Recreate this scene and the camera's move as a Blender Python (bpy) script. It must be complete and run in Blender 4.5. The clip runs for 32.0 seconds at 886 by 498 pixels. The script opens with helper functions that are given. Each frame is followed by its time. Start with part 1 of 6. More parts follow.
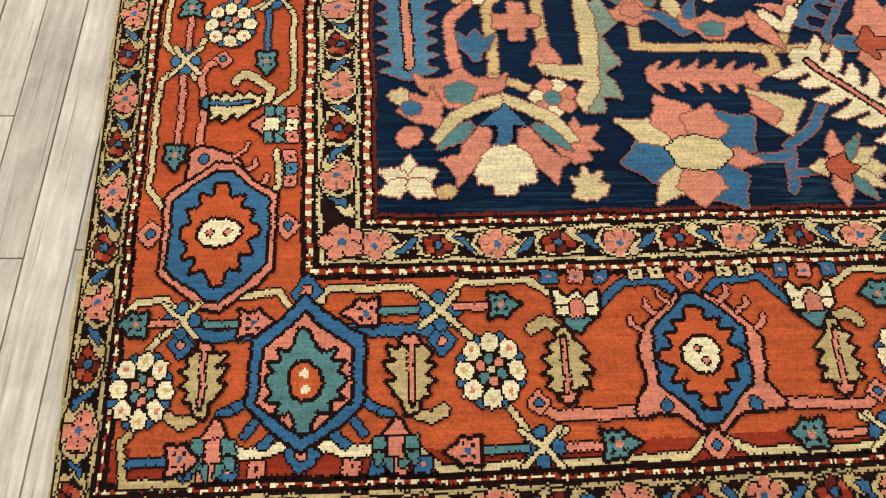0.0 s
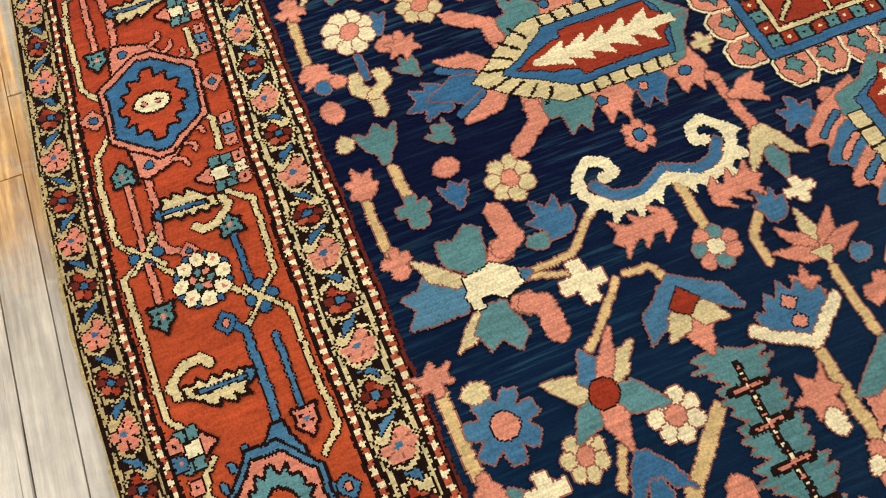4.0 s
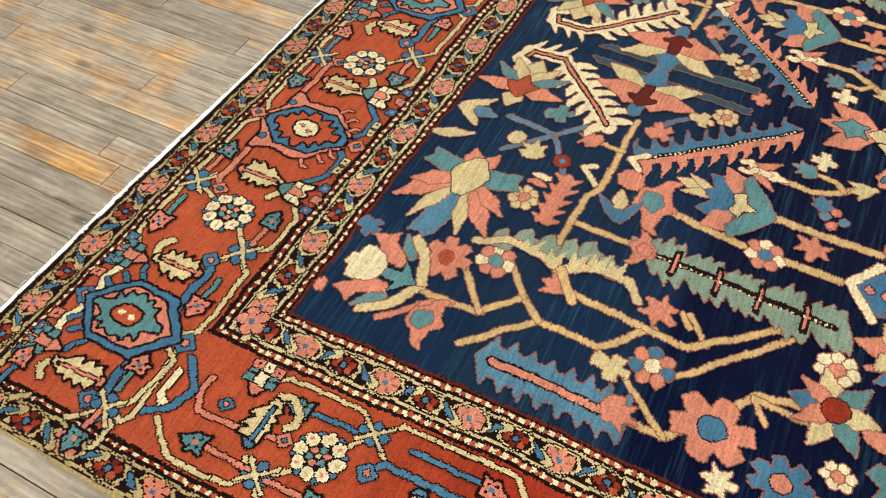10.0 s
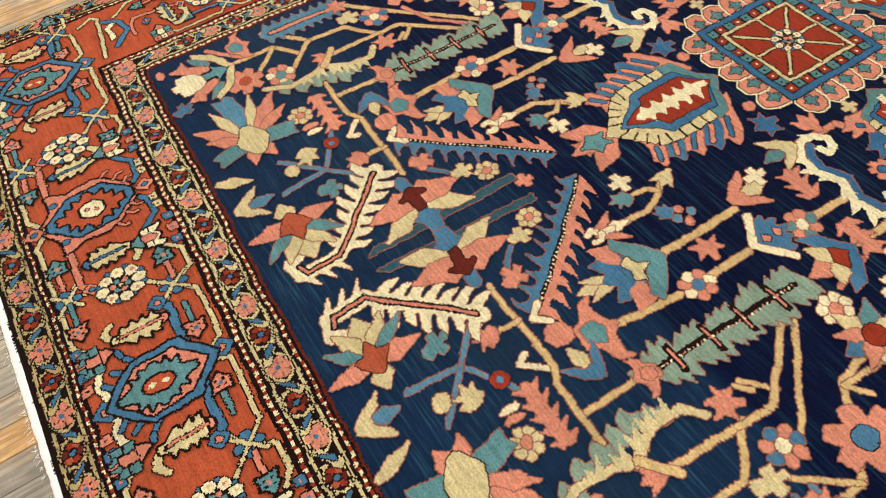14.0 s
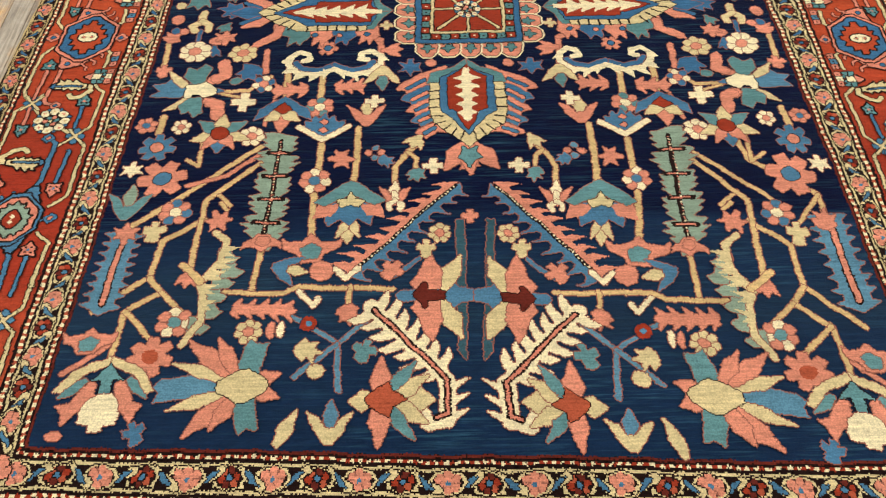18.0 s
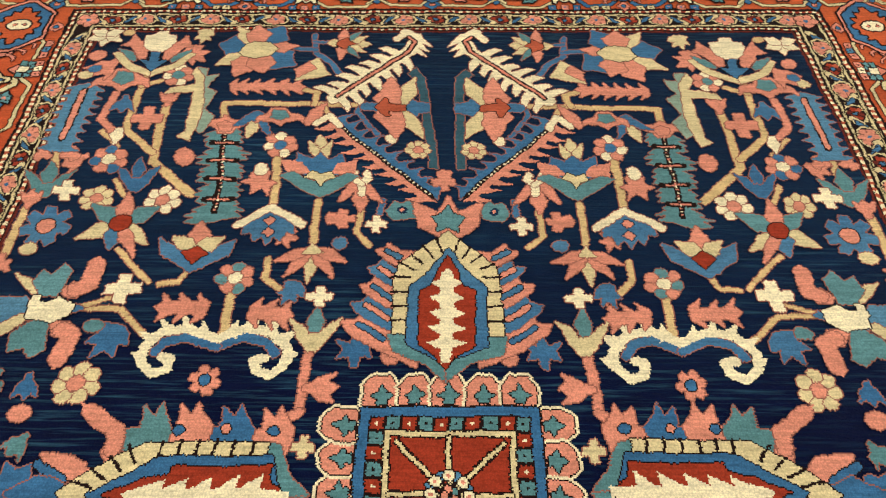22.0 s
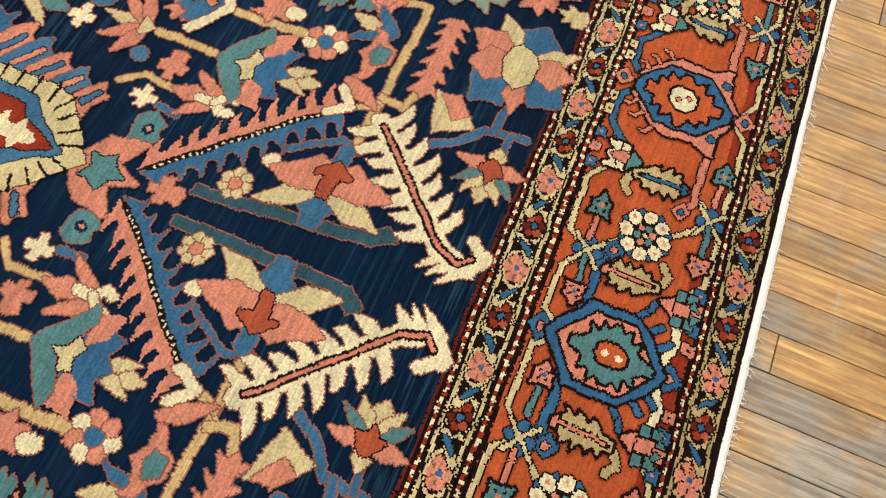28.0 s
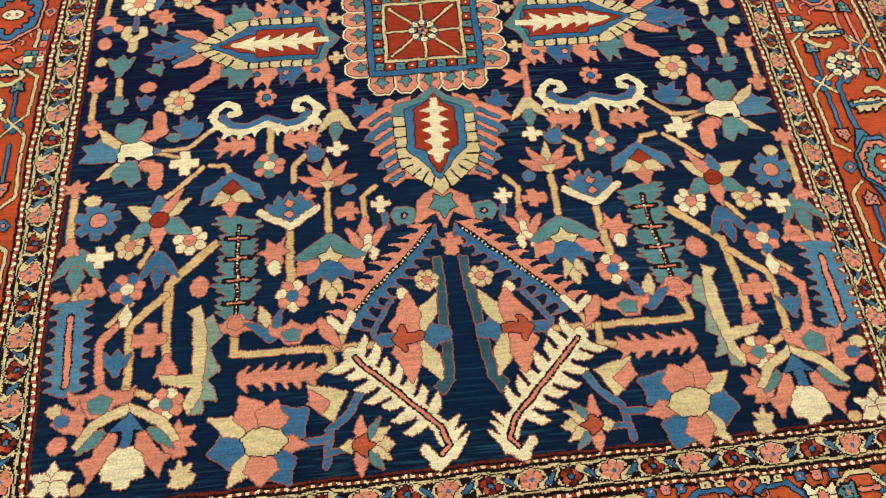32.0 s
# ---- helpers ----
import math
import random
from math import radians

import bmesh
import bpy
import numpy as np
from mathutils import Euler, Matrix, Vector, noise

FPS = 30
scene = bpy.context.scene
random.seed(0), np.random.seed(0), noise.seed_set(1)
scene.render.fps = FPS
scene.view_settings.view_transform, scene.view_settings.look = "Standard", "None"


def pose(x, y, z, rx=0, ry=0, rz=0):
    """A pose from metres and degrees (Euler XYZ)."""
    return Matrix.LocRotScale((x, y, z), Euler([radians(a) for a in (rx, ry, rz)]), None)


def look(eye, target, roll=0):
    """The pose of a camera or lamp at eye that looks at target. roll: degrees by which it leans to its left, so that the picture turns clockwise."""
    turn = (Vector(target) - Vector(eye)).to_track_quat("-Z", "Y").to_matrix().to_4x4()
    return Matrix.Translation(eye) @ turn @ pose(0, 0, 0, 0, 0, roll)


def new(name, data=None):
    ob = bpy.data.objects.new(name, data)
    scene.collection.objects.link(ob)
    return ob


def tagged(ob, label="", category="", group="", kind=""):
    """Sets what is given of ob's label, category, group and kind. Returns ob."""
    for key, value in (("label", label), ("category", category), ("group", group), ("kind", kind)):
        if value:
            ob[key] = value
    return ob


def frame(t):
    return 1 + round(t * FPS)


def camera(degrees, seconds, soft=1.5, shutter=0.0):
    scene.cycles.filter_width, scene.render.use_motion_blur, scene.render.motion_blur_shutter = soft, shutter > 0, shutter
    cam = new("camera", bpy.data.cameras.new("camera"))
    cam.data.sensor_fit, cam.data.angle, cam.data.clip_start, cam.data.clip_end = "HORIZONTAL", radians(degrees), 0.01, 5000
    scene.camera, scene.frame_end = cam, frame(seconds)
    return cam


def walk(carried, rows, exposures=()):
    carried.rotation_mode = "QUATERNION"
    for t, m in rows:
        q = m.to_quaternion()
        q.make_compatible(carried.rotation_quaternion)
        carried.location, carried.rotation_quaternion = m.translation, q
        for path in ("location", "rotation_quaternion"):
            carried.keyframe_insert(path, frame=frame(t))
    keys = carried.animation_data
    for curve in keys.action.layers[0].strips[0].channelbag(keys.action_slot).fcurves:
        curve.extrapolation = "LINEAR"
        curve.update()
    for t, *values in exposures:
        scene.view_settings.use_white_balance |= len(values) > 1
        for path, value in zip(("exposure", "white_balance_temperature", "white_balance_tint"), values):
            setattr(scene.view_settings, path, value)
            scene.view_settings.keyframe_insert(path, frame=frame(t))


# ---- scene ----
cam = camera(60.0, 32.0, soft=1.15)
PATH = [
    (0, (-0.7144, -1.5413, 0.8520), (-0.7056, -0.6776, -0.9519), 0.19),
    (0.5, (-0.7420, -1.4361, 0.8457), (-0.7168, -0.6106, -0.9758), -0.36),
    (1, (-0.7626, -1.3382, 0.8568), (-0.7025, -0.5243, -0.9691), -0.47),
    (1.5, (-0.7695, -1.2372, 0.8664), (-0.6623, -0.4390, -0.9642), -0.36),
    (2, (-0.7829, -1.1349, 0.8910), (-0.6215, -0.3455, -0.9395), -0.10),
    (2.5, (-0.8102, -1.0393, 0.9187), (-0.6079, -0.2556, -0.9102), -0.42),
    (3, (-0.8306, -0.9255, 0.9292), (-0.5901, -0.1386, -0.8937), -0.68),
    (3.5, (-0.8453, -0.7875, 0.9379), (-0.5784, 0.0071, -0.8780), -1.32),
    (4, (-0.8711, -0.6389, 0.9462), (-0.5748, 0.1367, -0.8734), -1.49),
    (4.5, (-0.9124, -0.4963, 0.9598), (-0.5728, 0.2281, -0.8733), -0.52),
    (5, (-0.9510, -0.3637, 0.9848), (-0.5556, 0.3172, -0.8536), 1.08),
    (5.5, (-0.9686, -0.2453, 1.0276), (-0.5009, 0.4413, -0.7917), 2.14),
    (6, (-0.9719, -0.1338, 1.0799), (-0.4202, 0.6021, -0.6961), 2.15),
    (6.5, (-0.9799, -0.0188, 1.1298), (-0.3417, 0.7763, -0.5909), 1.70),
    (7, (-1.0229, 0.0827, 1.1464), (-0.2972, 0.9279, -0.5147), 1.08),
    (7.5, (-1.0819, 0.1994, 1.1635), (-0.2964, 1.0734, -0.4549), -0.37),
    (8, (-1.1302, 0.2998, 1.1263), (-0.2772, 1.1645, -0.4627), -0.66),
    (8.5, (-1.1679, 0.4296, 1.0930), (-0.2669, 1.2560, -0.4898), -0.95),
    (9, (-1.2016, 0.5492, 1.0969), (-0.2533, 1.3267, -0.4831), -1.51),
    (9.5, (-1.2333, 0.6243, 1.0848), (-0.2381, 1.3158, -0.5062), -1.83),
    (10, (-1.2890, 0.7333, 1.0841), (-0.2549, 1.3152, -0.5259), -2.57),
    (10.5, (-1.2776, 0.8262, 1.0859), (-0.2014, 1.2841, -0.5365), -3.39),
    (11, (-1.2102, 0.9285, 1.1275), (-0.1168, 1.2619, -0.5137), -4.78),
    (11.5, (-1.1496, 1.0129, 1.1680), (-0.0444, 1.2170, -0.4863), -5.79),
    (12, (-1.1061, 1.0702, 1.1754), (0.0086, 1.1483, -0.4833), -6.78),
    (12.5, (-1.0452, 1.1441, 1.1903), (0.0519, 1.0790, -0.4807), -7.24),
    (13, (-0.9634, 1.2121, 1.1988), (0.0965, 0.9830, -0.4817), -6.50),
    (13.5, (-0.8861, 1.2605, 1.1853), (0.1926, 0.8859, -0.4567), -7.02),
    (14, (-0.7947, 1.3378, 1.1678), (0.2647, 0.7964, -0.4399), -7.42),
    (14.5, (-0.6821, 1.4687, 1.1639), (0.2491, 0.7448, -0.4513), -6.33),
    (15, (-0.5660, 1.6175, 1.1731), (0.1784, 0.7428, -0.4642), -4.50),
    (15.5, (-0.4637, 1.7482, 1.1949), (0.1030, 0.7770, -0.4590), -3.45),
    (16, (-0.3608, 1.8350, 1.2167), (0.0587, 0.7988, -0.4418), -3.36),
    (16.5, (-0.2311, 1.8758, 1.2258), (0.0438, 0.7827, -0.4264), -3.11),
    (17, (-0.1057, 1.8700, 1.2528), (0.0320, 0.7491, -0.3979), -1.98),
    (17.5, (0.0163, 1.8550, 1.2792), (0.0641, 0.7108, -0.3605), -1.41),
    (18, (0.0879, 1.7569, 1.3238), (0.0786, 0.5908, -0.3010), -0.64),
    (18.5, (0.0962, 1.5912, 1.3246), (0.0667, 0.4011, -0.2825), -0.49),
    (19, (0.0960, 1.4242, 1.3141), (0.0539, 0.2172, -0.2801), -0.12),
    (19.5, (0.1010, 1.2769, 1.2947), (0.0511, 0.0597, -0.2915), 0.07),
    (20, (0.1049, 1.0777, 1.2645), (0.0497, -0.1447, -0.3175), 0.21),
    (20.5, (0.0847, 0.9078, 1.2248), (0.0313, -0.3167, -0.3555), 0.24),
    (21, (0.0528, 0.7134, 1.1805), (-0.0009, -0.5096, -0.4010), 0.66),
    (21.5, (0.0281, 0.5456, 1.1419), (-0.0141, -0.6728, -0.4436), 0.99),
    (22, (0.0202, 0.3885, 1.1066), (0.0080, -0.8162, -0.4898), 1.10),
    (22.5, (0.0200, 0.2544, 1.0611), (0.0496, -0.9339, -0.5473), 1.45),
    (23, (0.0155, 0.1314, 1.0299), (0.1000, -1.0066, -0.6126), 2.26),
    (23.5, (-0.0415, -0.0201, 1.0031), (0.1291, -1.0861, -0.6805), 2.84),
    (24, (-0.0930, -0.1239, 0.9700), (0.1907, -1.1014, -0.7516), 3.02),
    (24.5, (-0.1416, -0.2648, 0.9405), (0.2767, -1.1121, -0.8223), 1.74),
    (25, (-0.2024, -0.4130, 0.9267), (0.3490, -1.1351, -0.8550), 0.54),
    (25.5, (-0.2525, -0.5437, 0.9145), (0.4058, -1.1289, -0.8811), 0.53),
    (26, (-0.3314, -0.6572, 0.9169), (0.4227, -1.0788, -0.8869), 0.76),
    (26.5, (-0.3532, -0.7737, 0.9118), (0.4537, -1.0284, -0.9005), 1.53),
    (27, (-0.3412, -0.8917, 0.9237), (0.4769, -0.9919, -0.8986), 3.81),
    (27.5, (-0.3242, -1.0042, 0.9626), (0.4697, -0.9642, -0.8727), 7.24),
    (28, (-0.3099, -1.1024, 1.0064), (0.4287, -0.9221, -0.8435), 9.71),
    (28.5, (-0.3062, -1.1779, 1.0333), (0.3432, -0.8405, -0.8280), 8.91),
    (29, (-0.3043, -1.2404, 1.0660), (0.2336, -0.7648, -0.8006), 6.66),
    (29.5, (-0.2900, -1.3053, 1.1418), (0.1465, -0.7508, -0.7296), 6.43),
    (30, (-0.2271, -1.3391, 1.2220), (0.1028, -0.7209, -0.6512), 4.86),
    (30.5, (-0.1505, -1.3561, 1.2903), (0.1004, -0.6561, -0.5663), 3.25),
    (31, (-0.0914, -1.3638, 1.3512), (0.0858, -0.5808, -0.4806), 1.37),
    (31.5, (-0.0818, -1.3775, 1.3882), (0.0504, -0.5057, -0.4070), 0.80),
    (32, (-0.0849, -1.4034, 1.4110), (0.0100, -0.4349, -0.3362), 0.28),
]
walk(cam, [(t, look(eye, target, roll)) for t, eye, target, roll in PATH])

# ---- world and lights ----
world = bpy.data.worlds.new("room_air")
scene.world = world
world.use_nodes = True
world.node_tree.nodes["Background"].inputs[0].default_value = (0.95, 0.97, 1.0, 1)
world.node_tree.nodes["Background"].inputs[1].default_value = 0.25
scene.view_settings.exposure = 0.0

FLOOR_Z = -0.012
ROOM = (-4.2, 4.2, -4.6, 5.2, 3.0)      # x0, x1, y0, y1, ceiling height


def ceiling_lamp_light(x, y, w, d, power):
    lamp = bpy.data.lights.new("ceiling_light_glow", "AREA")
    lamp.shape, lamp.size, lamp.size_y, lamp.energy = "RECTANGLE", w, d, power
    lamp.color = (1.0, 0.985, 0.955)
    ob = new("ceiling_light_glow", lamp)
    ob.matrix_world = Matrix.Translation((x, y, ROOM[4] - 0.09))
    return ob


LAMPS = [(-2.2, -2.2), (-2.2, 0.6), (-2.2, 3.4), (2.2, -2.2), (2.2, 0.6), (2.2, 3.4)]
for lx, ly in LAMPS:
    ceiling_lamp_light(lx, ly, 1.2, 0.55, 53)

# ---- materials ----
def link(nt, a, b):
    nt.links.new(a, b)


def math_node(nt, op, a, b=None, c=None):
    n = nt.nodes.new("ShaderNodeMath")
    n.operation = op
    for i, v in enumerate((a, b, c)):
        if v is None:
            continue
        if isinstance(v, (int, float)):
            n.inputs[i].default_value = v
        else:
            link(nt, v, n.inputs[i])
    return n.outputs[0]


def mix_rgb(nt, blend, fac, a, b):
    n = nt.nodes.new("ShaderNodeMix")
    n.data_type, n.blend_type = "RGBA", blend
    for s, v in ((n.inputs[0], fac), (n.inputs[6], a), (n.inputs[7], b)):
        if isinstance(v, (int, float)):
            s.default_value = v
        elif isinstance(v, tuple):
            s.default_value = (*v, 1)
        else:
            link(nt, v, s)
    return n.outputs[2]


def noise_tex(nt, vec, scale, detail=3.0, rough=0.55):
    n = nt.nodes.new("ShaderNodeTexNoise")
    n.inputs["Scale"].default_value, n.inputs["Detail"].default_value, n.inputs["Roughness"].default_value = scale, detail, rough
    link(nt, vec, n.inputs["Vector"])
    return n.outputs["Fac"]


def scaled(nt, vec, s):
    n = nt.nodes.new("ShaderNodeMapping")
    n.inputs["Scale"].default_value = s
    link(nt, vec, n.inputs["Vector"])
    return n.outputs[0]


def ramp(nt, fac, stops):
    n = nt.nodes.new("ShaderNodeValToRGB")
    while len(n.color_ramp.elements) < len(stops):
        n.color_ramp.elements.new(0.5)
    for e, (p, c) in zip(n.color_ramp.elements, stops):
        e.position, e.color = p, (*c, 1) if isinstance(c, tuple) else (c, c, c, 1)
    link(nt, fac, n.inputs[0])
    return n.outputs[0]


def blank(name):
    m = bpy.data.materials.new(name)
    m.use_nodes = True
    nt = m.node_tree
    return m, nt, nt.nodes["Principled BSDF"]


def lin(r, g, b):
    """Linear colour from 0-255 display values."""
    return tuple((v / 255 / 12.92) if v / 255 <= 0.04045 else ((v / 255 + 0.055) / 1.055) ** 2.4 for v in (r, g, b))


def wool(name, rgb, abrash=0.16, other=None, knots=0.5):
    """Hand-knotted pile: knot grain, weft streaks across the rug, slow dye changes, fibre bump."""
    m, nt, bsdf = blank(name)
    geo = nt.nodes.new("ShaderNodeNewGeometry").outputs["Position"]
    streak = noise_tex(nt, scaled(nt, geo, (1.6, 34, 1)), 1.0, 4)
    broad = noise_tex(nt, scaled(nt, geo, (1.1, 3.2, 1)), 1.0, 2)
    knot = nt.nodes.new("ShaderNodeTexVoronoi")
    knot.inputs["Scale"].default_value = 1.0
    link(nt, scaled(nt, geo, (330, 300, 0)), knot.inputs["Vector"])
    kn = math_node(nt, "MULTIPLY", knot.outputs["Distance"], knots)
    fine = noise_tex(nt, scaled(nt, geo, (900, 700, 1)), 1.0, 2)
    v = math_node(nt, "MULTIPLY_ADD", streak, abrash * 2, 1 - abrash)
    v = math_node(nt, "MULTIPLY", v, math_node(nt, "MULTIPLY_ADD", broad, abrash * 1.6, 1 - abrash * 0.8))
    v = math_node(nt, "MULTIPLY", v, math_node(nt, "SUBTRACT", 1.22, kn))
    v = math_node(nt, "MULTIPLY", v, math_node(nt, "MULTIPLY_ADD", fine, 0.6, 0.7))
    base = lin(*rgb)
    if other:
        sep = nt.nodes.new("ShaderNodeSeparateXYZ")
        link(nt, geo, sep.inputs[0])
        y = math_node(nt, "ADD", sep.outputs[1], math_node(nt, "MULTIPLY_ADD", noise_tex(nt, scaled(nt, geo, (0.9, 9, 1)), 1.0, 4), 0.36, -0.18))
        base = other(nt, y, base)
    weft = noise_tex(nt, scaled(nt, geo, (16, 230, 1)), 1.0, 4, 0.65)
    v = math_node(nt, "MULTIPLY", v, math_node(nt, "MULTIPLY_ADD", weft, 1.1, 0.45))
    mott = noise_tex(nt, scaled(nt, geo, (34, 80, 1)), 1.0, 4, 0.6)
    v = math_node(nt, "MULTIPLY", v, math_node(nt, "MULTIPLY_ADD", mott, 0.6, 0.7))
    patch = noise_tex(nt, scaled(nt, geo, (6, 15, 1)), 1.0, 3)
    v = math_node(nt, "MULTIPLY", v, math_node(nt, "MULTIPLY_ADD", patch, 0.5, 0.76))
    if other is navy_bands:
        # pale weft-wise streaks: uneven dye plus the pile's sheen, painted into the indigo
        line = ramp(nt, noise_tex(nt, scaled(nt, geo, (7, 150, 1)), 1.0, 4, 0.65), [(0.5, 0.0), (0.7, 1.0)])
        base = mix_rgb(nt, "MIX", math_node(nt, "MULTIPLY", line, math_node(nt, "MULTIPLY_ADD", ramp(nt, broad, [(0.42, 0.0), (0.62, 1.0)]), 0.48, 0.13)), base, lin(48, 90, 110))
    col = mix_rgb(nt, "MULTIPLY", 1.0, base, v)
    link(nt, col, bsdf.inputs["Base Color"])
    bsdf.inputs["Roughness"].default_value = 0.9
    bsdf.inputs["Sheen Weight"].default_value = 0.025
    bsdf.inputs["Sheen Roughness"].default_value = 0.5
    bsdf.inputs["Specular IOR Level"].default_value = 0.05
    bump = nt.nodes.new("ShaderNodeBump")
    bump.inputs["Strength"].default_value, bump.inputs["Distance"].default_value = 0.8, 0.0025
    h = math_node(nt, "ADD", math_node(nt, "MULTIPLY", knot.outputs["Distance"], -0.5), fine)
    h = math_node(nt, "ADD", h, math_node(nt, "MULTIPLY", noise_tex(nt, scaled(nt, geo, (60, 160, 1)), 1.0, 3), 0.9))
    link(nt, h, bump.inputs["Height"])
    link(nt, bump.outputs[0], bsdf.inputs["Normal"])
    return m


def navy_bands(nt, y, base):
    """The field's indigo: nearly black in the middle, a greener blue towards one end, streaks at the other."""
    t = math_node(nt, "MULTIPLY_ADD", y, 0.4, 0.5)
    return ramp(nt, t, [(0.0, lin(3, 15, 36)), (0.16, lin(6, 28, 53)), (0.30, lin(6, 28, 53)), (0.42, lin(2, 9, 40)),
                        (0.78, lin(2, 9, 41)), (0.815, lin(14, 34, 62)), (0.88, lin(22, 42, 64)), (0.94, lin(17, 37, 64)), (1.0, lin(15, 35, 62))])


def blue_bands(nt, y, base):
    """The lighter blue dye: each batch of wool took it differently along the rug."""
    t = math_node(nt, "MULTIPLY_ADD", y, 0.4, 0.5)
    f = ramp(nt, t, [(0.0, 0.1), (0.16, 0.45), (0.26, 0.2), (0.33, 0.75), (0.42, 0.1), (0.6, 0.2), (0.72, 0.85), (0.8, 0.6), (0.9, 1.0), (1.0, 0.6)])
    pale = tuple(min(1.0, 0.75 * c + p) for c, p in zip(base, (0.055, 0.115, 0.13)))
    return mix_rgb(nt, "MIX", f, base, pale)


def rust_bands(nt, y, base):
    t = math_node(nt, "MULTIPLY_ADD", y, 0.3, 0.5)
    return ramp(nt, t, [(0.0, lin(184, 88, 50)), (0.13, lin(186, 89, 50)), (0.22, lin(180, 80, 44)), (0.4, lin(176, 75, 42)),
                        (0.56, lin(170, 68, 40)), (0.68, lin(150, 50, 32)), (0.76, lin(156, 54, 34)), (0.84, lin(176, 80, 50)), (1.0, lin(178, 84, 54))])


NAVY, RUST, SALMON, CREAM, IVORY, TAN, BLUE, TEAL, BROWN, DKRED, PINK, STEEL, ORANGE, SAGE, OLIVE, RIM, SLATE, MAROON = range(18)
WOOL = [
    wool("indigo_wool", (5, 14, 40), 0.2, navy_bands, 0.2), wool("rust_wool", (172, 70, 44), 0.2, rust_bands),
    wool("salmon_wool", (210, 136, 112), 0.18), wool("cream_wool", (208, 192, 144), 0.1), wool("ivory_wool", (230, 218, 178), 0.08),
    wool("tan_wool", (206, 178, 124), 0.14), wool("blue_wool", (47, 95, 136), 0.24, blue_bands), wool("teal_wool", (80, 124, 126), 0.22, blue_bands),
    wool("brown_wool", (27, 14, 12), 0.15, None, 0.2), wool("madder_wool", (146, 52, 32), 0.16), wool("pink_wool", (206, 128, 106), 0.16),
    wool("steel_blue_wool", (70, 116, 146), 0.22, blue_bands), wool("orange_wool", (172, 84, 58), 0.14), wool("sage_wool", (132, 154, 136), 0.16),
    wool("olive_wool", (184, 164, 116), 0.14), wool("rim_wool", (146, 92, 78), 0.14),
    wool("slate_wool", (50, 84, 96), 0.2), wool("maroon_wool", (96, 36, 28), 0.16)]

# ---- knotting engine: every motif is knotted row by row on a fine grid ----
CELL = 0.0024
PILE = [0]


def wob(x, y):
    """The hand's unevenness: a slow drift of the knots."""
    dx = 0.0016 * np.sin(9.1 * y + 31 * x) + 0.0011 * np.sin(41 * y - 57 * x + 1.3) + 0.0008 * np.sin(160 * y + 1.7)
    dy = 0.0014 * np.sin(11.3 * x + 27 * y + 0.6) + 0.0011 * np.sin(47 * x - 39 * y) + 0.0007 * np.sin(140 * x + 2.1)
    return x + dx, y + dy


SIDE_Y, SIDE_G = (-1.45, -1.1, -0.6, -0.2, 0.4, 0.8, 1.7), (0.895, 0.945, 1.045, 1.07, 1.045, 1.015, 1.0)


WEST_Y = (-1.45, -1.1, -0.9, -0.75, -0.5, -0.3, 0.05, 0.35, 0.6, 0.87, 1.1, 1.3)
WEST_NEAR = (0.006, 0.009, 0.016, 0.022, 0.020, 0.023, 0.019, 0.008, 0.006, -0.005, 0.0, 0.004)
WEST_FAR = (0.019, 0.018, 0.012, 0.010, 0.004, 0.007, 0.010, -0.004, -0.015, -0.019, -0.019, -0.014)


def warp(x, y):
    """From the rug's ideal rectangle to its true, slightly skewed lie."""
    if x < -0.8:
        x = -0.8 + (x + 0.8) * float(np.interp(y, SIDE_Y, SIDE_G))
    if x < -0.5:
        d = -0.8 - x
        near, far = float(np.interp(y, WEST_Y, WEST_NEAR)), float(np.interp(y, WEST_Y, WEST_FAR))
        wide = float(np.interp(y, (0.05, 0.4), (0.007, 0.0)))
        x -= (near - wide) * max(0.0, 1 + d / 0.3) if d < 0 else float(np.interp(d, (0.0115, 0.075, 0.311, 0.37), (near - wide, near + wide, far, far)))
    s = (y + 1.07) / 2.33
    left, right = 0.010 - 0.03 * s, -0.005 + 0.04 * s
    x2 = x + (left + right) / 2 + (right - left) / 2 * x / 0.8
    tb = min(max((y - 0.6) / 0.66, 0), 1.0)
    y += max(y - 1.26, 0) * (0.165 + 0.035 * min(max((x + 0.3) / 0.7, 0.0), 1.0))
    y -= max(-1.07 - y, 0) * float(np.interp(x, (-0.75, -0.4, 0.0), (0.055, 0.027, 0.01)))
    ta = min(max((-0.5 - y) / 0.57, 0), 1.0)
    return x2, y - 0.040 * x * tb + 0.018 * x * ta


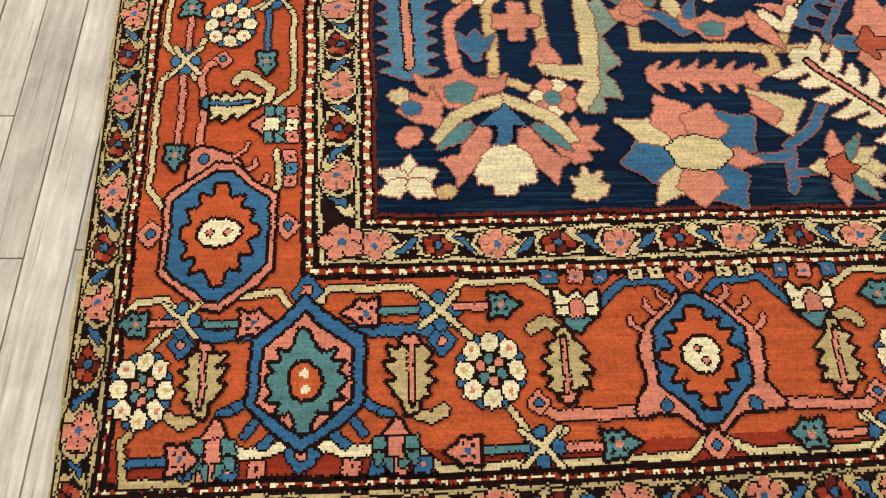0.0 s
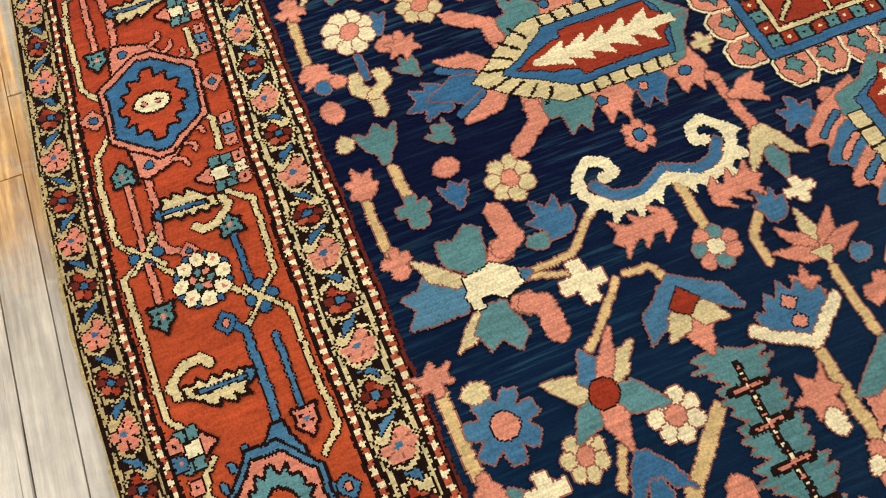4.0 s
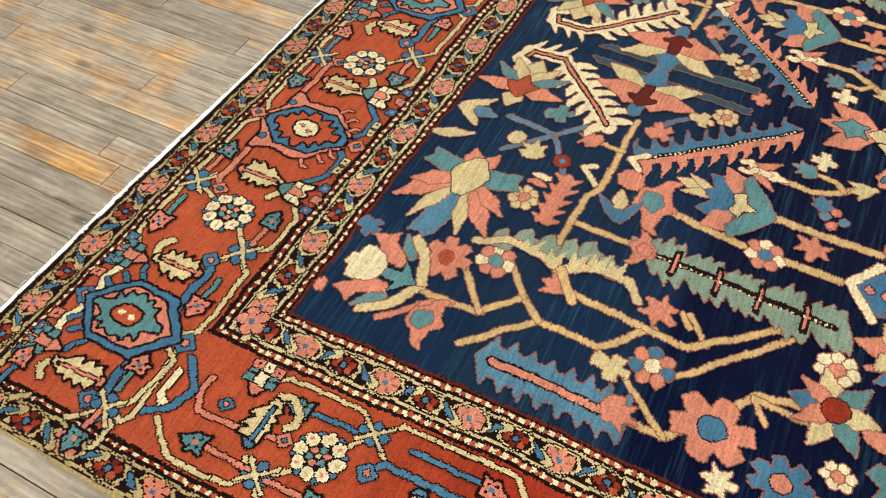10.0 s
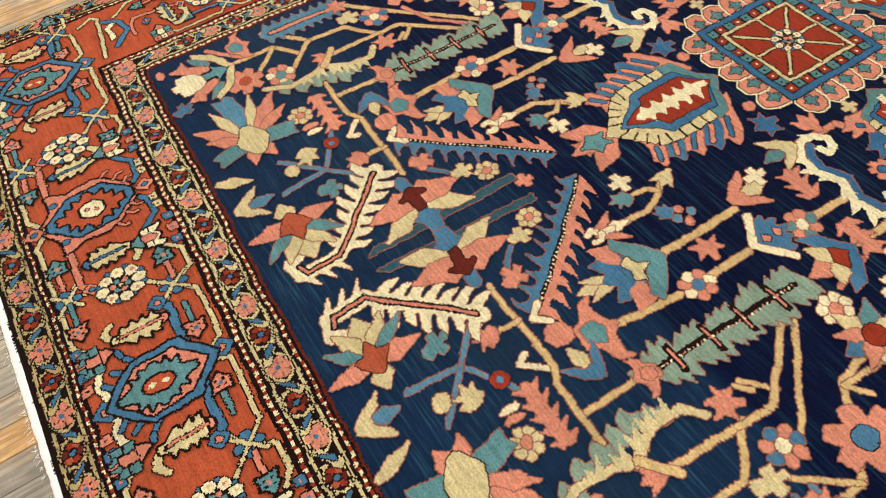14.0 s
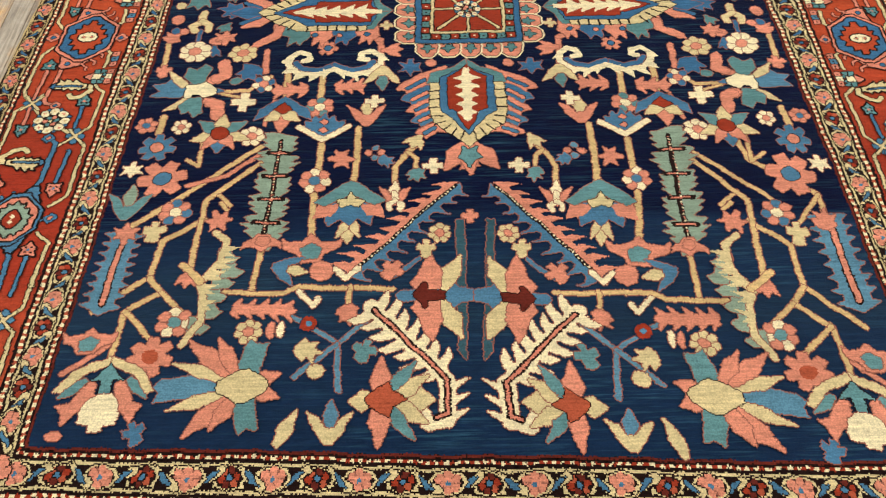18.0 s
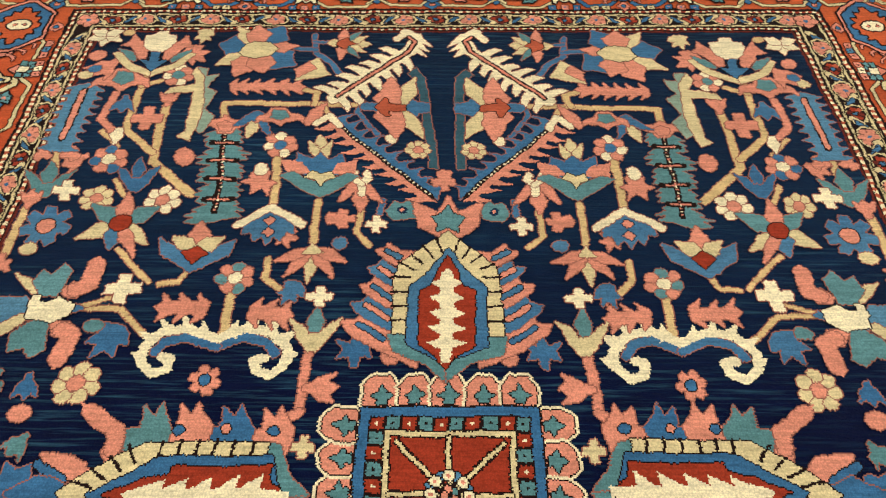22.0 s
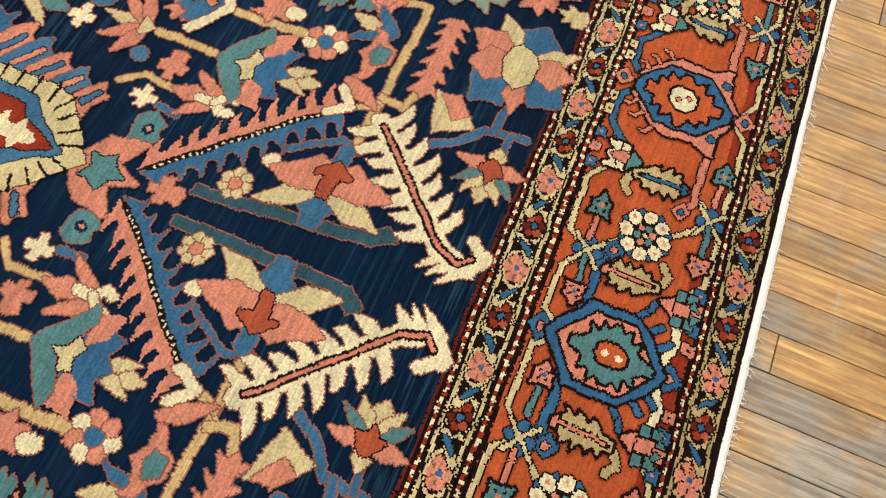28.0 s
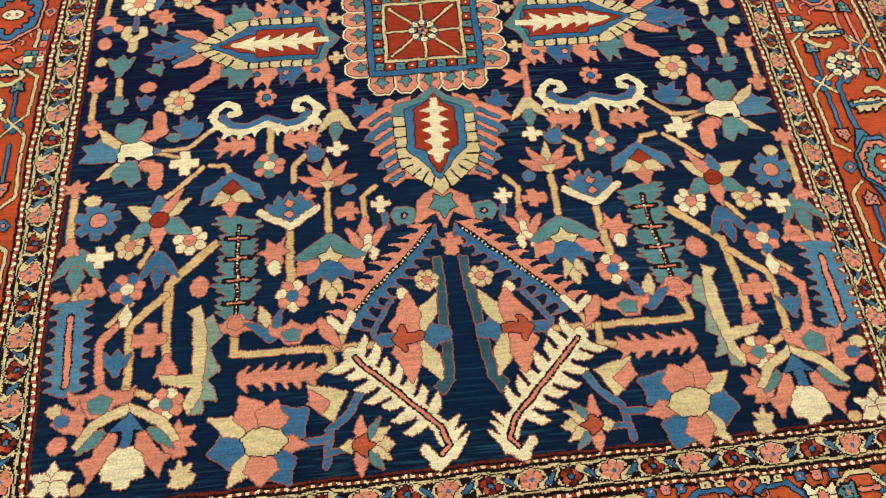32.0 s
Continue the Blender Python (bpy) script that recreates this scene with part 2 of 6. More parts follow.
class Knots:
    """Collects fills and strokes in local units (metres after m), then knots them into quads."""

    def __init__(self, m=None):
        self.m = np.array(m if m is not None else ((1, 0, 0), (0, 1, 0)), float)
        self.ops = []

    def pts(self, pts):
        p = np.array(pts, float).reshape(-1, 2)
        return p @ self.m[:, :2].T + self.m[:, 2]

    def scale(self):
        return math.sqrt(abs(np.linalg.det(self.m[:, :2])))

    def poly(self, pts, col, edge=None, ew=1):
        self.ops.append(("p", self.pts(pts), 0.0, col, edge, ew))
        return self

    def line(self, pts, w, col, edge=None, ew=1):
        self.ops.append(("l", self.pts(pts), w * self.scale() / 2, col, edge, ew))
        return self

    def dot(self, x, y, r, col, edge=None, ew=1):
        return self.line([(x, y), (x + 1e-4, y)], 2 * r, col, edge, ew)

    def ring(self, x, y, rx, ry, n, col, edge=None, ew=1, turn=0.0):
        return self.poly([(x + rx * math.cos(turn + 2 * math.pi * i / n), y + ry * math.sin(turn + 2 * math.pi * i / n)) for i in range(n)], col, edge, ew)

    def grid(self):
        lo = np.min([o[1].min(0) - o[2] for o in self.ops], 0) - 4 * CELL
        hi = np.max([o[1].max(0) + o[2] for o in self.ops], 0) + 4 * CELL
        i0 = np.floor(lo / CELL).astype(int)
        n = np.ceil(hi / CELL).astype(int) - i0
        gx, gy = np.meshgrid((i0[0] + np.arange(n[0]) + 0.5) * CELL, (i0[1] + np.arange(n[1]) + 0.5) * CELL)
        gx, gy = wob(gx, gy)
        hand = np.random.RandomState((i0[0] * 7919 + i0[1] * 104729) % 65521)
        gx, gy = gx + hand.normal(0, 0.0006, gx.shape) + hand.normal(0, 0.0004, (gx.shape[0], 1)), gy + hand.normal(0, 0.0006, gx.shape)
        out = np.full(gx.shape, -1, int)
        for kind, p, w, col, edge, ew in self.ops:
            mask = np.zeros(gx.shape, bool)
            if kind == "p":
                q = np.roll(p, -1, 0)
                for (x1, y1), (x2, y2) in zip(p, q):
                    if y1 != y2:
                        cross = ((y1 > gy) != (y2 > gy)) & (gx < (x2 - x1) * (gy - y1) / (y2 - y1) + x1)
                        mask ^= cross
            else:
                for (x1, y1), (x2, y2) in zip(p[:-1], p[1:]):
                    ll = max((x2 - x1) ** 2 + (y2 - y1) ** 2, 1e-12)
                    t = np.clip(((gx - x1) * (x2 - x1) + (gy - y1) * (y2 - y1)) / ll, 0, 1)
                    mask |= (gx - x1 - t * (x2 - x1)) ** 2 + (gy - y1 - t * (y2 - y1)) ** 2 <= w * w
            if edge is not None:
                big = mask.copy()
                if ew == 2 and kind == "p":
                    inner = mask.copy()
                    inner[1:] &= mask[:-1]
                    inner[:-1] &= mask[1:]
                    inner[:, 1:] &= mask[:, :-1]
                    inner[:, :-1] &= mask[:, 1:]
                    mask = inner
                for _ in range(1 if ew == 2 else ew):
                    b = big.copy()
                    b[1:] |= big[:-1]
                    b[:-1] |= big[1:]
                    b[:, 1:] |= big[:, :-1]
                    b[:, :-1] |= big[:, 1:]
                    big = b
                out[big] = edge
            out[mask] = col
        return i0, out


def knot_mesh(name, i0, cells, z, warped=False):
    """Runs of one colour become quads; equal runs in following rows are joined (at most 8 rows when the sheet is warped)."""
    quads, live = [], {}
    rows = cells.shape[0]
    for j in range(rows + 1):
        runs = set()
        if j < rows:
            r = cells[j]
            cuts = np.flatnonzero(np.diff(r)) + 1
            a = np.r_[0, cuts]
            b = np.r_[cuts, len(r)]
            for s, e in zip(a, b):
                if r[s] >= 0:
                    if warped and e - s > 40:
                        for k in range(s, e, 40):
                            runs.add((int(k), int(min(k + 40, e)), int(r[s])))
                    else:
                        runs.add((int(s), int(e), int(r[s])))
        for key in [k for k in live if k not in runs or (warped and j - live[k] >= 30)]:
            quads.append((*key, live.pop(key), j))
        for key in runs:
            live.setdefault(key, j)
    verts, faces, mats = [], [], []
    used = {}
    for s, e, c, j0, j1 in sorted(quads):
        n = len(verts)
        for cx, cy in ((s, j0), (e, j0), (e, j1), (s, j1)):
            x, y = (i0[0] + cx) * CELL, (i0[1] + cy) * CELL
            if warped:
                x, y = warp(x, y)
            verts.append((x, y, z))
        faces.append((n, n + 1, n + 2, n + 3))
        mats.append(used.setdefault(c, len(used)))
    me = bpy.data.meshes.new(name)
    me.from_pydata(verts, [], faces)
    me.polygons.foreach_set("material_index", mats)
    for c in used:
        me.materials.append(WOOL[c])
    me.update()
    return me


rug = tagged(new("rug"), "handmade rug, indigo floral field, rust border, on plank floor", "rug")


def part(name, data, material=None, parent=None, label=""):
    """Links a mesh or bmesh as one object under a thing or a part."""
    if isinstance(data, bmesh.types.BMesh):
        me = bpy.data.meshes.new(name)
        data.to_mesh(me)
        data.free()
        data = me
    if material:
        data.materials.append(material)
    ob = new(name, data)
    if parent:
        ob.parent = parent
    if label:
        ob["label"] = label
    return ob


def motif(name, k, layer=2, warped=False, parent=None, label=""):
    i0, cells = k.grid()
    PILE[0] += 1
    return part(name, knot_mesh(name, i0, cells, 0.0006 * layer + 4e-7 * PILE[0], warped), None, parent or rug, label)


def at(x, y, turn=0.0, sx=1.0, sy=None, flip=1):
    """Local frame to rug: turn in degrees, sizes, mirrored across the local y axis by flip = -1."""
    sy = sx if sy is None else sy
    c, s = math.cos(math.radians(turn)), math.sin(math.radians(turn))
    return ((c * sx * flip, -s * sy, x), (s * sx * flip, c * sy, y))

# ---- room ----
def box(bm, x0, x1, y0, y1, z0, z1):
    v = [bm.verts.new(p) for p in ((x0, y0, z0), (x1, y0, z0), (x1, y1, z0), (x0, y1, z0), (x0, y0, z1), (x1, y0, z1), (x1, y1, z1), (x0, y1, z1))]
    for f in ((3, 2, 1, 0), (4, 5, 6, 7), (0, 1, 5, 4), (1, 2, 6, 5), (2, 3, 7, 6), (3, 0, 4, 7)):
        bm.faces.new([v[i] for i in f])


def plaster(name, rgb):
    m, nt, bsdf = blank(name)
    geo = nt.nodes.new("ShaderNodeNewGeometry").outputs["Position"]
    col = mix_rgb(nt, "MULTIPLY", 1.0, lin(*rgb), math_node(nt, "MULTIPLY_ADD", noise_tex(nt, geo, 3, 4), 0.2, 0.9))
    link(nt, col, bsdf.inputs["Base Color"])
    bsdf.inputs["Roughness"].default_value = 0.85
    return m


def worn_wood():
    """Old strip floor: grey worn paint over orange varnished boards, grain along y, each board different."""
    m, nt, bsdf = blank("worn_strip_wood")
    geo = nt.nodes.new("ShaderNodeNewGeometry").outputs["Position"]
    info = nt.nodes.new("ShaderNodeObjectInfo").outputs["Random"]
    isl = nt.nodes.new("ShaderNodeNewGeometry").outputs["Random Per Island"]
    rnd = math_node(nt, "FRACT", math_node(nt, "ADD", math_node(nt, "MULTIPLY", info, 7.31), math_node(nt, "MULTIPLY", isl, 3.77)))
    comb = nt.nodes.new("ShaderNodeCombineXYZ")
    link(nt, math_node(nt, "MULTIPLY", rnd, 37.0), comb.inputs[2])
    vec = nt.nodes.new("ShaderNodeVectorMath")
    link(nt, geo, vec.inputs[0])
    link(nt, comb.outputs[0], vec.inputs[1])
    p = vec.outputs[0]
    grain = ramp(nt, noise_tex(nt, scaled(nt, p, (120, 9, 1)), 1.0, 5, 0.66), [(0.34, 0.0), (0.66, 1.0)])
    cloud = noise_tex(nt, scaled(nt, p, (13, 9, 1)), 1.0, 6, 0.66)
    wavy = noise_tex(nt, scaled(nt, p, (46, 2.6, 1)), 1.0, 4)
    wear = noise_tex(nt, scaled(nt, geo, (6, 4.6, 1)), 1.0, 6, 0.68)
    blot = noise_tex(nt, scaled(nt, geo, (1.3, 0.9, 1)), 1.0, 3)
    patch = noise_tex(nt, scaled(nt, p, (11, 4.5, 1)), 1.0, 6, 0.62)
    ring = nt.nodes.new("ShaderNodeTexWave")
    ring.wave_type, ring.bands_direction = "BANDS", "X"
    ring.inputs["Scale"].default_value, ring.inputs["Distortion"].default_value, ring.inputs["Detail"].default_value = 22.0, 9.0, 3.0
    ring.inputs["Detail Scale"].default_value = 1.2
    link(nt, scaled(nt, p, (1, 0.09, 1)), ring.inputs["Vector"])
    grey = mix_rgb(nt, "MIX", grain, lin(128, 120, 108), lin(185, 177, 160))
    grey = mix_rgb(nt, "MIX", math_node(nt, "MULTIPLY", ring.outputs["Fac"], 0.34), grey, lin(96, 84, 72))
    grey = mix_rgb(nt, "MIX", math_node(nt, "MULTIPLY", wavy, 0.3), grey, lin(160, 148, 130))
    orange = mix_rgb(nt, "MIX", grain, lin(156, 110, 56), lin(220, 174, 98))
    orange = mix_rgb(nt, "MIX", math_node(nt, "MULTIPLY", ring.outputs["Fac"], 0.45), orange, lin(128, 84, 40))
    sep = nt.nodes.new("ShaderNodeSeparateXYZ")
    link(nt, geo, sep.inputs[0])
    # varnish survives in patches; the boards by the long side near the first corner are scrubbed grey, and paler still
    # from painted glare
    def soft(v, at_value, width):
        """0 below at_value, rising to 1 over width."""
        n = nt.nodes.new("ShaderNodeMapRange")
        n.interpolation_type = "SMOOTHSTEP"
        n.inputs["From Min"].default_value, n.inputs["From Max"].default_value = at_value, at_value + width
        link(nt, v, n.inputs["Value"])
        return n.outputs[0]

    def under(v, at_value, width):
        return math_node(nt, "SUBTRACT", 1.0, soft(v, at_value, width))

    drift = math_node(nt, "SUBTRACT", noise_tex(nt, scaled(nt, p, (1.6, 0.9, 1)), 1.0, 4, 0.6), 0.5)
    sx = math_node(nt, "MULTIPLY_ADD", drift, 0.5, sep.outputs[0])
    sy = math_node(nt, "MULTIPLY_ADD", drift, 1.1, sep.outputs[1])
    hump = math_node(nt, "SUBTRACT", 1.0, math_node(nt, "MINIMUM", math_node(nt, "MULTIPLY", math_node(nt, "ABSOLUTE", math_node(nt, "SUBTRACT", sy, 0.25)), 1.5), 1.0))
    west = math_node(nt, "MULTIPLY", under(sep.outputs[0], -1.1, 0.3), soft(sx, -3.2, 1.4))
    scrub = math_node(nt, "MULTIPLY", west, math_node(nt, "MULTIPLY_ADD", hump, 0.5, -0.2))
    scrub = math_node(nt, "MULTIPLY", scrub, under(sy, 1.0, 0.5))
    near = math_node(nt, "MULTIPLY", math_node(nt, "MULTIPLY", under(sep.outputs[1], -1.4, 0.3), soft(sy, -4.0, 1.6)), math_node(nt, "MULTIPLY", math_node(nt, "MULTIPLY", soft(sx, -0.1, 0.35), under(sx, 2.0, 1.4)), 0.16))
    f = math_node(nt, "ADD", math_node(nt, "MULTIPLY_ADD", wear, 0.72, math_node(nt, "MULTIPLY", patch, 0.3)), math_node(nt, "MULTIPLY_ADD", rnd, 0.16, -0.08))
    f = math_node(nt, "ADD", f, math_node(nt, "MULTIPLY_ADD", blot, 0.4, -0.2))
    edge = math_node(nt, "MULTIPLY", math_node(nt, "GREATER_THAN", sep.outputs[0], -1.213), math_node(nt, "MULTIPLY", west, -0.25))
    f = math_node(nt, "ADD", math_node(nt, "ADD", f, near), math_node(nt, "ADD", scrub, edge))
    mask = ramp(nt, f, [(0.505, 0.0), (0.66, 0.84)])
    col = mix_rgb(nt, "MIX", mask, grey, orange)
    # glare on the west boards near the first corner, mixed into their colour
    light = math_node(nt, "MULTIPLY", west, math_node(nt, "MULTIPLY", under(sy, -0.4, 0.5), 0.36))
    col = mix_rgb(nt, "MIX", light, col, lin(204, 201, 194))
    col = mix_rgb(nt, "MULTIPLY", 1.0, col, math_node(nt, "MULTIPLY_ADD", rnd, 0.4, 0.78))
    col = mix_rgb(nt, "MULTIPLY", 1.0, col, math_node(nt, "MULTIPLY_ADD", cloud, 1.3, 0.36))
    crack = ramp(nt, noise_tex(nt, scaled(nt, p, (210, 3.2, 1)), 1.0, 3, 0.5), [(0.29, 0.42), (0.35, 1.0)])
    fine = noise_tex(nt, scaled(nt, p, (520, 22, 1)), 1.0, 3, 0.6)
    eye = nt.nodes.new("ShaderNodeTexVoronoi")
    eye.inputs["Scale"].default_value = 1.0
    link(nt, scaled(nt, p, (9, 3.4, 1)), eye.inputs["Vector"])
    knot = ramp(nt, eye.outputs["Distance"], [(0.0, 0.32), (0.07, 0.5), (0.12, 1.0)])
    smear = ramp(nt, noise_tex(nt, scaled(nt, geo, (7, 16, 1)), 1.0, 6, 0.7), [(0.57, 0.0), (0.72, 0.4)])
    col = mix_rgb(nt, "MULTIPLY", 1.0, mix_rgb(nt, "MIX", smear, col, lin(196, 190, 178)), knot)
    col = mix_rgb(nt, "MULTIPLY", 1.0, col, math_node(nt, "MULTIPLY", crack, math_node(nt, "MULTIPLY_ADD", fine, 0.4, 0.81)))
    link(nt, col, bsdf.inputs["Base Color"])
    link(nt, math_node(nt, "MULTIPLY_ADD", grain, 0.3, 0.32), bsdf.inputs["Roughness"])
    bump = nt.nodes.new("ShaderNodeBump")
    bump.inputs["Strength"].default_value, bump.inputs["Distance"].default_value = 0.35, 0.002
    link(nt, math_node(nt, "ADD", grain, wavy), bump.inputs["Height"])
    link(nt, bump.outputs[0], bsdf.inputs["Normal"])
    return m


def joint_dirt():
    m, nt, bsdf = blank("joint_dirt")
    geo = nt.nodes.new("ShaderNodeNewGeometry").outputs["Position"]
    link(nt, mix_rgb(nt, "MIX", noise_tex(nt, geo, 40), lin(38, 30, 24), lin(70, 58, 46)), bsdf.inputs["Base Color"])
    bsdf.inputs["Roughness"].default_value = 0.95
    return m


WALL, CEIL, WOOD, DIRT = plaster("warm_white_plaster", (226, 220, 208)), plaster("ceiling_paint", (236, 234, 228)), worn_wood(), joint_dirt()
X0, X1, Y0, Y1, ZC = ROOM


def slab(name, material, *dims):
    bm = bmesh.new()
    box(bm, *dims)
    return tagged(part(name, bm, material), kind="structure")


floor = slab("floor", DIRT, X0, X1, Y0, Y1, FLOOR_Z - 0.2, FLOOR_Z - 0.004)
tagged(floor, "old worn strip wood floor, grey paint over orange varnish", "floor")
slab("wall_west", WALL, X0 - 0.2, X0, Y0, Y1, FLOOR_Z - 0.2, ZC)
slab("wall_east", WALL, X1, X1 + 0.2, Y0, Y1, FLOOR_Z - 0.2, ZC)
slab("wall_south", WALL, X0 - 0.2, X1 + 0.2, Y0 - 0.2, Y0, FLOOR_Z - 0.2, ZC)
slab("wall_north", WALL, X0 - 0.2, X1 + 0.2, Y1, Y1 + 0.2, FLOOR_Z - 0.2, ZC)
slab("ceiling", CEIL, X0 - 0.2, X1 + 0.2, Y0 - 0.2, Y1 + 0.2, ZC, ZC + 0.2)

# ---- rug body and bands ----
HX, YA, YB = 0.80, -1.07, 1.26
OUT = 0.372        # from the field's edge to the fringe
OUTX = 0.367       # and to the selvedge


def slab_warped(name, x0, x1, y0, y1, z0, z1, material, label=""):
    bm = bmesh.new()
    nx, ny = 24, 32
    grid = [[bm.verts.new((*warp(x0 + (x1 - x0) * i / nx, y0 + (y1 - y0) * j / ny), z1)) for i in range(nx + 1)] for j in range(ny + 1)]
    for j in range(ny):
        for i in range(nx):
            bm.faces.new((grid[j][i], grid[j][i + 1], grid[j + 1][i + 1], grid[j + 1][i]))
    rim = [e for e in bm.edges if len(e.link_faces) == 1]
    ext = bmesh.ops.extrude_edge_only(bm, edges=rim)
    for v in ext["geom"]:
        if isinstance(v, bmesh.types.BMVert):
            v.co.z = z0
    return part(name, bm, material, rug, label)


slab_warped("pile_body", -HX - OUTX, HX + OUTX, YA - OUT, YB + OUT, FLOOR_Z, -0.0004, WOOL[BROWN], "dark brown edge of the pile")


def ring_band(name, d0, d1, colour, layer, label=""):
    """One frame of the rug between the distances d0 and d1 outside the field; colour(d, along) gives the knots."""
    n0 = [int(math.floor((v) / CELL)) for v in (-HX - d1, YA - d1)]
    n1 = [int(math.ceil((v) / CELL)) for v in (HX + d1, YB + d1)]
    gx, gy = np.meshgrid((n0[0] + np.arange(n1[0] - n0[0]) + 0.5) * CELL, (n0[1] + np.arange(n1[1] - n0[1]) + 0.5) * CELL)
    wx, wy = wob(gx, gy)
    hand = np.random.RandomState(int(d0 * 10000))
    wx, wy = wx + hand.normal(0, 0.0007, gx.shape), wy + hand.normal(0, 0.0007, gx.shape)
    a, b = np.abs(wx) - HX, np.maximum(wy - YB, YA - wy)
    d = np.maximum(a, b)
    along = np.where(a > b, wy, wx)
    cells = np.where((d >= d0) & (d < d1), colour(d, along, gy), -1)
    return part(name, knot_mesh(name, n0, cells, 0.0006 * layer, True), None, rug, label)


def plain(col):
    return lambda d, s, y: np.full(d.shape, col)


def barber(d0, d1, pitch=0.0165):
    def f(d, s, y):
        m = np.where((y < YA) | (y > YB), 0.0042, 0.003)
        mid = (d > d0 + m) & (d < d1 - m)
        c = np.where(np.mod(s / pitch + 0.12 * np.sin(s * 60), 1) < 0.5, IVORY, np.where(m > 0.004, DKRED, ORANGE))
        return np.where(mid, c, BROWN)
    return f


def vine_ground(d0, d1, col):
    """Dark ground with a pale line along either edge."""
    def f(d, s, y):
        e = np.minimum(d - d0, d1 - d)
        return np.where((e > 0.0026) & (e < 0.0074), col, BROWN)
    return f


ring_band("field_edge_line", 0.0, 0.005, plain(MAROON), 1)
ring_band("beaded_line", 0.005, 0.018, barber(0.005, 0.018), 1, "ivory and red beaded line")
ring_band("inner_guard_ground", 0.018, 0.068, vine_ground(0.018, 0.068, CREAM), 1)
ring_band("beaded_line", 0.068, 0.082, barber(0.068, 0.082), 1, "ivory and red beaded line")
ring_band("main_border_ground", 0.082, 0.305, lambda d, s, y: np.where((d < 0.086) | (d > 0.301), BROWN, np.where((d > 0.278) & (y < YA - 0.27), DKRED, RUST)), 1, "rust red border ground")
ring_band("beaded_line", 0.305, 0.317, barber(0.305, 0.317), 1, "ivory and red beaded line")
ring_band("outer_guard_ground", 0.317, 0.366, vine_ground(0.317, 0.366, OLIVE), 1)
for first in (True, False):
    ring_band("selvedge_line", 0.366, 0.372, lambda d, s, y: np.where(y < YA - 0.366 if first else y > YB + 0.366, BROWN, -1), 1)

field_knots = Knots().poly([(-HX, YA), (HX, YA), (HX, YB), (-HX, YB)], NAVY)
motif("field_ground", field_knots, 0, True, None, "indigo blue field with greener bands")

# ---- motif shapes of the field ----
MIRROR = [False]


def centre_line(y):
    t = np.clip((np.abs(y) - 0.5) / 0.5, 0, 1)
    return 0.021 * t * t * (3 - 2 * t)


class Field(Knots):
    """A motif drawn in one half of the field; the other half gets its mirror image."""

    def pts(self, pts):
        p = Knots.pts(self, pts)
        if MIRROR[0]:
            lean = 0.088 * np.maximum(p[:, 0], 0) * np.clip((p[:, 1] - 0.45) / 0.5, 0, 1)
            wide = 2 * centre_line(p[:, 1]) - p[:, 0]
            draw = np.interp(wide, (0.25, 0.42, 0.65, 0.8), (0.0, 0.013, -0.02, -0.02)) * np.clip((-0.7 - p[:, 1]) / 0.2, 0, 1)
            p = np.stack([wide + draw, p[:, 1] + lean], 1)
        return p


def K(x, y, turn=0.0, size=1.0, sy=None):
    return Field(at(x, y, turn, size, sy))


def serrated(length, base, wide, n, sweep=0.5, taper=0.0, one=False):
    """Outline of a toothed leaf along +y: teeth of half width wide on a core of half width base."""
    h, right = length / n, []
    for i in range(n):
        k = 1 - taper * i / n
        right += [(base * k, h * i), (wide * k, h * (i + sweep)), (base * k, h * (i + 0.55))]
    left = [(-base, 0), (-base, length)] if one else [(-x, y) for x, y in right]
    return left + [(0, length)] + right[::-1] if not one else right + [(base * 0.6, length), (-base * 0.6, length), (-base, 0)]


def leaf(k, x0, y0, x1, y1, w, col, edge=None, ew=1, belly=0.5):
    """A pointed petal from (x0, y0) to (x1, y1)."""
    ux, uy = x1 - x0, y1 - y0
    n = max(math.hypot(ux, uy), 1e-6)
    w *= 0.9
    px, py = -uy / n * w / 2, ux / n * w / 2
    def q(s, o):
        return (x0 + ux * s + px * o, y0 + uy * s + py * o)
    return k.poly([q(0, 0.4), q(belly * 0.6, 0.8), q(belly * 0.95, 1.08), q(0.82, 0.5), q(1.07, 0.08), q(1.07, -0.08), q(0.8, -0.54), q(belly * 1.05, -1.02), q(belly * 0.6, -0.84), q(0, -0.4)], col, edge, ew)


def stem(pts, w=0.015, col=TAN, edge=RIM):
    w *= 0.8
    return motif("stem", K(0, 0).line(pts, w, col, edge), 2)


def rosette(x, y, r, petal, heart, n=7, second=None, edge=RIM, turn=0.3):
    k = K(x, y)
    for i in range(n):
        a = turn + 2 * math.pi * i / n
        k.dot(r * 0.64 * math.cos(a), r * 0.64 * math.sin(a), r * 0.3, second if second is not None and i % 2 else petal, edge)
    k.dot(0, 0, r * 0.33, heart, edge)
    return motif("rosette", k, 4)


def bloom(x, y, r, petal, heart, core=None, n=6, turn=0.2):
    """Flat flower with pointed lobes and a round heart."""
    k = K(x, y)
    pts = []
    for i in range(n):
        a = turn + 2 * math.pi * i / n
        d = math.pi / n
        pts += [(r * math.cos(a - d * 0.45), r * math.sin(a - d * 0.45)), (r * math.cos(a + d * 0.45), r * math.sin(a + d * 0.45)),
                (r * 0.6 * math.cos(a + d), r * 0.6 * math.sin(a + d))]
    k.poly(pts, petal, RIM)
    k.dot(0, 0, r * 0.36, heart, BROWN if core is None else core)
    return motif("flower", k, 4)


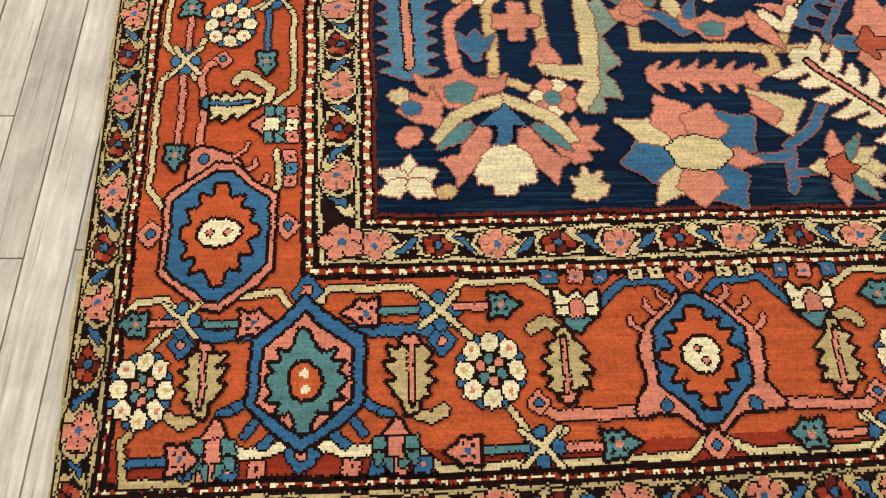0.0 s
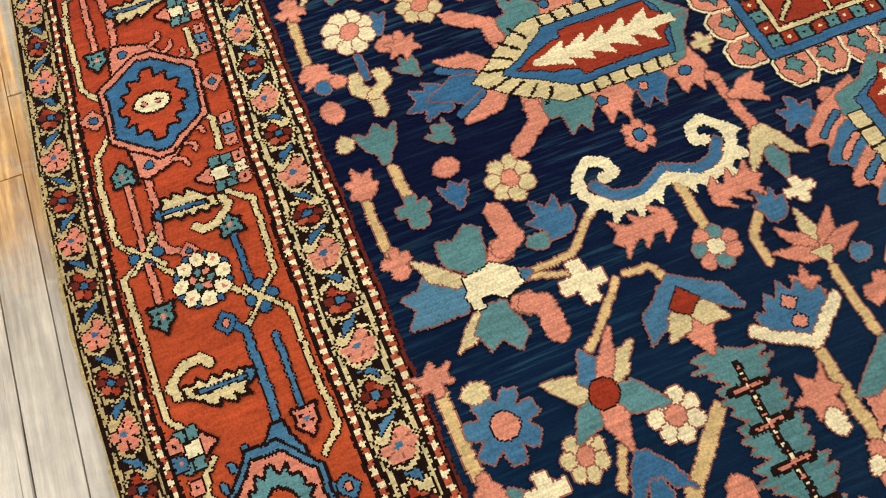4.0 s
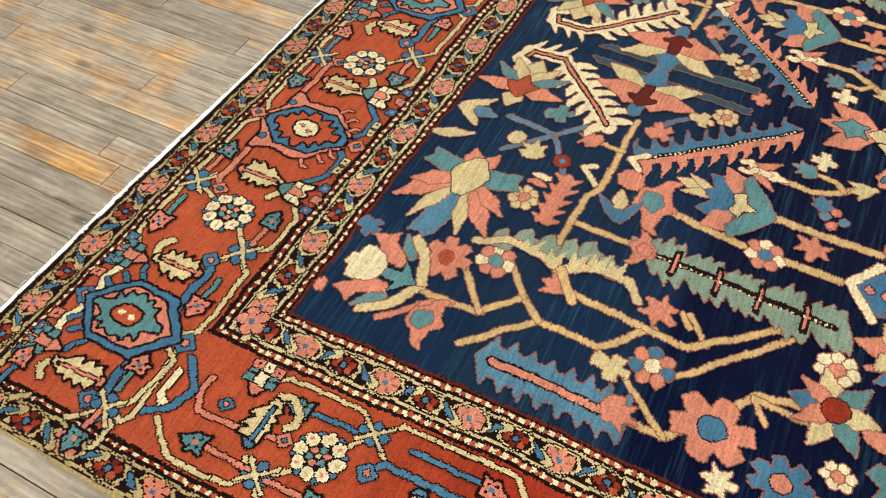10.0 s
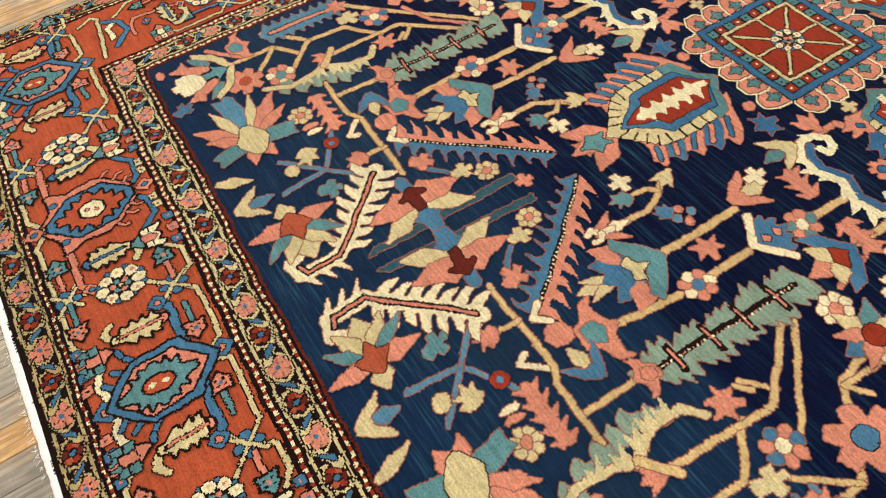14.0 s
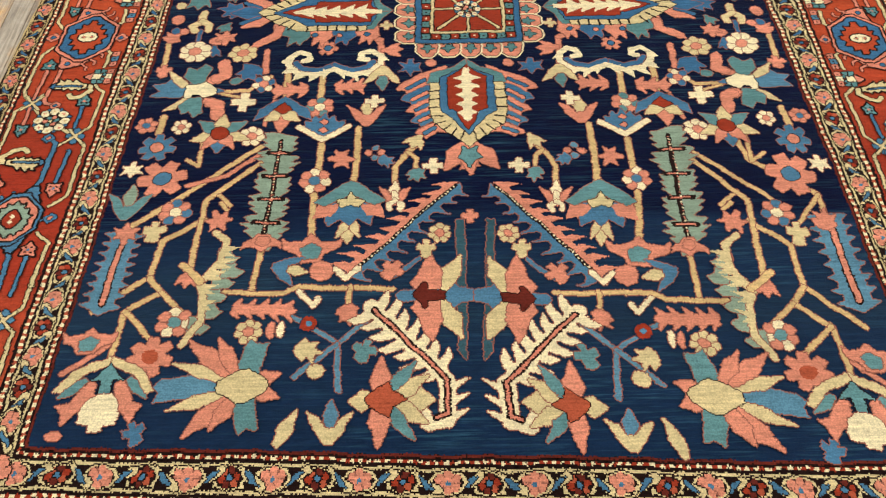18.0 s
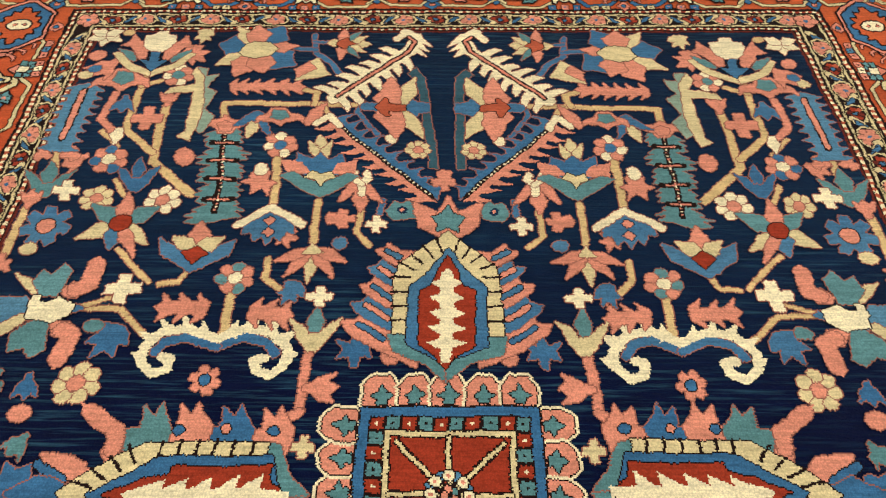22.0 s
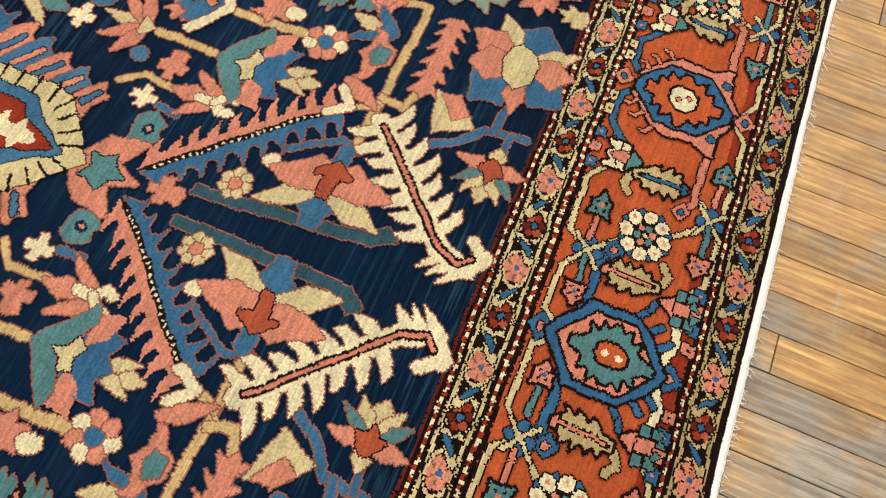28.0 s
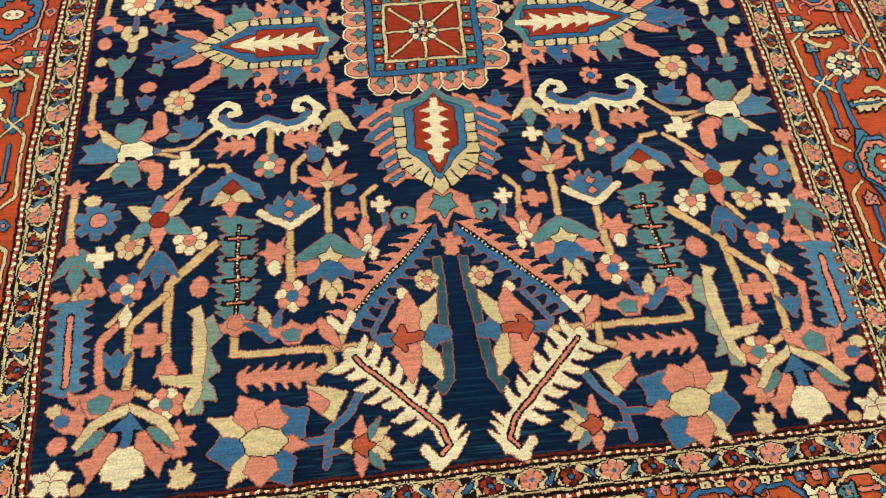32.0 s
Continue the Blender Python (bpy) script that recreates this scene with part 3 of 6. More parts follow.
def fleuron(x, y, turn, s, col, edge=RIM):
    k = K(x, y, turn, s * 0.92)
    kind = int(abs(x) * 977 + abs(y) * 613) % 4
    if kind == 0:
        k.poly([(-0.1, -0.55), (0.1, -0.55), (0.16, -0.3), (0.36, -0.12), (0.52, 0.42), (0.24, 0.2), (0.02, 0.52), (-0.2, 0.22), (-0.5, 0.44), (-0.36, -0.12), (-0.16, -0.3)], col, edge)
        return motif("leaf_spray", k, 4)
    if kind == 1:
        k.poly([(-0.12, -0.5), (0.14, -0.5), (0.36, -0.34), (0.5, -0.02), (0.24, 0.0), (0.4, 0.36), (0.08, 0.24), (-0.12, 0.56), (-0.22, 0.18), (-0.5, 0.24), (-0.34, -0.1), (-0.46, -0.36)], col, edge)
        return motif("leaf_spray", k, 4)
    if kind == 2:
        k.poly([(-0.14, -0.52), (0.14, -0.52), (0.12, -0.24), (0.42, -0.3), (0.44, 0.02), (0.22, 0.1), (0.26, 0.42), (-0.04, 0.5), (-0.28, 0.4), (-0.22, 0.08), (-0.46, 0.0), (-0.4, -0.32), (-0.12, -0.24)], col, edge)
        return motif("leaf_spray", k, 4)
    k.poly([(-0.1, -0.55), (0.1, -0.55), (0.16, -0.2), (0.52, -0.28), (0.36, 0.02), (0.56, 0.34), (0.18, 0.22), (0.02, 0.58), (-0.2, 0.2), (-0.55, 0.3), (-0.34, 0), (-0.5, -0.3), (-0.15, -0.2)], col, edge)
    return motif("leaf_spray", k, 4)


def tulip(x, y, turn, s, cup, inner, edge=RIM):
    """A cup with two horns and a filling."""
    k = K(x, y, turn, s)
    leaf(k, 0, -0.1, 0, 0.62, 0.42, inner, edge)
    k.poly([(-0.1, -0.5), (0.1, -0.5), (0.34, -0.2), (0.6, 0.36), (0.3, 0.2), (0.12, -0.06), (-0.12, -0.06), (-0.3, 0.2), (-0.6, 0.36), (-0.34, -0.2)], cup, edge)
    return motif("tulip", k, 4)


def crook(x, y, turn, s, col):
    """A small hooked flower."""
    k = K(x, y, turn, s)
    k.line([(0, -0.5), (0, -0.05), (-0.28, 0.2), (-0.2, 0.45)], 0.26, col, RIM)
    k.line([(0, -0.05), (0.28, 0.15), (0.26, 0.42)], 0.24, col, RIM)
    return motif("hooked_flower", k, 4)


def cross(x, y, s, col, edge=RIM):
    k = K(x, y, 0, s)
    k.poly([(-0.17, -0.5), (0.17, -0.5), (0.17, -0.17), (0.5, -0.17), (0.5, 0.17), (0.17, 0.17), (0.17, 0.5), (-0.17, 0.5), (-0.17, 0.17), (-0.5, 0.17), (-0.5, -0.17), (-0.17, -0.17)], col, edge)
    return motif("cross_flower", k, 4)


def spot(x, y, rx, ry, col, edge=RIM):
    return motif("bud", K(x, y).ring(0, 0, rx, ry, 8, col, edge), 4)


def oak(x0, y0, x1, y1, w, col, n=5, edge=RIM):
    """A deeply toothed leaf from one point to another."""
    length = math.hypot(x1 - x0, y1 - y0)
    k = K(x0, y0, math.degrees(math.atan2(-(x1 - x0), y1 - y0)))
    k.poly(serrated(length, w * 0.2, w * 0.5, n, 0.75), col, edge)
    return motif("oak_leaf", k, 4)


def hook_petal(k, x0, y0, x1, y1, w, col, bend):
    mx, my = (x0 + x1) / 2 - (y1 - y0) * bend, (y0 + y1) / 2 + (x1 - x0) * bend
    leaf(k, x0, y0, mx, my, w, col, RIM)
    k.line([(x0 + (mx - x0) * 0.5, y0 + (my - y0) * 0.5), (mx, my), (x1, y1)], w * 0.75, col, RIM)
    leaf(k, mx, my, x1 + (x1 - mx) * 0.3, y1 + (y1 - my) * 0.3, w, col)


def turned_blossom(x, y, gx, gy):
    """Eight-petalled blossom by the long border, ivory heart pointing inwards."""
    k = K(x, y)
    def P(dx, dy):
        return dx * gx, dy * gy
    for pts, col in (([(-0.01, 0.026), (-0.06, 0.03), (-0.076, 0.046), (-0.09, 0.03), (-0.118, 0.024), (-0.1, 0.004), (-0.12, -0.016), (-0.082, -0.02), (-0.04, -0.022)], STEEL),
                     ([(-0.02, 0.02), (-0.05, 0.05), (-0.086, 0.074), (-0.072, 0.038), (-0.04, 0.014)], CREAM),
                     ([(-0.02, -0.018), (-0.05, -0.04), (-0.078, -0.072), (-0.046, -0.062), (-0.014, -0.03)], CREAM),
                     ([(-0.016, 0.026), (-0.044, 0.052), (-0.04, 0.086), (-0.016, 0.078), (0.004, 0.098), (0.024, 0.084), (0.016, 0.05), (0.01, 0.026)], TEAL),
                     ([(-0.018, -0.024), (-0.042, -0.052), (-0.03, -0.08), (-0.012, -0.07), (0.004, -0.092), (0.024, -0.076), (0.018, -0.046), (0.012, -0.022)], TEAL)):
        k.poly([P(*q) for q in pts], col, RIM)
    a, b = P(0.02, 0.03), P(0.05, 0.1)
    hook_petal(k, *a, *b, 0.036, SALMON, -0.35 * gx * gy)
    a, b = P(0.02, -0.03), P(0.06, -0.09)
    hook_petal(k, *a, *b, 0.036, SALMON, 0.3 * gx * gy)
    a = P(0.06, 0.0)
    leaf(k, 0, 0, *a, 0.036, BLUE, RIM)
    k.poly([P(-0.03, 0.008), P(-0.03, 0.024), P(-0.004, 0.024), P(0.016, 0.03), P(0.044, 0.012), P(0.046, -0.01), P(0.016, -0.022), P(0.004, -0.012), P(-0.014, -0.012), P(-0.014, -0.026), P(-0.03, -0.024), P(-0.034, -0.004)], IVORY, BROWN)
    return motif("turned_blossom", k, 5, False, None, "large blossom with ivory heart")


def comb_leaf(x0, y0, x1, y1, col=TEAL):
    """Large sage leaf with a dark spine that carries little crosses."""
    length = math.hypot(x1 - x0, y1 - y0)
    k = K(x0, y0, math.degrees(math.atan2(-(x1 - x0), y1 - y0)))
    n = 5
    right = [(0.016, -0.03)]
    for i in range(n):
        y = -0.02 + (length + 0.03) * i / n
        h = (length + 0.03) / n
        s = 1 + 0.14 * math.sin(2.3 * i + 40 * x0)
        right += [(0.046 * s, y - h * 0.1), (0.034, y + h * 0.16), (0.05 * s, y + h * 0.2), (0.03, y + h * 0.44), (0.043, y + h * 0.5), (0.019, y + h * 0.8)]
    right += [(0.02, length + 0.02)]
    k.poly(right + [(-a * 0.96, b + 0.012) for a, b in reversed(right)], col, RIM)
    k.line([(0, 0), (0, length)], 0.0125, BROWN)
    for i in range(4):
        y = length * (0.14 + 0.235 * i)
        k.line([(-0.026, y), (0.026, y)], 0.0135, BROWN)
        k.line([(-0.02, y), (0.02, y)], 0.0042, PINK)
    for i in range(int(length / 0.008)):
        k.dot(0, 0.004 + 0.008 * i, 0.0023, IVORY if i % 2 else PINK)
    return motif("comb_leaf", k, 4, False, None, "sage green leaf with dark crossed spine")


def comb_bar(x0, y0, x1, y1, flip):
    """Slanted bar with salmon flames on the outer and blue flames on the inner side of a beaded spine."""
    length = math.hypot(x1 - x0, y1 - y0)
    k = K(x0, y0, math.degrees(math.atan2(-(x1 - x0), y1 - y0)))
    for s, col in ((flip, SALMON), (-flip, BLUE)):
        pts = [(s * 0.004, -0.01)]
        n = 10
        h = (length + 0.02) / n
        for i in range(n):
            y, w = -0.012 + h * i, 0.05 - 0.0014 * i + 0.006 * (i % 2)
            pts += [(s * 0.018, y + h * 0.1), (s * w * 0.7, y - h * 0.05 + h * 0.4 * (col == BLUE)), (s * w, y - h * 0.35 + h * 1.0 * (col == BLUE)), (s * w * 0.62, y + h * 0.5), (s * 0.017, y + h * 0.72)]
        pts += [(s * 0.018, length), (s * 0.003, length + 0.012)]
        k.poly(pts, col, RIM if col == BLUE else None)
    k.line([(0, -0.005), (0, length)], 0.0092, BROWN)
    for i in range(int(length / 0.0096)):
        k.dot(0, 0.005 + 0.0096 * i, 0.0023, IVORY)
    return motif("flame_bar", k, 4, False, None, "flame-edged bar, salmon outside and blue inside")


def vane(ex, ey, kx, ky, hx, hy, flip, col=CREAM):
    """Ivory toothed plume: a long arm, a bend and a hooked end, with a dark outlined pink vein."""
    k = K(0, 0)
    dx, dy = kx - ex, ky - ey
    n = math.hypot(dx, dy)
    ux, uy = dx / n, dy / n
    px, py = -uy, ux
    qx, qy = hx - kx, hy - ky
    m = math.hypot(qx, qy)
    vx, vy = qx / m, qy / m
    ox, oy = -vy * flip, vx * flip
    teeth = 7
    for edge in (RIM, None):
        k.line([(ex - ux * 0.012, ey - uy * 0.012), (kx, ky), (hx, hy)], 0.03, col, edge)
        for i in range(teeth):
            t = n * (i + 0.05) / teeth
            bx, by = ex + ux * t, ey + uy * t
            for side in (-1, 1):
                w = 0.05 + 0.006 * ((i * 7 + side) % 3 - 1)
                def q(along, across):
                    return bx + ux * along + px * side * across, by + uy * along + py * side * across
                k.poly([q(-0.012, 0.0), q(-0.013, w * 0.5), q(-0.02, w), q(-0.003, w * 0.86), q(0.007, w * 0.5), q(0.015, 0.0)], col, edge)
        for i in range(3):
            bx, by = kx + vx * m * (i + 0.2) / 2.6, ky + vy * m * (i + 0.2) / 2.6
            k.poly([(bx, by), (bx - ox * 0.045 - vx * 0.012, by - oy * 0.045 - vy * 0.012), (bx + vx * 0.026, by + vy * 0.026)], col, edge)
        k.line([(hx, hy), (hx + ox * 0.034 + vx * 0.008, hy + oy * 0.034 + vy * 0.008)], 0.026, col, edge)
        k.line([(hx + ox * 0.036, hy + oy * 0.036), (hx + ox * 0.044 - vx * 0.02, hy + oy * 0.044 - vy * 0.02)], 0.018, col, edge)
    vein = [(ex, ey), (kx, ky), (hx - vx * 0.012, hy - vy * 0.012), (hx + ox * 0.02 - vx * 0.004, hy + oy * 0.02 - vy * 0.004)]
    k.line(vein, 0.0145, BROWN)
    k.line(vein, 0.006, PINK)
    return motif("toothed_plume", k, 4, False, None, "ivory toothed plume with pink vein")


def scroll(x, y, turn, s=1.0, flip=1):
    """Ram's-horn scroll in ivory over a blue band."""
    k = K(x, y, turn, s)
    for f in (-1, 1):
        horn = [(0, 0.012), (0.045 * f, 0.032), (0.092 * f, 0.024), (0.118 * f, -0.006), (0.116 * f, -0.036), (0.094 * f, -0.054), (0.07 * f, -0.046), (0.066 * f, -0.026), (0.082 * f, -0.022)]
        k.line([(0, -0.004), (0.044 * f, 0.016), (0.084 * f, 0.006), (0.098 * f, -0.014)], 0.0155, BLUE, RIM)
        k.line(horn, 0.0165, IVORY)
        for i, (a, b, t) in enumerate(((0.02, 0.02, 0.03), (0.05, 0.034, 0.034), (0.082, 0.03, 0.034), (0.108, 0.012, 0.03), (0.122, -0.02, 0.018))):
            ang = math.atan2(b + 0.05, a * f)
            tx, ty = a * f + t * math.cos(ang) * 0.9, b + t * math.sin(ang)
            k.poly([(a * f - 0.013 * math.sin(ang), b + 0.013 * math.cos(ang) - 0.006), (tx, ty), (a * f + 0.013 * math.sin(ang), b - 0.013 * math.cos(ang))], IVORY)
    return motif("scroll", k, 4, False, None, "ivory ram's-horn scroll with blue band")


def chevron(x, y, turn, s=1.0):
    """Ivory open wings over a blue flower."""
    k = K(x, y, turn, s)
    k.poly([(-0.056, 0.022), (-0.06, 0.05), (-0.04, 0.046), (-0.03, 0.074), (-0.014, 0.058), (0, 0.084), (0.014, 0.058), (0.03, 0.074), (0.04, 0.046), (0.06, 0.05), (0.056, 0.022), (0, -0.02)], BLUE, RIM)
    for y in (0.012, 0.046):
        k.poly([(-0.014, y), (0, y + 0.013), (0.014, y), (0, y - 0.013)], SALMON, NAVY)
    k.line([(-0.074, 0.026), (0, -0.026), (0.074, 0.026)], 0.019, IVORY, RIM)
    return motif("winged_flower", k, 5)


def bell(x, y, turn, s=1.0):
    """Layered bell: sage roof, cream star, salmon and blue skirts, cream clapper."""
    k = K(x, y, turn, s)
    leaf(k, 0, -0.05, 0, -0.125, 0.05, CREAM, RIM, 1, 0.4)
    leaf(k, 0, -0.05, -0.025, -0.11, 0.024, CREAM, RIM)
    leaf(k, 0, -0.05, 0.025, -0.11, 0.024, CREAM, RIM)
    k.poly([(-0.06, -0.02), (-0.05, -0.075), (-0.02, -0.055), (0, -0.075), (0.02, -0.055), (0.05, -0.075), (0.06, -0.02), (0, 0.01)], BLUE, RIM)
    k.poly([(-0.075, -0.01), (-0.085, -0.055), (-0.04, -0.045), (-0.02, -0.012)], SALMON, None)
    k.poly([(0.075, -0.01), (0.085, -0.055), (0.04, -0.045), (0.02, -0.012)], SALMON, None)
    k.poly([(0, 0.06), (-0.02, 0.05), (-0.088, -0.004), (-0.06, -0.016), (0, 0.018), (0.06, -0.016), (0.088, -0.004), (0.02, 0.05)], TEAL, RIM)
    k.poly([(0, 0.026), (-0.01, 0.006), (-0.032, 0.0), (-0.02, -0.02), (0, -0.012), (0.02, -0.02), (0.032, 0.0), (0.01, 0.006)], CREAM, BROWN)
    return motif("bell_flower", k, 5)


def winged_cup(x, y, turn, s=1.0):
    """Blue hood over cream petals with a dark red throat."""
    k = K(x, y, turn, s)
    leaf(k, 0, -0.005, 0, -0.065, 0.04, SALMON, RIM)
    k.poly([(0, 0.05), (-0.06, 0.01), (-0.07, -0.03), (-0.04, -0.012), (0, 0.02), (0.04, -0.012), (0.07, -0.03), (0.06, 0.01)], BLUE, RIM)
    leaf(k, 0, 0.0, -0.042, -0.03, 0.036, CREAM, RIM)
    leaf(k, 0, 0.0, 0.042, -0.03, 0.036, CREAM, RIM)
    k.poly([(0, 0.03), (-0.024, 0.006), (0, -0.008), (0.024, 0.006)], DKRED, BROWN)
    return motif("hooded_flower", k, 5)


def crown_flower(x, y, turn, s=1.0, cup=SALMON, heart=TEAL):
    k = K(x, y, turn, s)
    k.poly([(0, 0.03), (-0.02, 0.01), (-0.05, 0.006), (-0.068, 0.018), (-0.06, -0.01), (-0.03, -0.024), (-0.02, -0.045), (0.02, -0.045), (0.03, -0.024), (0.06, -0.01), (0.068, 0.018), (0.05, 0.006), (0.02, 0.01)], cup, RIM)
    k.poly([(-0.024, -0.008), (0, 0.006), (0.024, -0.008), (0.016, -0.036), (-0.016, -0.036)], heart, RIM)
    return motif("crown_flower", k, 4)


def feather(x0, y0, x1, y1):
    """Blue toothed feather with a salmon core."""
    length = math.hypot(x1 - x0, y1 - y0)
    k = K(x0, y0, math.degrees(math.atan2(-(x1 - x0), y1 - y0)))
    pts = serrated(length + 0.06, 0.026, 0.044, 8, 0.2)
    k.poly([(a, b - 0.035) for a, b in pts], STEEL, RIM)
    k.line([(0, 0), (0, length)], 0.018, BROWN)
    k.line([(0, 0.001), (0, length - 0.001)], 0.0115, SALMON)
    return motif("feather", k, 4, False, None, "blue toothed feather with salmon core")


def big_palmette(x, y, turn, first, s=1.0):
    """Oval cream heart with pointed petals: a broad fan at the first end, a long-tailed one at the second."""
    k = K(x, y, turn, s)
    if first:
        petals = ((-0.1, -0.03, 0.09, BLUE), (0.058, -0.08, 0.08, BLUE), (0.08, 0.062, 0.09, BLUE), (-0.11, 0.044, 0.046, CREAM), (-0.052, -0.088, 0.044, CREAM), (0.002, -0.088, 0.07, SALMON), (-0.056, 0.088, 0.07, SALMON), (0.016, 0.08, 0.076, SALMON), (0.088, -0.006, 0.036, SALMON))
    else:
        petals = ((-0.05, -0.135, 0.03, CREAM), (0.05, -0.13, 0.03, CREAM), (-0.096, -0.115, 0.04, SALMON), (0.098, -0.095, 0.042, SALMON), (-0.1, -0.06, 0.034, SALMON), (0.088, -0.05, 0.038, SALMON),
                  (-0.022, 0.068, 0.036, SALMON), (0.024, 0.068, 0.036, SALMON))
        k.poly([(-0.024, -0.02), (0.024, -0.02), (0.026, -0.1), (0.034, -0.165), (0.012, -0.158), (0.0, -0.168), (-0.016, -0.156), (-0.024, -0.1)], STEEL, RIM)
        for f in (-1, 1):
            k.poly([(0.01 * f, -0.018), (0.05 * f, -0.012), (0.1 * f, 0.004), (0.088 * f, 0.02), (0.092 * f, 0.04), (0.05 * f, 0.032), (0.01 * f, 0.026)], TEAL, RIM)
    for px, py, w, col in petals:
        leaf(k, px * 0.2, py * 0.2, px, py, w, col, RIM, 1, 0.6)
    k.poly([(-0.046, 0.004), (-0.028, 0.024), (0.0, 0.031), (0.03, 0.024), (0.048, 0), (0.028, -0.024), (0, -0.031), (-0.028, -0.025)] if first else [(0, 0.052), (-0.012, 0.046), (-0.036, 0.008), (-0.034, -0.01), (-0.01, -0.05), (0.01, -0.05), (0.036, -0.008), (0.036, 0.01), (0.012, 0.046)], CREAM, BROWN)
    return motif("large_palmette", k, 5, False, None, "large palmette with oval cream heart")


def vase(x, y, turn, s=1.0, roof=CREAM, cap=BLUE):
    """Vase palmette: ivory bowl, salmon side leaves, blue arrow and a cream roof."""
    k = K(x, y, turn, s)
    for f in (-1, 1):
        k.poly([(0.018 * f, 0.05), (0.03 * f, 0.058), (0.05 * f, 0.03), (0.06 * f, 0.012), (0.084 * f, 0.006), (0.07 * f, -0.008), (0.062 * f, -0.034), (0.048 * f, -0.014), (0.032 * f, 0.0), (0.02 * f, 0.02)], SALMON, RIM)
        leaf(k, 0.04 * f, 0.06, 0.084 * f, 0.022, 0.026, TEAL, RIM)
        k.poly([(0, 0.112), (0, 0.094), (0.05 * f, 0.068), (0.084 * f, 0.03), (0.098 * f, 0.034), (0.07 * f, 0.076), (0.045 * f, 0.092)], roof, RIM)
    k.poly([(-0.01, 0.02), (-0.01, 0.06), (-0.032, 0.056), (0, 0.094), (0.032, 0.056), (0.01, 0.06), (0.01, 0.02)], cap, BROWN)
    k.poly([(-0.014, 0.026), (-0.03, 0.012), (-0.038, -0.012), (-0.036, -0.03), (-0.014, -0.034), (-0.012, -0.046), (0.012, -0.046), (0.014, -0.034), (0.036, -0.03), (0.038, -0.012), (0.03, 0.012), (0.014, 0.026)], IVORY, RIM)
    return motif("vase_palmette", k, 5, False, None, "vase palmette with ivory bowl")


def star_palmette(x, y, turn, s=1.0, heart=ORANGE):
    """Red-brown heart with cream and salmon pointed petals and blue shoulders."""
    k = K(x, y, turn, s)
    k.poly([(0.0, 0.022), (0.036, 0.034), (0.05, 0.02), (0.078, 0.014), (0.078, -0.014), (0.05, -0.02), (0.036, -0.034), (0.0, -0.022)], BLUE, RIM)
    k.line([(-0.034, 0), (-0.066, 0)], 0.026, BLUE, RIM)
    for f in (-1, 1):
        leaf(k, 0.014, 0.012 * f, 0.05, 0.094 * f, 0.044, CREAM, RIM, 1, 0.55)
        k.poly([(-0.036, 0.008 * f), (-0.05, 0.03 * f), (-0.034, 0.05 * f), (-0.02, 0.084 * f), (-0.006, 0.104 * f), (0.004, 0.084 * f), (0.016, 0.056 * f), (0.01, 0.014 * f)], SALMON, RIM)
    k.poly([(-0.046, 0.0), (-0.024, 0.03), (-0.016, 0.03), (-0.016, 0.012), (0.022, 0.01), (0.022, -0.01), (-0.016, -0.012), (-0.016, -0.03), (-0.024, -0.03)], heart, BROWN)
    return motif("star_palmette", k, 5)


def half_palmette(x, y, turn, s=1.0, heart=ORANGE):
    """Small palmette with a broad cream face."""
    k = K(x, y, turn, s)
    leaf(k, 0, 0, 0.075, 0.0, 0.075, CREAM, RIM, 1, 0.45)
    leaf(k, 0, 0, 0.065, 0.042, 0.035, CREAM, RIM)
    leaf(k, 0, 0, 0.065, -0.042, 0.035, CREAM, RIM)
    leaf(k, 0, 0.01, 0.045, 0.068, 0.026, TEAL, RIM)
    leaf(k, 0, -0.01, 0.045, -0.068, 0.026, TEAL, RIM)
    leaf(k, -0.01, 0, -0.012, 0.078, 0.038, SALMON, RIM)
    leaf(k, -0.01, 0, -0.012, -0.078, 0.038, SALMON, RIM)
    leaf(k, -0.02, 0, -0.062, 0.0, 0.044, CREAM, RIM)
    k.poly([(0.032, 0.0), (0.008, 0.014), (0.004, 0.032), (-0.014, 0.022), (-0.036, 0.006), (-0.03, -0.008), (-0.014, -0.022), (0.004, -0.032), (0.008, -0.014)], heart, BROWN)
    return motif("half_palmette", k, 5)


def antler(x, y, gy, s=1.0, col=CREAM, gx=1):
    """Broad branching form beside the comb leaf, cream with a steel rim."""
    k = K(x, y, 0, s)
    def P(*pts):
        return [(a * gx, b * gy) for a, b in pts]
    k.poly(P((0.026, 0.07), (0.05, 0.02), (0.026, -0.004), (0.048, -0.052), (0.026, -0.068), (0.05, -0.11), (0.018, -0.104), (0.02, -0.13), (-0.01, -0.134), (0.0, -0.08), (0.006, 0.05)), SAGE, RIM)
    k.poly(P((-0.022, 0.078), (0.004, 0.092), (0.018, 0.032), (0.022, -0.022), (0.018, -0.06), (0.014, -0.1), (-0.01, -0.134), (-0.018, -0.112), (0.0, -0.08), (-0.062, -0.066), (-0.07, -0.05), (-0.002, -0.054), (-0.004, -0.016), (-0.008, 0.032), (-0.006, 0.064)), col, RIM)
    return motif("branching_form", k, 5, False, None, "cream branching form with sage rim")


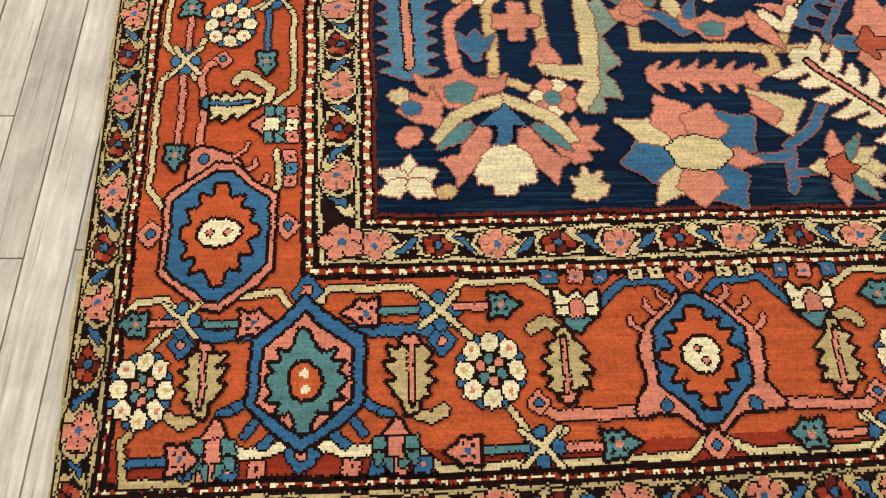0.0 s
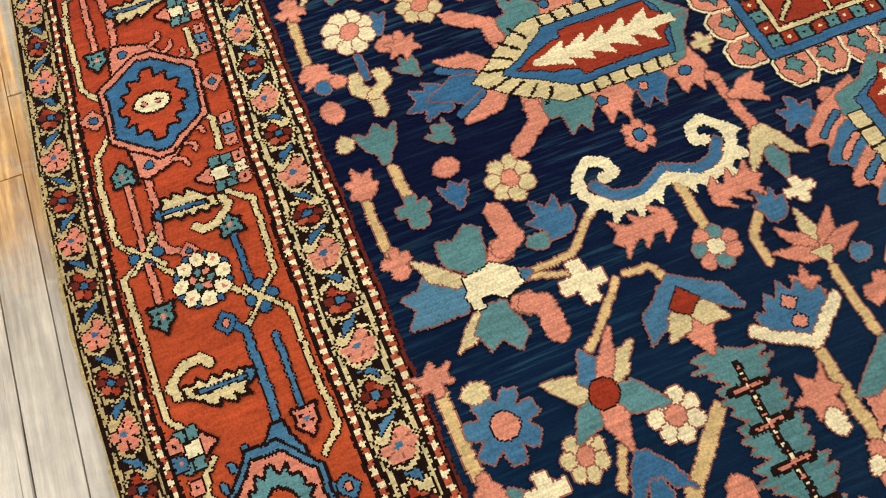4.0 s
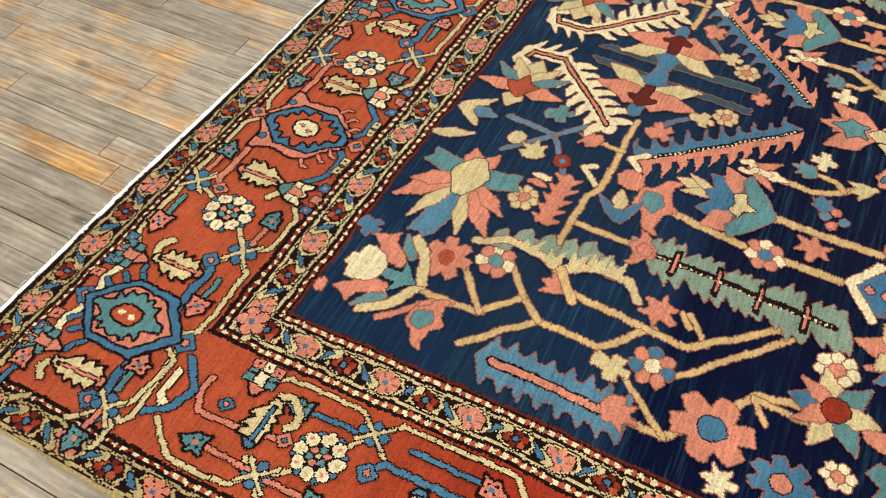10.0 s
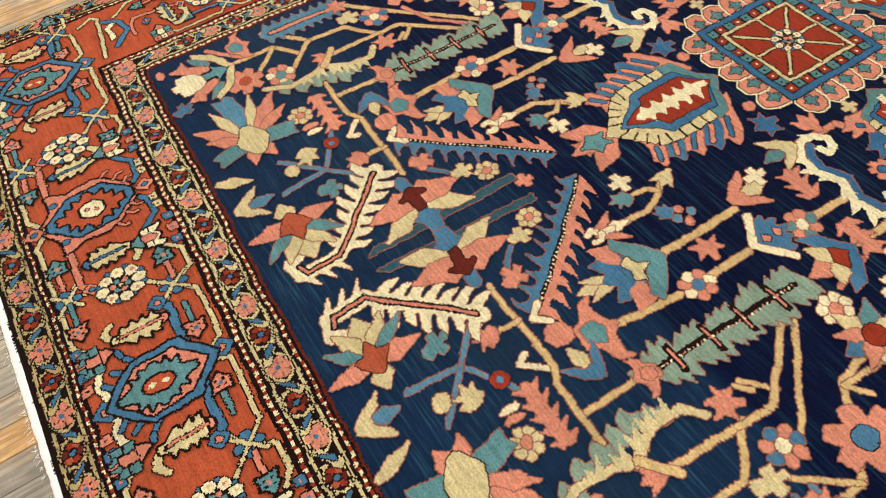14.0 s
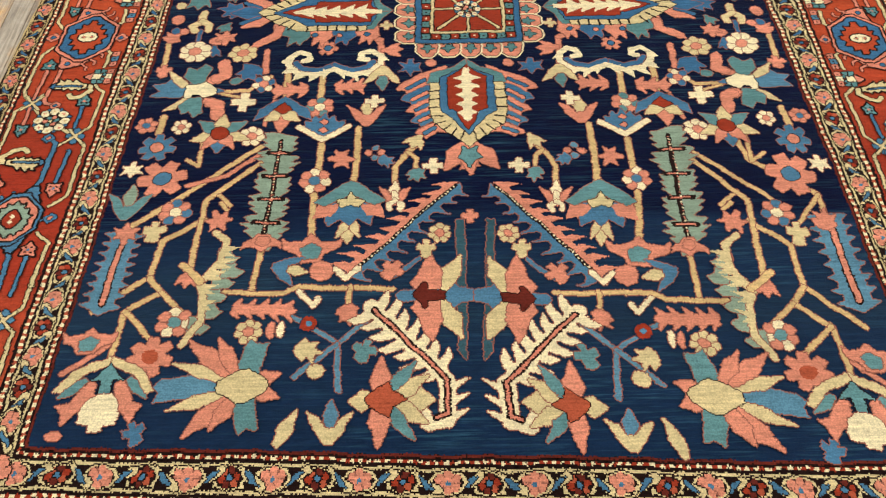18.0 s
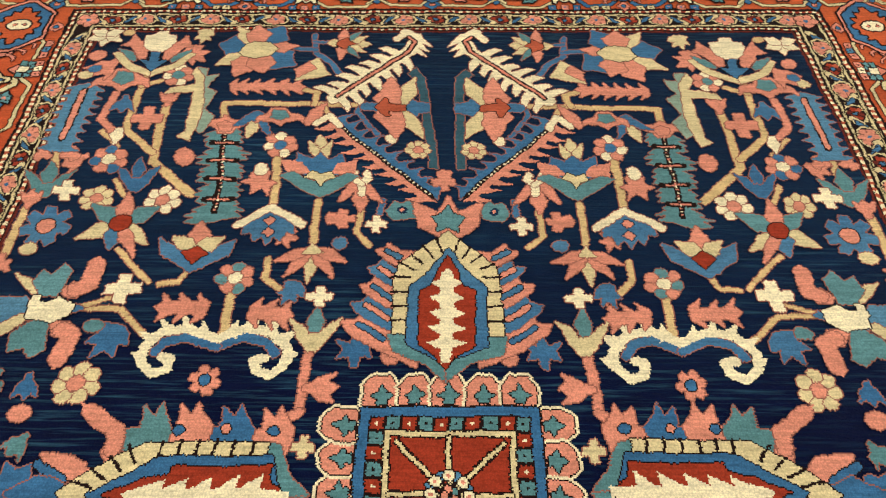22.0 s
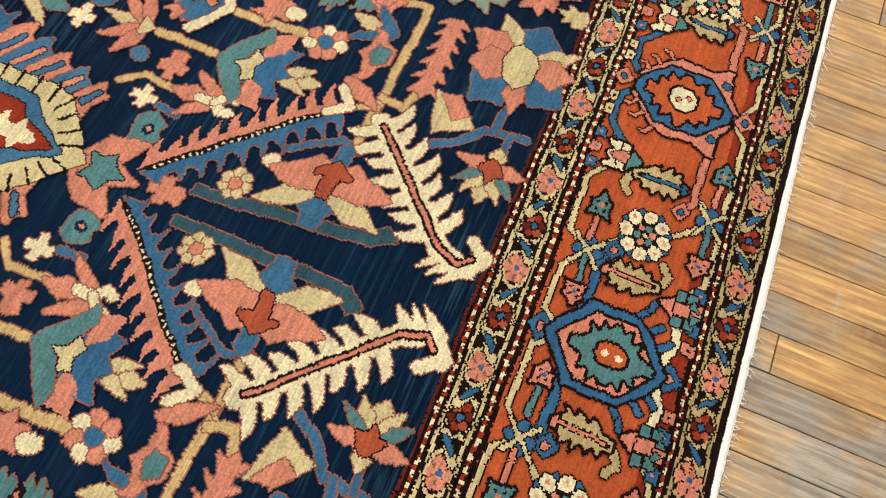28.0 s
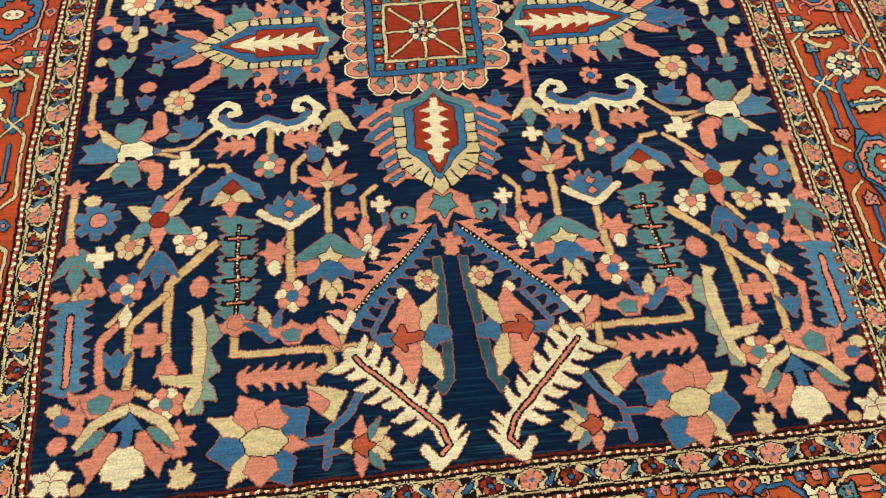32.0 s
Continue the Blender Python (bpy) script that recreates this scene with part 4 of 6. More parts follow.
def side_palmette(x, y, turn):
    """Shield palmette beside the medallion; +y points outwards from the medallion."""
    k = K(x, y, turn)
    for f in (-1, 1):
        for y0, w, ln, col in ((0.02, 0.052, 0.085, SALMON), (0.082, 0.056, 0.085, BLUE), (0.145, 0.056, 0.09, SALMON), (0.205, 0.056, 0.085, TEAL)):
            k.poly([(0.06 * f, y0 - w * 0.2), (f * (0.06 + ln * 0.5), y0 - w * 0.35), (f * (0.06 + ln * 0.75), y0 - w * 0.02), (f * (0.06 + ln * 0.96), y0 + w * 0.1), (f * (0.06 + ln * 0.7), y0 + w * 0.28),
                    (f * (0.06 + ln * 0.92), y0 + w * 0.62), (f * (0.06 + ln * 0.5), y0 + w * 0.6), (f * (0.06 + ln * 0.45), y0 + w * 1.02), (0.06 * f, y0 + w * 0.85)], col, RIM)
        leaf(k, 0.02 * f, 0.29, 0.06 * f, 0.37, 0.042, SALMON, RIM)
        hook_petal(k, 0.04 * f, 0.27, 0.13 * f, 0.32, 0.03, SALMON, -0.25 * f)
        k.line([(0.02 * f, 0.33), (0.045 * f, 0.375)], 0.013, BLUE, BROWN)
        k.dot(0.098 * f, 0.035, 0.008, BLUE, BROWN)
        k.dot(0.1 * f, 0.105, 0.007, SALMON, BROWN)
        k.dot(0.1 * f, 0.175, 0.008, BLUE, BROWN)
        k.poly([(0, -0.03), (0.03 * f, 0.0), (0.075 * f, 0.02), (0.08 * f, 0.06), (0, 0.08)], TEAL, RIM)
    leaf(k, 0, 0.32, 0, 0.405, 0.06, BLUE, RIM)
    shield = [(-0.08, 0.04), (-0.08, 0.225), (-0.05, 0.275), (0, 0.335), (0.05, 0.275), (0.08, 0.225), (0.08, 0.04)]
    k.poly(shield, CREAM, BROWN)
    for f in (-1, 1):
        for i in range(6):
            yy = 0.062 + 0.027 * i
            k.line([(0.056 * f, yy), (0.082 * f, yy)], 0.0055, BROWN)
        for i in range(4):
            s = (i + 0.4) / 4
            k.line([(f * (0.056 - 0.056 * s), 0.225 + 0.07 * s), (f * (0.084 - 0.078 * s), 0.24 + 0.09 * s)], 0.005, BROWN)
    k.poly([(-0.058, 0.03), (-0.058, 0.2), (-0.03, 0.24), (0, 0.292), (0.03, 0.24), (0.058, 0.2), (0.058, 0.03), (0, 0.01)], BLUE, BROWN)
    k.poly([(-0.043, 0.03), (-0.043, 0.175), (-0.03, 0.178), (-0.024, 0.215), (0, 0.268), (0.024, 0.215), (0.03, 0.178), (0.043, 0.175), (0.043, 0.03), (0.022, 0.03), (0, 0.0), (-0.022, 0.03)], DKRED, BROWN)
    tree = [(0.008, 0.0)]
    for i in range(5):
        yy = 0.045 + 0.036 * i
        w = 0.032 - 0.002 * i
        tree += [(0.009, yy - 0.003), (w, yy - 0.008), (0.011, yy + 0.026)]
    tree += [(0.007, 0.235), (0, 0.242)]
    k.poly(tree + [(-a, b) for a, b in reversed(tree[:-1])], IVORY, None)
    return motif("shield_palmette", k, 5, False, None, "shield palmette, ivory leaf on dark red")


def end_palmette(x, y, turn):
    """Shield palmette on the long axis, with slanting salmon and blue fingers."""
    k = K(x, y, turn)
    for f in (-1, 1):
        for i, col in enumerate((SALMON, BLUE, SALMON, BLUE, SALMON)):
            y0, n = 0.0 + 0.046 * i, 0.118 - 0.012 * i
            k.poly([(f * 0.05, y0 - 0.012), (f * (0.06 + n * 0.55), y0 + n * 0.2), (f * (0.06 + n * 0.92), y0 + n * 0.46), (f * (0.06 + n), y0 + n * 0.62), (f * (0.052 + n * 0.86), y0 + n * 0.66),
                    (f * (0.05 + n * 0.8), y0 + n * 0.82), (f * (0.05 + n * 0.4), y0 + n * 0.52), (f * 0.05, y0 + 0.038)], col, RIM)
            k.line([(f * (0.05 + n * 0.48), y0 + n * 0.34), (f * (0.05 + n * 0.84), y0 + n * 0.58)], 0.0095, BLUE if col == SALMON else SALMON, BROWN)
        k.poly([(0, -0.04), (0.035 * f, -0.005), (0.09 * f, 0.016), (0.1 * f, 0.05), (0, 0.06)], TEAL, RIM)
        leaf(k, 0.005 * f, 0.26, 0.06 * f, 0.335, 0.056, SALMON, RIM)
    leaf(k, 0, 0.26, 0, 0.35, 0.05, SALMON, RIM)
    k.poly([(-0.093, 0.05), (-0.093, 0.15), (-0.085, 0.19), (0, 0.27), (0.085, 0.19), (0.093, 0.15), (0.093, 0.05)], CREAM, BROWN)
    for f in (-1, 1):
        for i in range(4):
            k.line([(0.062 * f, 0.078 + 0.03 * i), (0.096 * f, 0.078 + 0.03 * i)], 0.0045, BROWN)
        for i in range(4):
            s = (i + 0.3) / 4
            k.line([(f * (0.062 - 0.062 * s), 0.18 + 0.05 * s), (f * (0.09 - 0.085 * s), 0.192 + 0.072 * s)], 0.0042, BROWN)
    k.poly([(-0.066, 0.03), (-0.066, 0.15), (-0.04, 0.17), (0, 0.232), (0.04, 0.17), (0.066, 0.15), (0.066, 0.03), (0, -0.005)], BLUE, BROWN)
    k.poly([(-0.046, 0.03), (-0.046, 0.14), (-0.026, 0.15), (-0.016, 0.185), (0, 0.215), (0.016, 0.185), (0.026, 0.15), (0.046, 0.14), (0.046, 0.03), (0.018, 0.01), (0, -0.016), (-0.018, 0.01)], DKRED, BROWN)
    tree = [(0.007, -0.004)]
    for i in range(5):
        yy = 0.024 + 0.03 * i
        tree += [(0.01, yy), (0.034 - 0.002 * i, yy + 0.012), (0.012, yy + 0.02)]
    tree += [(0.009, 0.178), (0, 0.186)]
    k.poly(tree + [(-a, b) for a, b in reversed(tree[:-1])], IVORY)
    k.poly([(0, 0.335), (-0.012, 0.312), (-0.03, 0.305), (-0.018, 0.286), (-0.02, 0.268), (0, 0.278), (0.02, 0.268), (0.018, 0.286), (0.03, 0.305), (0.012, 0.312)], TEAL, BROWN)
    return motif("shield_palmette", k, 5, False, None, "shield palmette with fingered leaves, dark red inside")


def medallion():
    k = K(0.0, 0.004)
    def sq(h, col, edge=None):
        k.poly([(-h, -h), (h, -h), (h, h), (-h, h)], col, edge)
    sq(0.139, BLUE, BROWN)
    sq(0.125, BROWN)
    n = 10
    for side in range(4):
        c, s = (1, 0, -1, 0)[side], (0, 1, 0, -1)[side]
        for i in range(n):
            u = -0.1125 + 0.225 * i / (n - 1)
            x, y = u * c - 0.1125 * s, u * s + 0.1125 * c
            col = TEAL if (i + side) % 2 else DKRED
            k.poly([(x - 0.0098, y - 0.0098), (x + 0.0098, y - 0.0098), (x + 0.0098, y + 0.0098), (x - 0.0098, y + 0.0098)], col)
            k.dot(x, y, 0.0026, IVORY if col == DKRED else BROWN)
    sq(0.1, CREAM, BROWN)
    sq(0.0925, BROWN)
    sq(0.0895, DKRED)
    for a in range(8):
        t = math.radians(45 * a)
        r = 0.09 if a % 2 == 0 else 0.115
        k.line([(0, 0), (r * math.cos(t), r * math.sin(t))], 0.0125, BROWN)
        k.line([(0, 0), (r * math.cos(t), r * math.sin(t))], 0.0062, CREAM)
    for a in range(8):
        t = math.radians(45 * a + 22)
        k.dot(0.03 * math.cos(t), 0.03 * math.sin(t), 0.0075, STEEL, BROWN)
    for a in range(8):
        t = math.radians(45 * a)
        k.dot(0.029 * math.cos(t), 0.029 * math.sin(t), 0.0085, IVORY, BROWN)
        k.dot(0.029 * math.cos(t), 0.029 * math.sin(t), 0.003, PINK)
    k.dot(0, 0, 0.016, BROWN)
    for a in range(5):
        t = math.radians(72 * a)
        k.dot(0.009 * math.cos(t), 0.009 * math.sin(t), 0.005, (SALMON, TEAL)[a % 2])
    body = motif("medallion", k, 6, False, None, "square red medallion with lobed salmon edge")
    for side in range(4):
        c, s = (1, 0, -1, 0)[side], (0, 1, 0, -1)[side]
        for i in range(-2, 3):
            u, w, d0, d1 = i * 0.0545, 0.0262, 0.143, 0.192
            def R(a, b):
                return a * c - b * s, a * s + b * c
            q = K(0.0, 0.004)
            for edge, ew in ((IVORY, 3), (BROWN, 1)):
                q.poly([R(u - w, d0), R(u - w, d1 - 0.018), R(u - w * 0.5, d1), R(u + w * 0.5, d1), R(u + w, d1 - 0.018), R(u + w, d0)], SALMON, edge, ew)
            b0 = 0.12
            q.poly([R(u, b0 + 0.06), R(u - 0.006, b0 + 0.045), R(u - 0.019, b0 + 0.04), R(u - 0.007, b0 + 0.034), R(u - 0.009, b0 + 0.026), R(u + 0.009, b0 + 0.026), R(u + 0.007, b0 + 0.034), R(u + 0.019, b0 + 0.04), R(u + 0.006, b0 + 0.045)], TEAL, BROWN)
            motif("lobe", q, 5, False, body)
    return body

# ---- the field's middle ----
medallion()
side_palmette(-0.235, -0.004, 90)
side_palmette(0.235, 0.006, -90)
end_palmette(0.004, -0.215, 180)
end_palmette(0.012, 0.245, 0)


def middle(gy):
    """What repeats on the four corners round the medallion; gy = -1 is the first end."""
    ys = gy
    scroll(-0.384 if gy < 0 else -0.348, 0.243 * ys if gy < 0 else 0.225, 180 if gy < 0 else 0)
    bloom(-0.388 if gy < 0 else -0.37, 0.178 * ys if gy < 0 else 0.155, 0.026, SALMON, BLUE)
    stem([(-0.376, 0.26 * ys), (-0.376, 0.36 * ys)], 0.017)
    oak(-0.41, 0.312 * ys, -0.5, 0.316 * ys, 0.062, SALMON, 3)
    oak(-0.342, 0.305 * ys, -0.26, 0.3 * ys, 0.062, SALMON, 3)
    rosette(-0.376, 0.375 * ys, 0.036, SALMON, IVORY, 7, TEAL)
    rosette(-0.59, 0.17 * ys, 0.04, CREAM, SALMON, 7)
    stem([(-0.235, 0.125 * ys), (-0.228, 0.23 * ys)], 0.017, SALMON)
    stem([(-0.235, 0.125 * ys), (-0.262, 0.112 * ys)], 0.02, SALMON)
    tulip(-0.224, 0.268 * ys, 0 if gy > 0 else 180, 0.075, CREAM, TEAL)
    fleuron(-0.202, 0.168 * ys, -90, 0.06, SALMON)
    cross(-0.22, 0.066 * ys, 0.036, CREAM)
    fleuron(-0.155, 0.235 * ys, 0 if gy > 0 else 180, 0.062, BLUE)
    spot(-0.098, 0.222 * ys, 0.014, 0.014, SALMON)
    turned_blossom(-0.682, 0.311 * ys, 1, -ys)
    stem([(-0.627, 0.312 * ys), (-0.56, 0.312 * ys), (-0.506, 0.262 * ys)], 0.012)
    fleuron(-0.562, 0.248 * ys, 20, 0.075, BLUE)
    spot(-0.594, 0.276 * ys, 0.016, 0.013, TEAL)
    cross(-0.565, 0.352 * ys, 0.06, IVORY)
    stem([(-0.627, 0.317 * ys), (-0.562, 0.34 * ys)], 0.009)
    fleuron(-0.668, 0.163 * ys, 0, 0.045, BLUE)
    spot(-0.665, 0.12 * ys, 0.02, 0.015, SALMON)
    fleuron(-0.651, 0.066 * ys, 30, 0.045, TEAL)
    stem([(-0.79, 0.13 * ys), (-0.789, 0.215 * ys)], 0.015)
    fleuron(-0.784, 0.236 * ys, 0 if gy > 0 else 180, 0.05, SALMON)
    fleuron(-0.786, 0.1 * ys, 180 if gy > 0 else 0, 0.055, SALMON)


for side in (False, True):
    MIRROR[0] = side
    middle(-1)
    middle(1)
    # by the long border, level with the medallion
    stem([(-0.733, -0.09), (-0.731, -0.142)], 0.016)
    fleuron(-0.731, -0.17, 180, 0.06, TEAL)
    fleuron(-0.737, -0.046, 0, 0.07, TEAL)
    crook(-0.716, 0.042, 0, 0.075, CREAM)
    rosette(-0.714, 0.162, 0.045, IVORY, SALMON, 8)
    stem([(-0.715, 0.115), (-0.716, 0.075)], 0.013, BLUE)
    fleuron(-0.645, 0.107, 180, 0.055, SALMON)
    fleuron(-0.645, -0.006, 90, 0.075, BLUE)
    spot(-0.783, 0.028, 0.018, 0.02, SALMON)
    spot(-0.784, -0.03, 0.014, 0.014, CREAM)
    spot(-0.757, 0.08, 0.013, 0.012, SALMON)
    spot(-0.781, 0.076, 0.012, 0.014, BLUE)


# ---- the first end of the field (darker indigo) ----
def first_end():
    # scroll shoulders and the row of tulips
    winged_cup(-0.455, -0.435, 0)
    stem([(-0.506, -0.362), (-0.47, -0.368), (-0.458, -0.395)], 0.012)
    stem([(-0.525, -0.366), (-0.597, -0.435)], 0.012)
    k = K(-0.606, -0.497)
    for a, r, w, c in ((40, 0.075, 0.036, CREAM), (150, 0.075, 0.04, CREAM), (95, 0.06, 0.045, BLUE), (215, 0.07, 0.04, TEAL), (-30, 0.075, 0.045, TEAL), (270, 0.07, 0.036, SALMON), (62, 0.085, 0.026, SALMON)):
        leaf(k, 0, 0, r * math.cos(math.radians(a)), r * math.sin(math.radians(a)), w, c, RIM)
    k.dot(0, 0, 0.02, DKRED, BROWN)
    motif("star_flower", k, 5)
    bloom(-0.739, -0.487, 0.048, BLUE, SALMON, None, 7)
    spot(-0.755, -0.435, 0.018, 0.014, CREAM)
    rosette(-0.664, -0.556, 0.034, CREAM, SALMON, 7)
    rosette(-0.538, -0.554, 0.038, IVORY, SALMON, 7)
    tulip(-0.598, -0.612, 180, 0.075, BLUE, BLUE)
    tulip(-0.766, -0.597, 180, 0.085, TEAL, TEAL)
    cross(-0.724, -0.575, 0.05, IVORY)
    stem([(-0.796, -0.42), (-0.79, -0.53)], 0.018)
    fleuron(-0.797, -0.4, 0, 0.05, SALMON)
    fleuron(-0.788, -0.552, 180, 0.05, SALMON)
    rosette(-0.66, -0.656, 0.038, SALMON, IVORY, 7, BLUE)
    fleuron(-0.726, -0.652, 60, 0.055, SALMON)
    stem([(-0.76, -0.635), (-0.762, -0.68)], 0.016)
    fleuron(-0.79, -0.67, 45, 0.045, SALMON)
    fleuron(-0.735, -0.672, -45, 0.045, SALMON)
    stem([(-0.615, -0.565), (-0.64, -0.605)], 0.011)
    stem([(-0.648, -0.69), (-0.69, -0.735)], 0.011)
    feather(-0.762, -0.712, -0.755, -0.855)
    # comb leaf and its neighbours
    comb_leaf(-0.437, -0.527, -0.437, -0.74)
    crown_flower(-0.436, -0.765, 180, 0.7, SALMON, SALMON)
    stem([(-0.437, -0.775), (-0.44, -0.822), (-0.255, -0.822), (-0.15, -0.824)], 0.016)
    stem([(-0.255, -0.822), (-0.246, -0.86), (-0.282, -0.872)], 0.015)
    stem([(-0.236, -0.822), (-0.22, -0.785)], 0.013)
    chevron(-0.331, -0.517, 0, 0.82)
    stem([(-0.329, -0.55), (-0.326, -0.672)], 0.018)
    fleuron(-0.296, -0.47, -30, 0.05, SALMON)
    fleuron(-0.36, -0.6, 30, 0.065, SALMON)
    spot(-0.358, -0.635, 0.014, 0.018, IVORY)
    rosette(-0.322, -0.703, 0.036, SALMON, BLUE, 7, IVORY)
    tulip(-0.372, -0.764, 20, 0.07, BLUE, CREAM)
    crown_flower(-0.322, -0.775, 0, 0.72, SALMON, TEAL)
    k = K(-0.246, -0.412)
    for a, c in ((90, CREAM), (130, SALMON), (50, SALMON), (165, SALMON), (15, SALMON)):
        leaf(k, 0, -0.03, 0.062 * math.cos(math.radians(a)), -0.02 + 0.062 * math.sin(math.radians(a)), 0.026, c, RIM)
    k.poly([(-0.018, -0.02), (0, -0.045), (0.018, -0.02)], CREAM, RIM)
    motif("tulip", k, 5)
    stem([(-0.246, -0.462), (-0.248, -0.555)], 0.016)
    bell(-0.245, -0.615, 0, 0.88)
    stem([(-0.292, -0.35), (-0.322, -0.378), (-0.322, -0.42)], 0.015)
    fleuron(-0.272, -0.345, 20, 0.055, BLUE)
    cross(-0.222, -0.34, 0.042, IVORY)
    stem([(-0.145, -0.452), (-0.172, -0.48), (-0.165, -0.535)], 0.013)
    tulip(-0.168, -0.578, 0, 0.075, SALMON, SALMON)
    crook(-0.164, -0.604, 180, 0.055, IVORY)
    cross(-0.134, -0.499, 0.04, IVORY)
    stem([(-0.128, -0.525), (-0.124, -0.56)], 0.013, BLUE)
    motif("ring_flower", K(-0.086, -0.535).poly([(-0.03, 0.004), (-0.018, 0.024), (0.004, 0.022), (0.024, 0.016), (0.026, -0.012), (0.012, -0.024), (0.0, -0.016), (-0.016, -0.022)], TEAL, RIM).dot(0, 0, 0.009, NAVY).dot(0, 0, 0.004, SALMON), 4)
    fleuron(-0.205, -0.512, 90, 0.055, SALMON)
    spot(-0.2, -0.455, 0.014, 0.014, BLUE)
    # left of the comb leaf: branches
    stem([(-0.487, -0.568), (-0.572, -0.652), (-0.572, -0.74), (-0.566, -0.815)], 0.02)
    fleuron(-0.566, -0.835, 180, 0.05, SALMON)
    stem([(-0.577, -0.676), (-0.646, -0.742), (-0.638, -0.87), (-0.636, -0.925)], 0.018)
    stem([(-0.638, -0.872), (-0.7, -0.958)], 0.013)
    stem([(-0.64, -0.872), (-0.598, -0.888)], 0.014)
    cross(-0.604, -0.774, 0.07, SALMON)
    spot(-0.512, -0.664, 0.019, 0.024, SALMON)
    leaf_k = K(-0.657, -0.722)
    leaf(leaf_k, 0, -0.022, 0, 0.026, 0.03, IVORY, RIM)
    motif("bud", leaf_k, 5)
    stem([(-0.67, -0.738), (-0.7, -0.77), (-0.69, -0.85)], 0.018, SALMON)
    fleuron(-0.664, -0.815, 0, 0.055, BLUE)
    crown_flower(-0.684, -0.882, 0, 0.95, SALMON, TEAL)
    rosette(-0.56, -0.907, 0.036, SALMON, TEAL, 7, IVORY)
    antler(-0.51, -0.8, 1, 1.0)
    oak(-0.428, -0.872, -0.268, -0.876, 0.055, SALMON, 6)
    # towards the end border
    spot(-0.767, -0.906, 0.016, 0.013, CREAM)
    spot(-0.755, -0.97, 0.018, 0.016, SALMON)
    fleuron(-0.732, -0.928, 40, 0.07, SALMON)
    spot(-0.752, -0.925, 0.014, 0.012, BLUE)
    vase(-0.628, -1.012, 0, 1.0)
    k = K(-0.755, -1.028)
    for a in (90, 155, 25, 215, -35):
        leaf(k, 0, -0.012, 0.04 * math.cos(math.radians(a)), -0.008 + 0.034 * math.sin(math.radians(a)), 0.032, IVORY, RIM)
    motif("ivory_flower", k, 5)
    spot(-0.706, -1.052, 0.015, 0.01, TAN)
    fleuron(-0.522, -1.044, 0, 0.055, CREAM)
    fleuron(-0.53, -0.978, -60, 0.075, SALMON)
    big_palmette(-0.376, -0.996, -6, True, 0.92)
    k = K(-0.258, -0.926)
    k.poly([(-0.035, 0.03), (0.04, 0.01), (0.012, -0.045), (-0.02, -0.02)], CREAM, RIM)
    k.poly([(-0.03, 0.02), (0.008, -0.01), (-0.006, -0.03), (-0.035, -0.008)], SALMON, RIM)
    motif("lily", k, 4)
    stem([(-0.2, -0.925), (-0.215, -0.955), (-0.252, -0.985), (-0.26, -1.052)], 0.015, BLUE)
    stem([(-0.252, -0.998), (-0.3, -1.006)], 0.014, BLUE)
    stem([(-0.258, -1.028), (-0.225, -1.024)], 0.012, BLUE)
    half_palmette(-0.19, -1.02, 0, 0.66)
    vane(-0.204, -0.848, -0.046, -1.0, -0.03, -1.045, -1, IVORY)
    comb_bar(-0.21, -0.764, -0.032, -0.57, -1)
    k = K(-0.222, -0.775)
    k.line([(-0.028, 0.012), (0, -0.012), (0.018, 0.02)], 0.015, IVORY, RIM)
    motif("ivory_tick", k, 5)
    leaf_k = K(-0.252, -0.79)
    leaf(leaf_k, -0.02, 0.03, 0.02, -0.03, 0.03, SALMON, RIM)
    motif("bud", leaf_k, 4)
    star_palmette(-0.084, -0.815, 0, 0.92)
    rosette(-0.05, -0.692, 0.026, CREAM, SALMON, 7)
    spot(-0.1, -0.72, 0.012, 0.014, IVORY)
    k = K(-0.02, -0.79)
    k.poly([(-0.012, 0.15), (0.006, 0.15), (0.006, -0.12), (-0.014, -0.15), (-0.032, -0.13), (-0.012, -0.1)], SLATE, RIM)
    motif("blue_column", k, 3)
    stem([(-0.125, -0.735), (-0.165, -0.8), (-0.15, -0.83)], 0.012, BLUE)


for side in (False, True):
    MIRROR[0] = side
    first_end()
MIRROR[0] = False
fleuron(0.012, -0.612, 180, 0.055, SALMON)


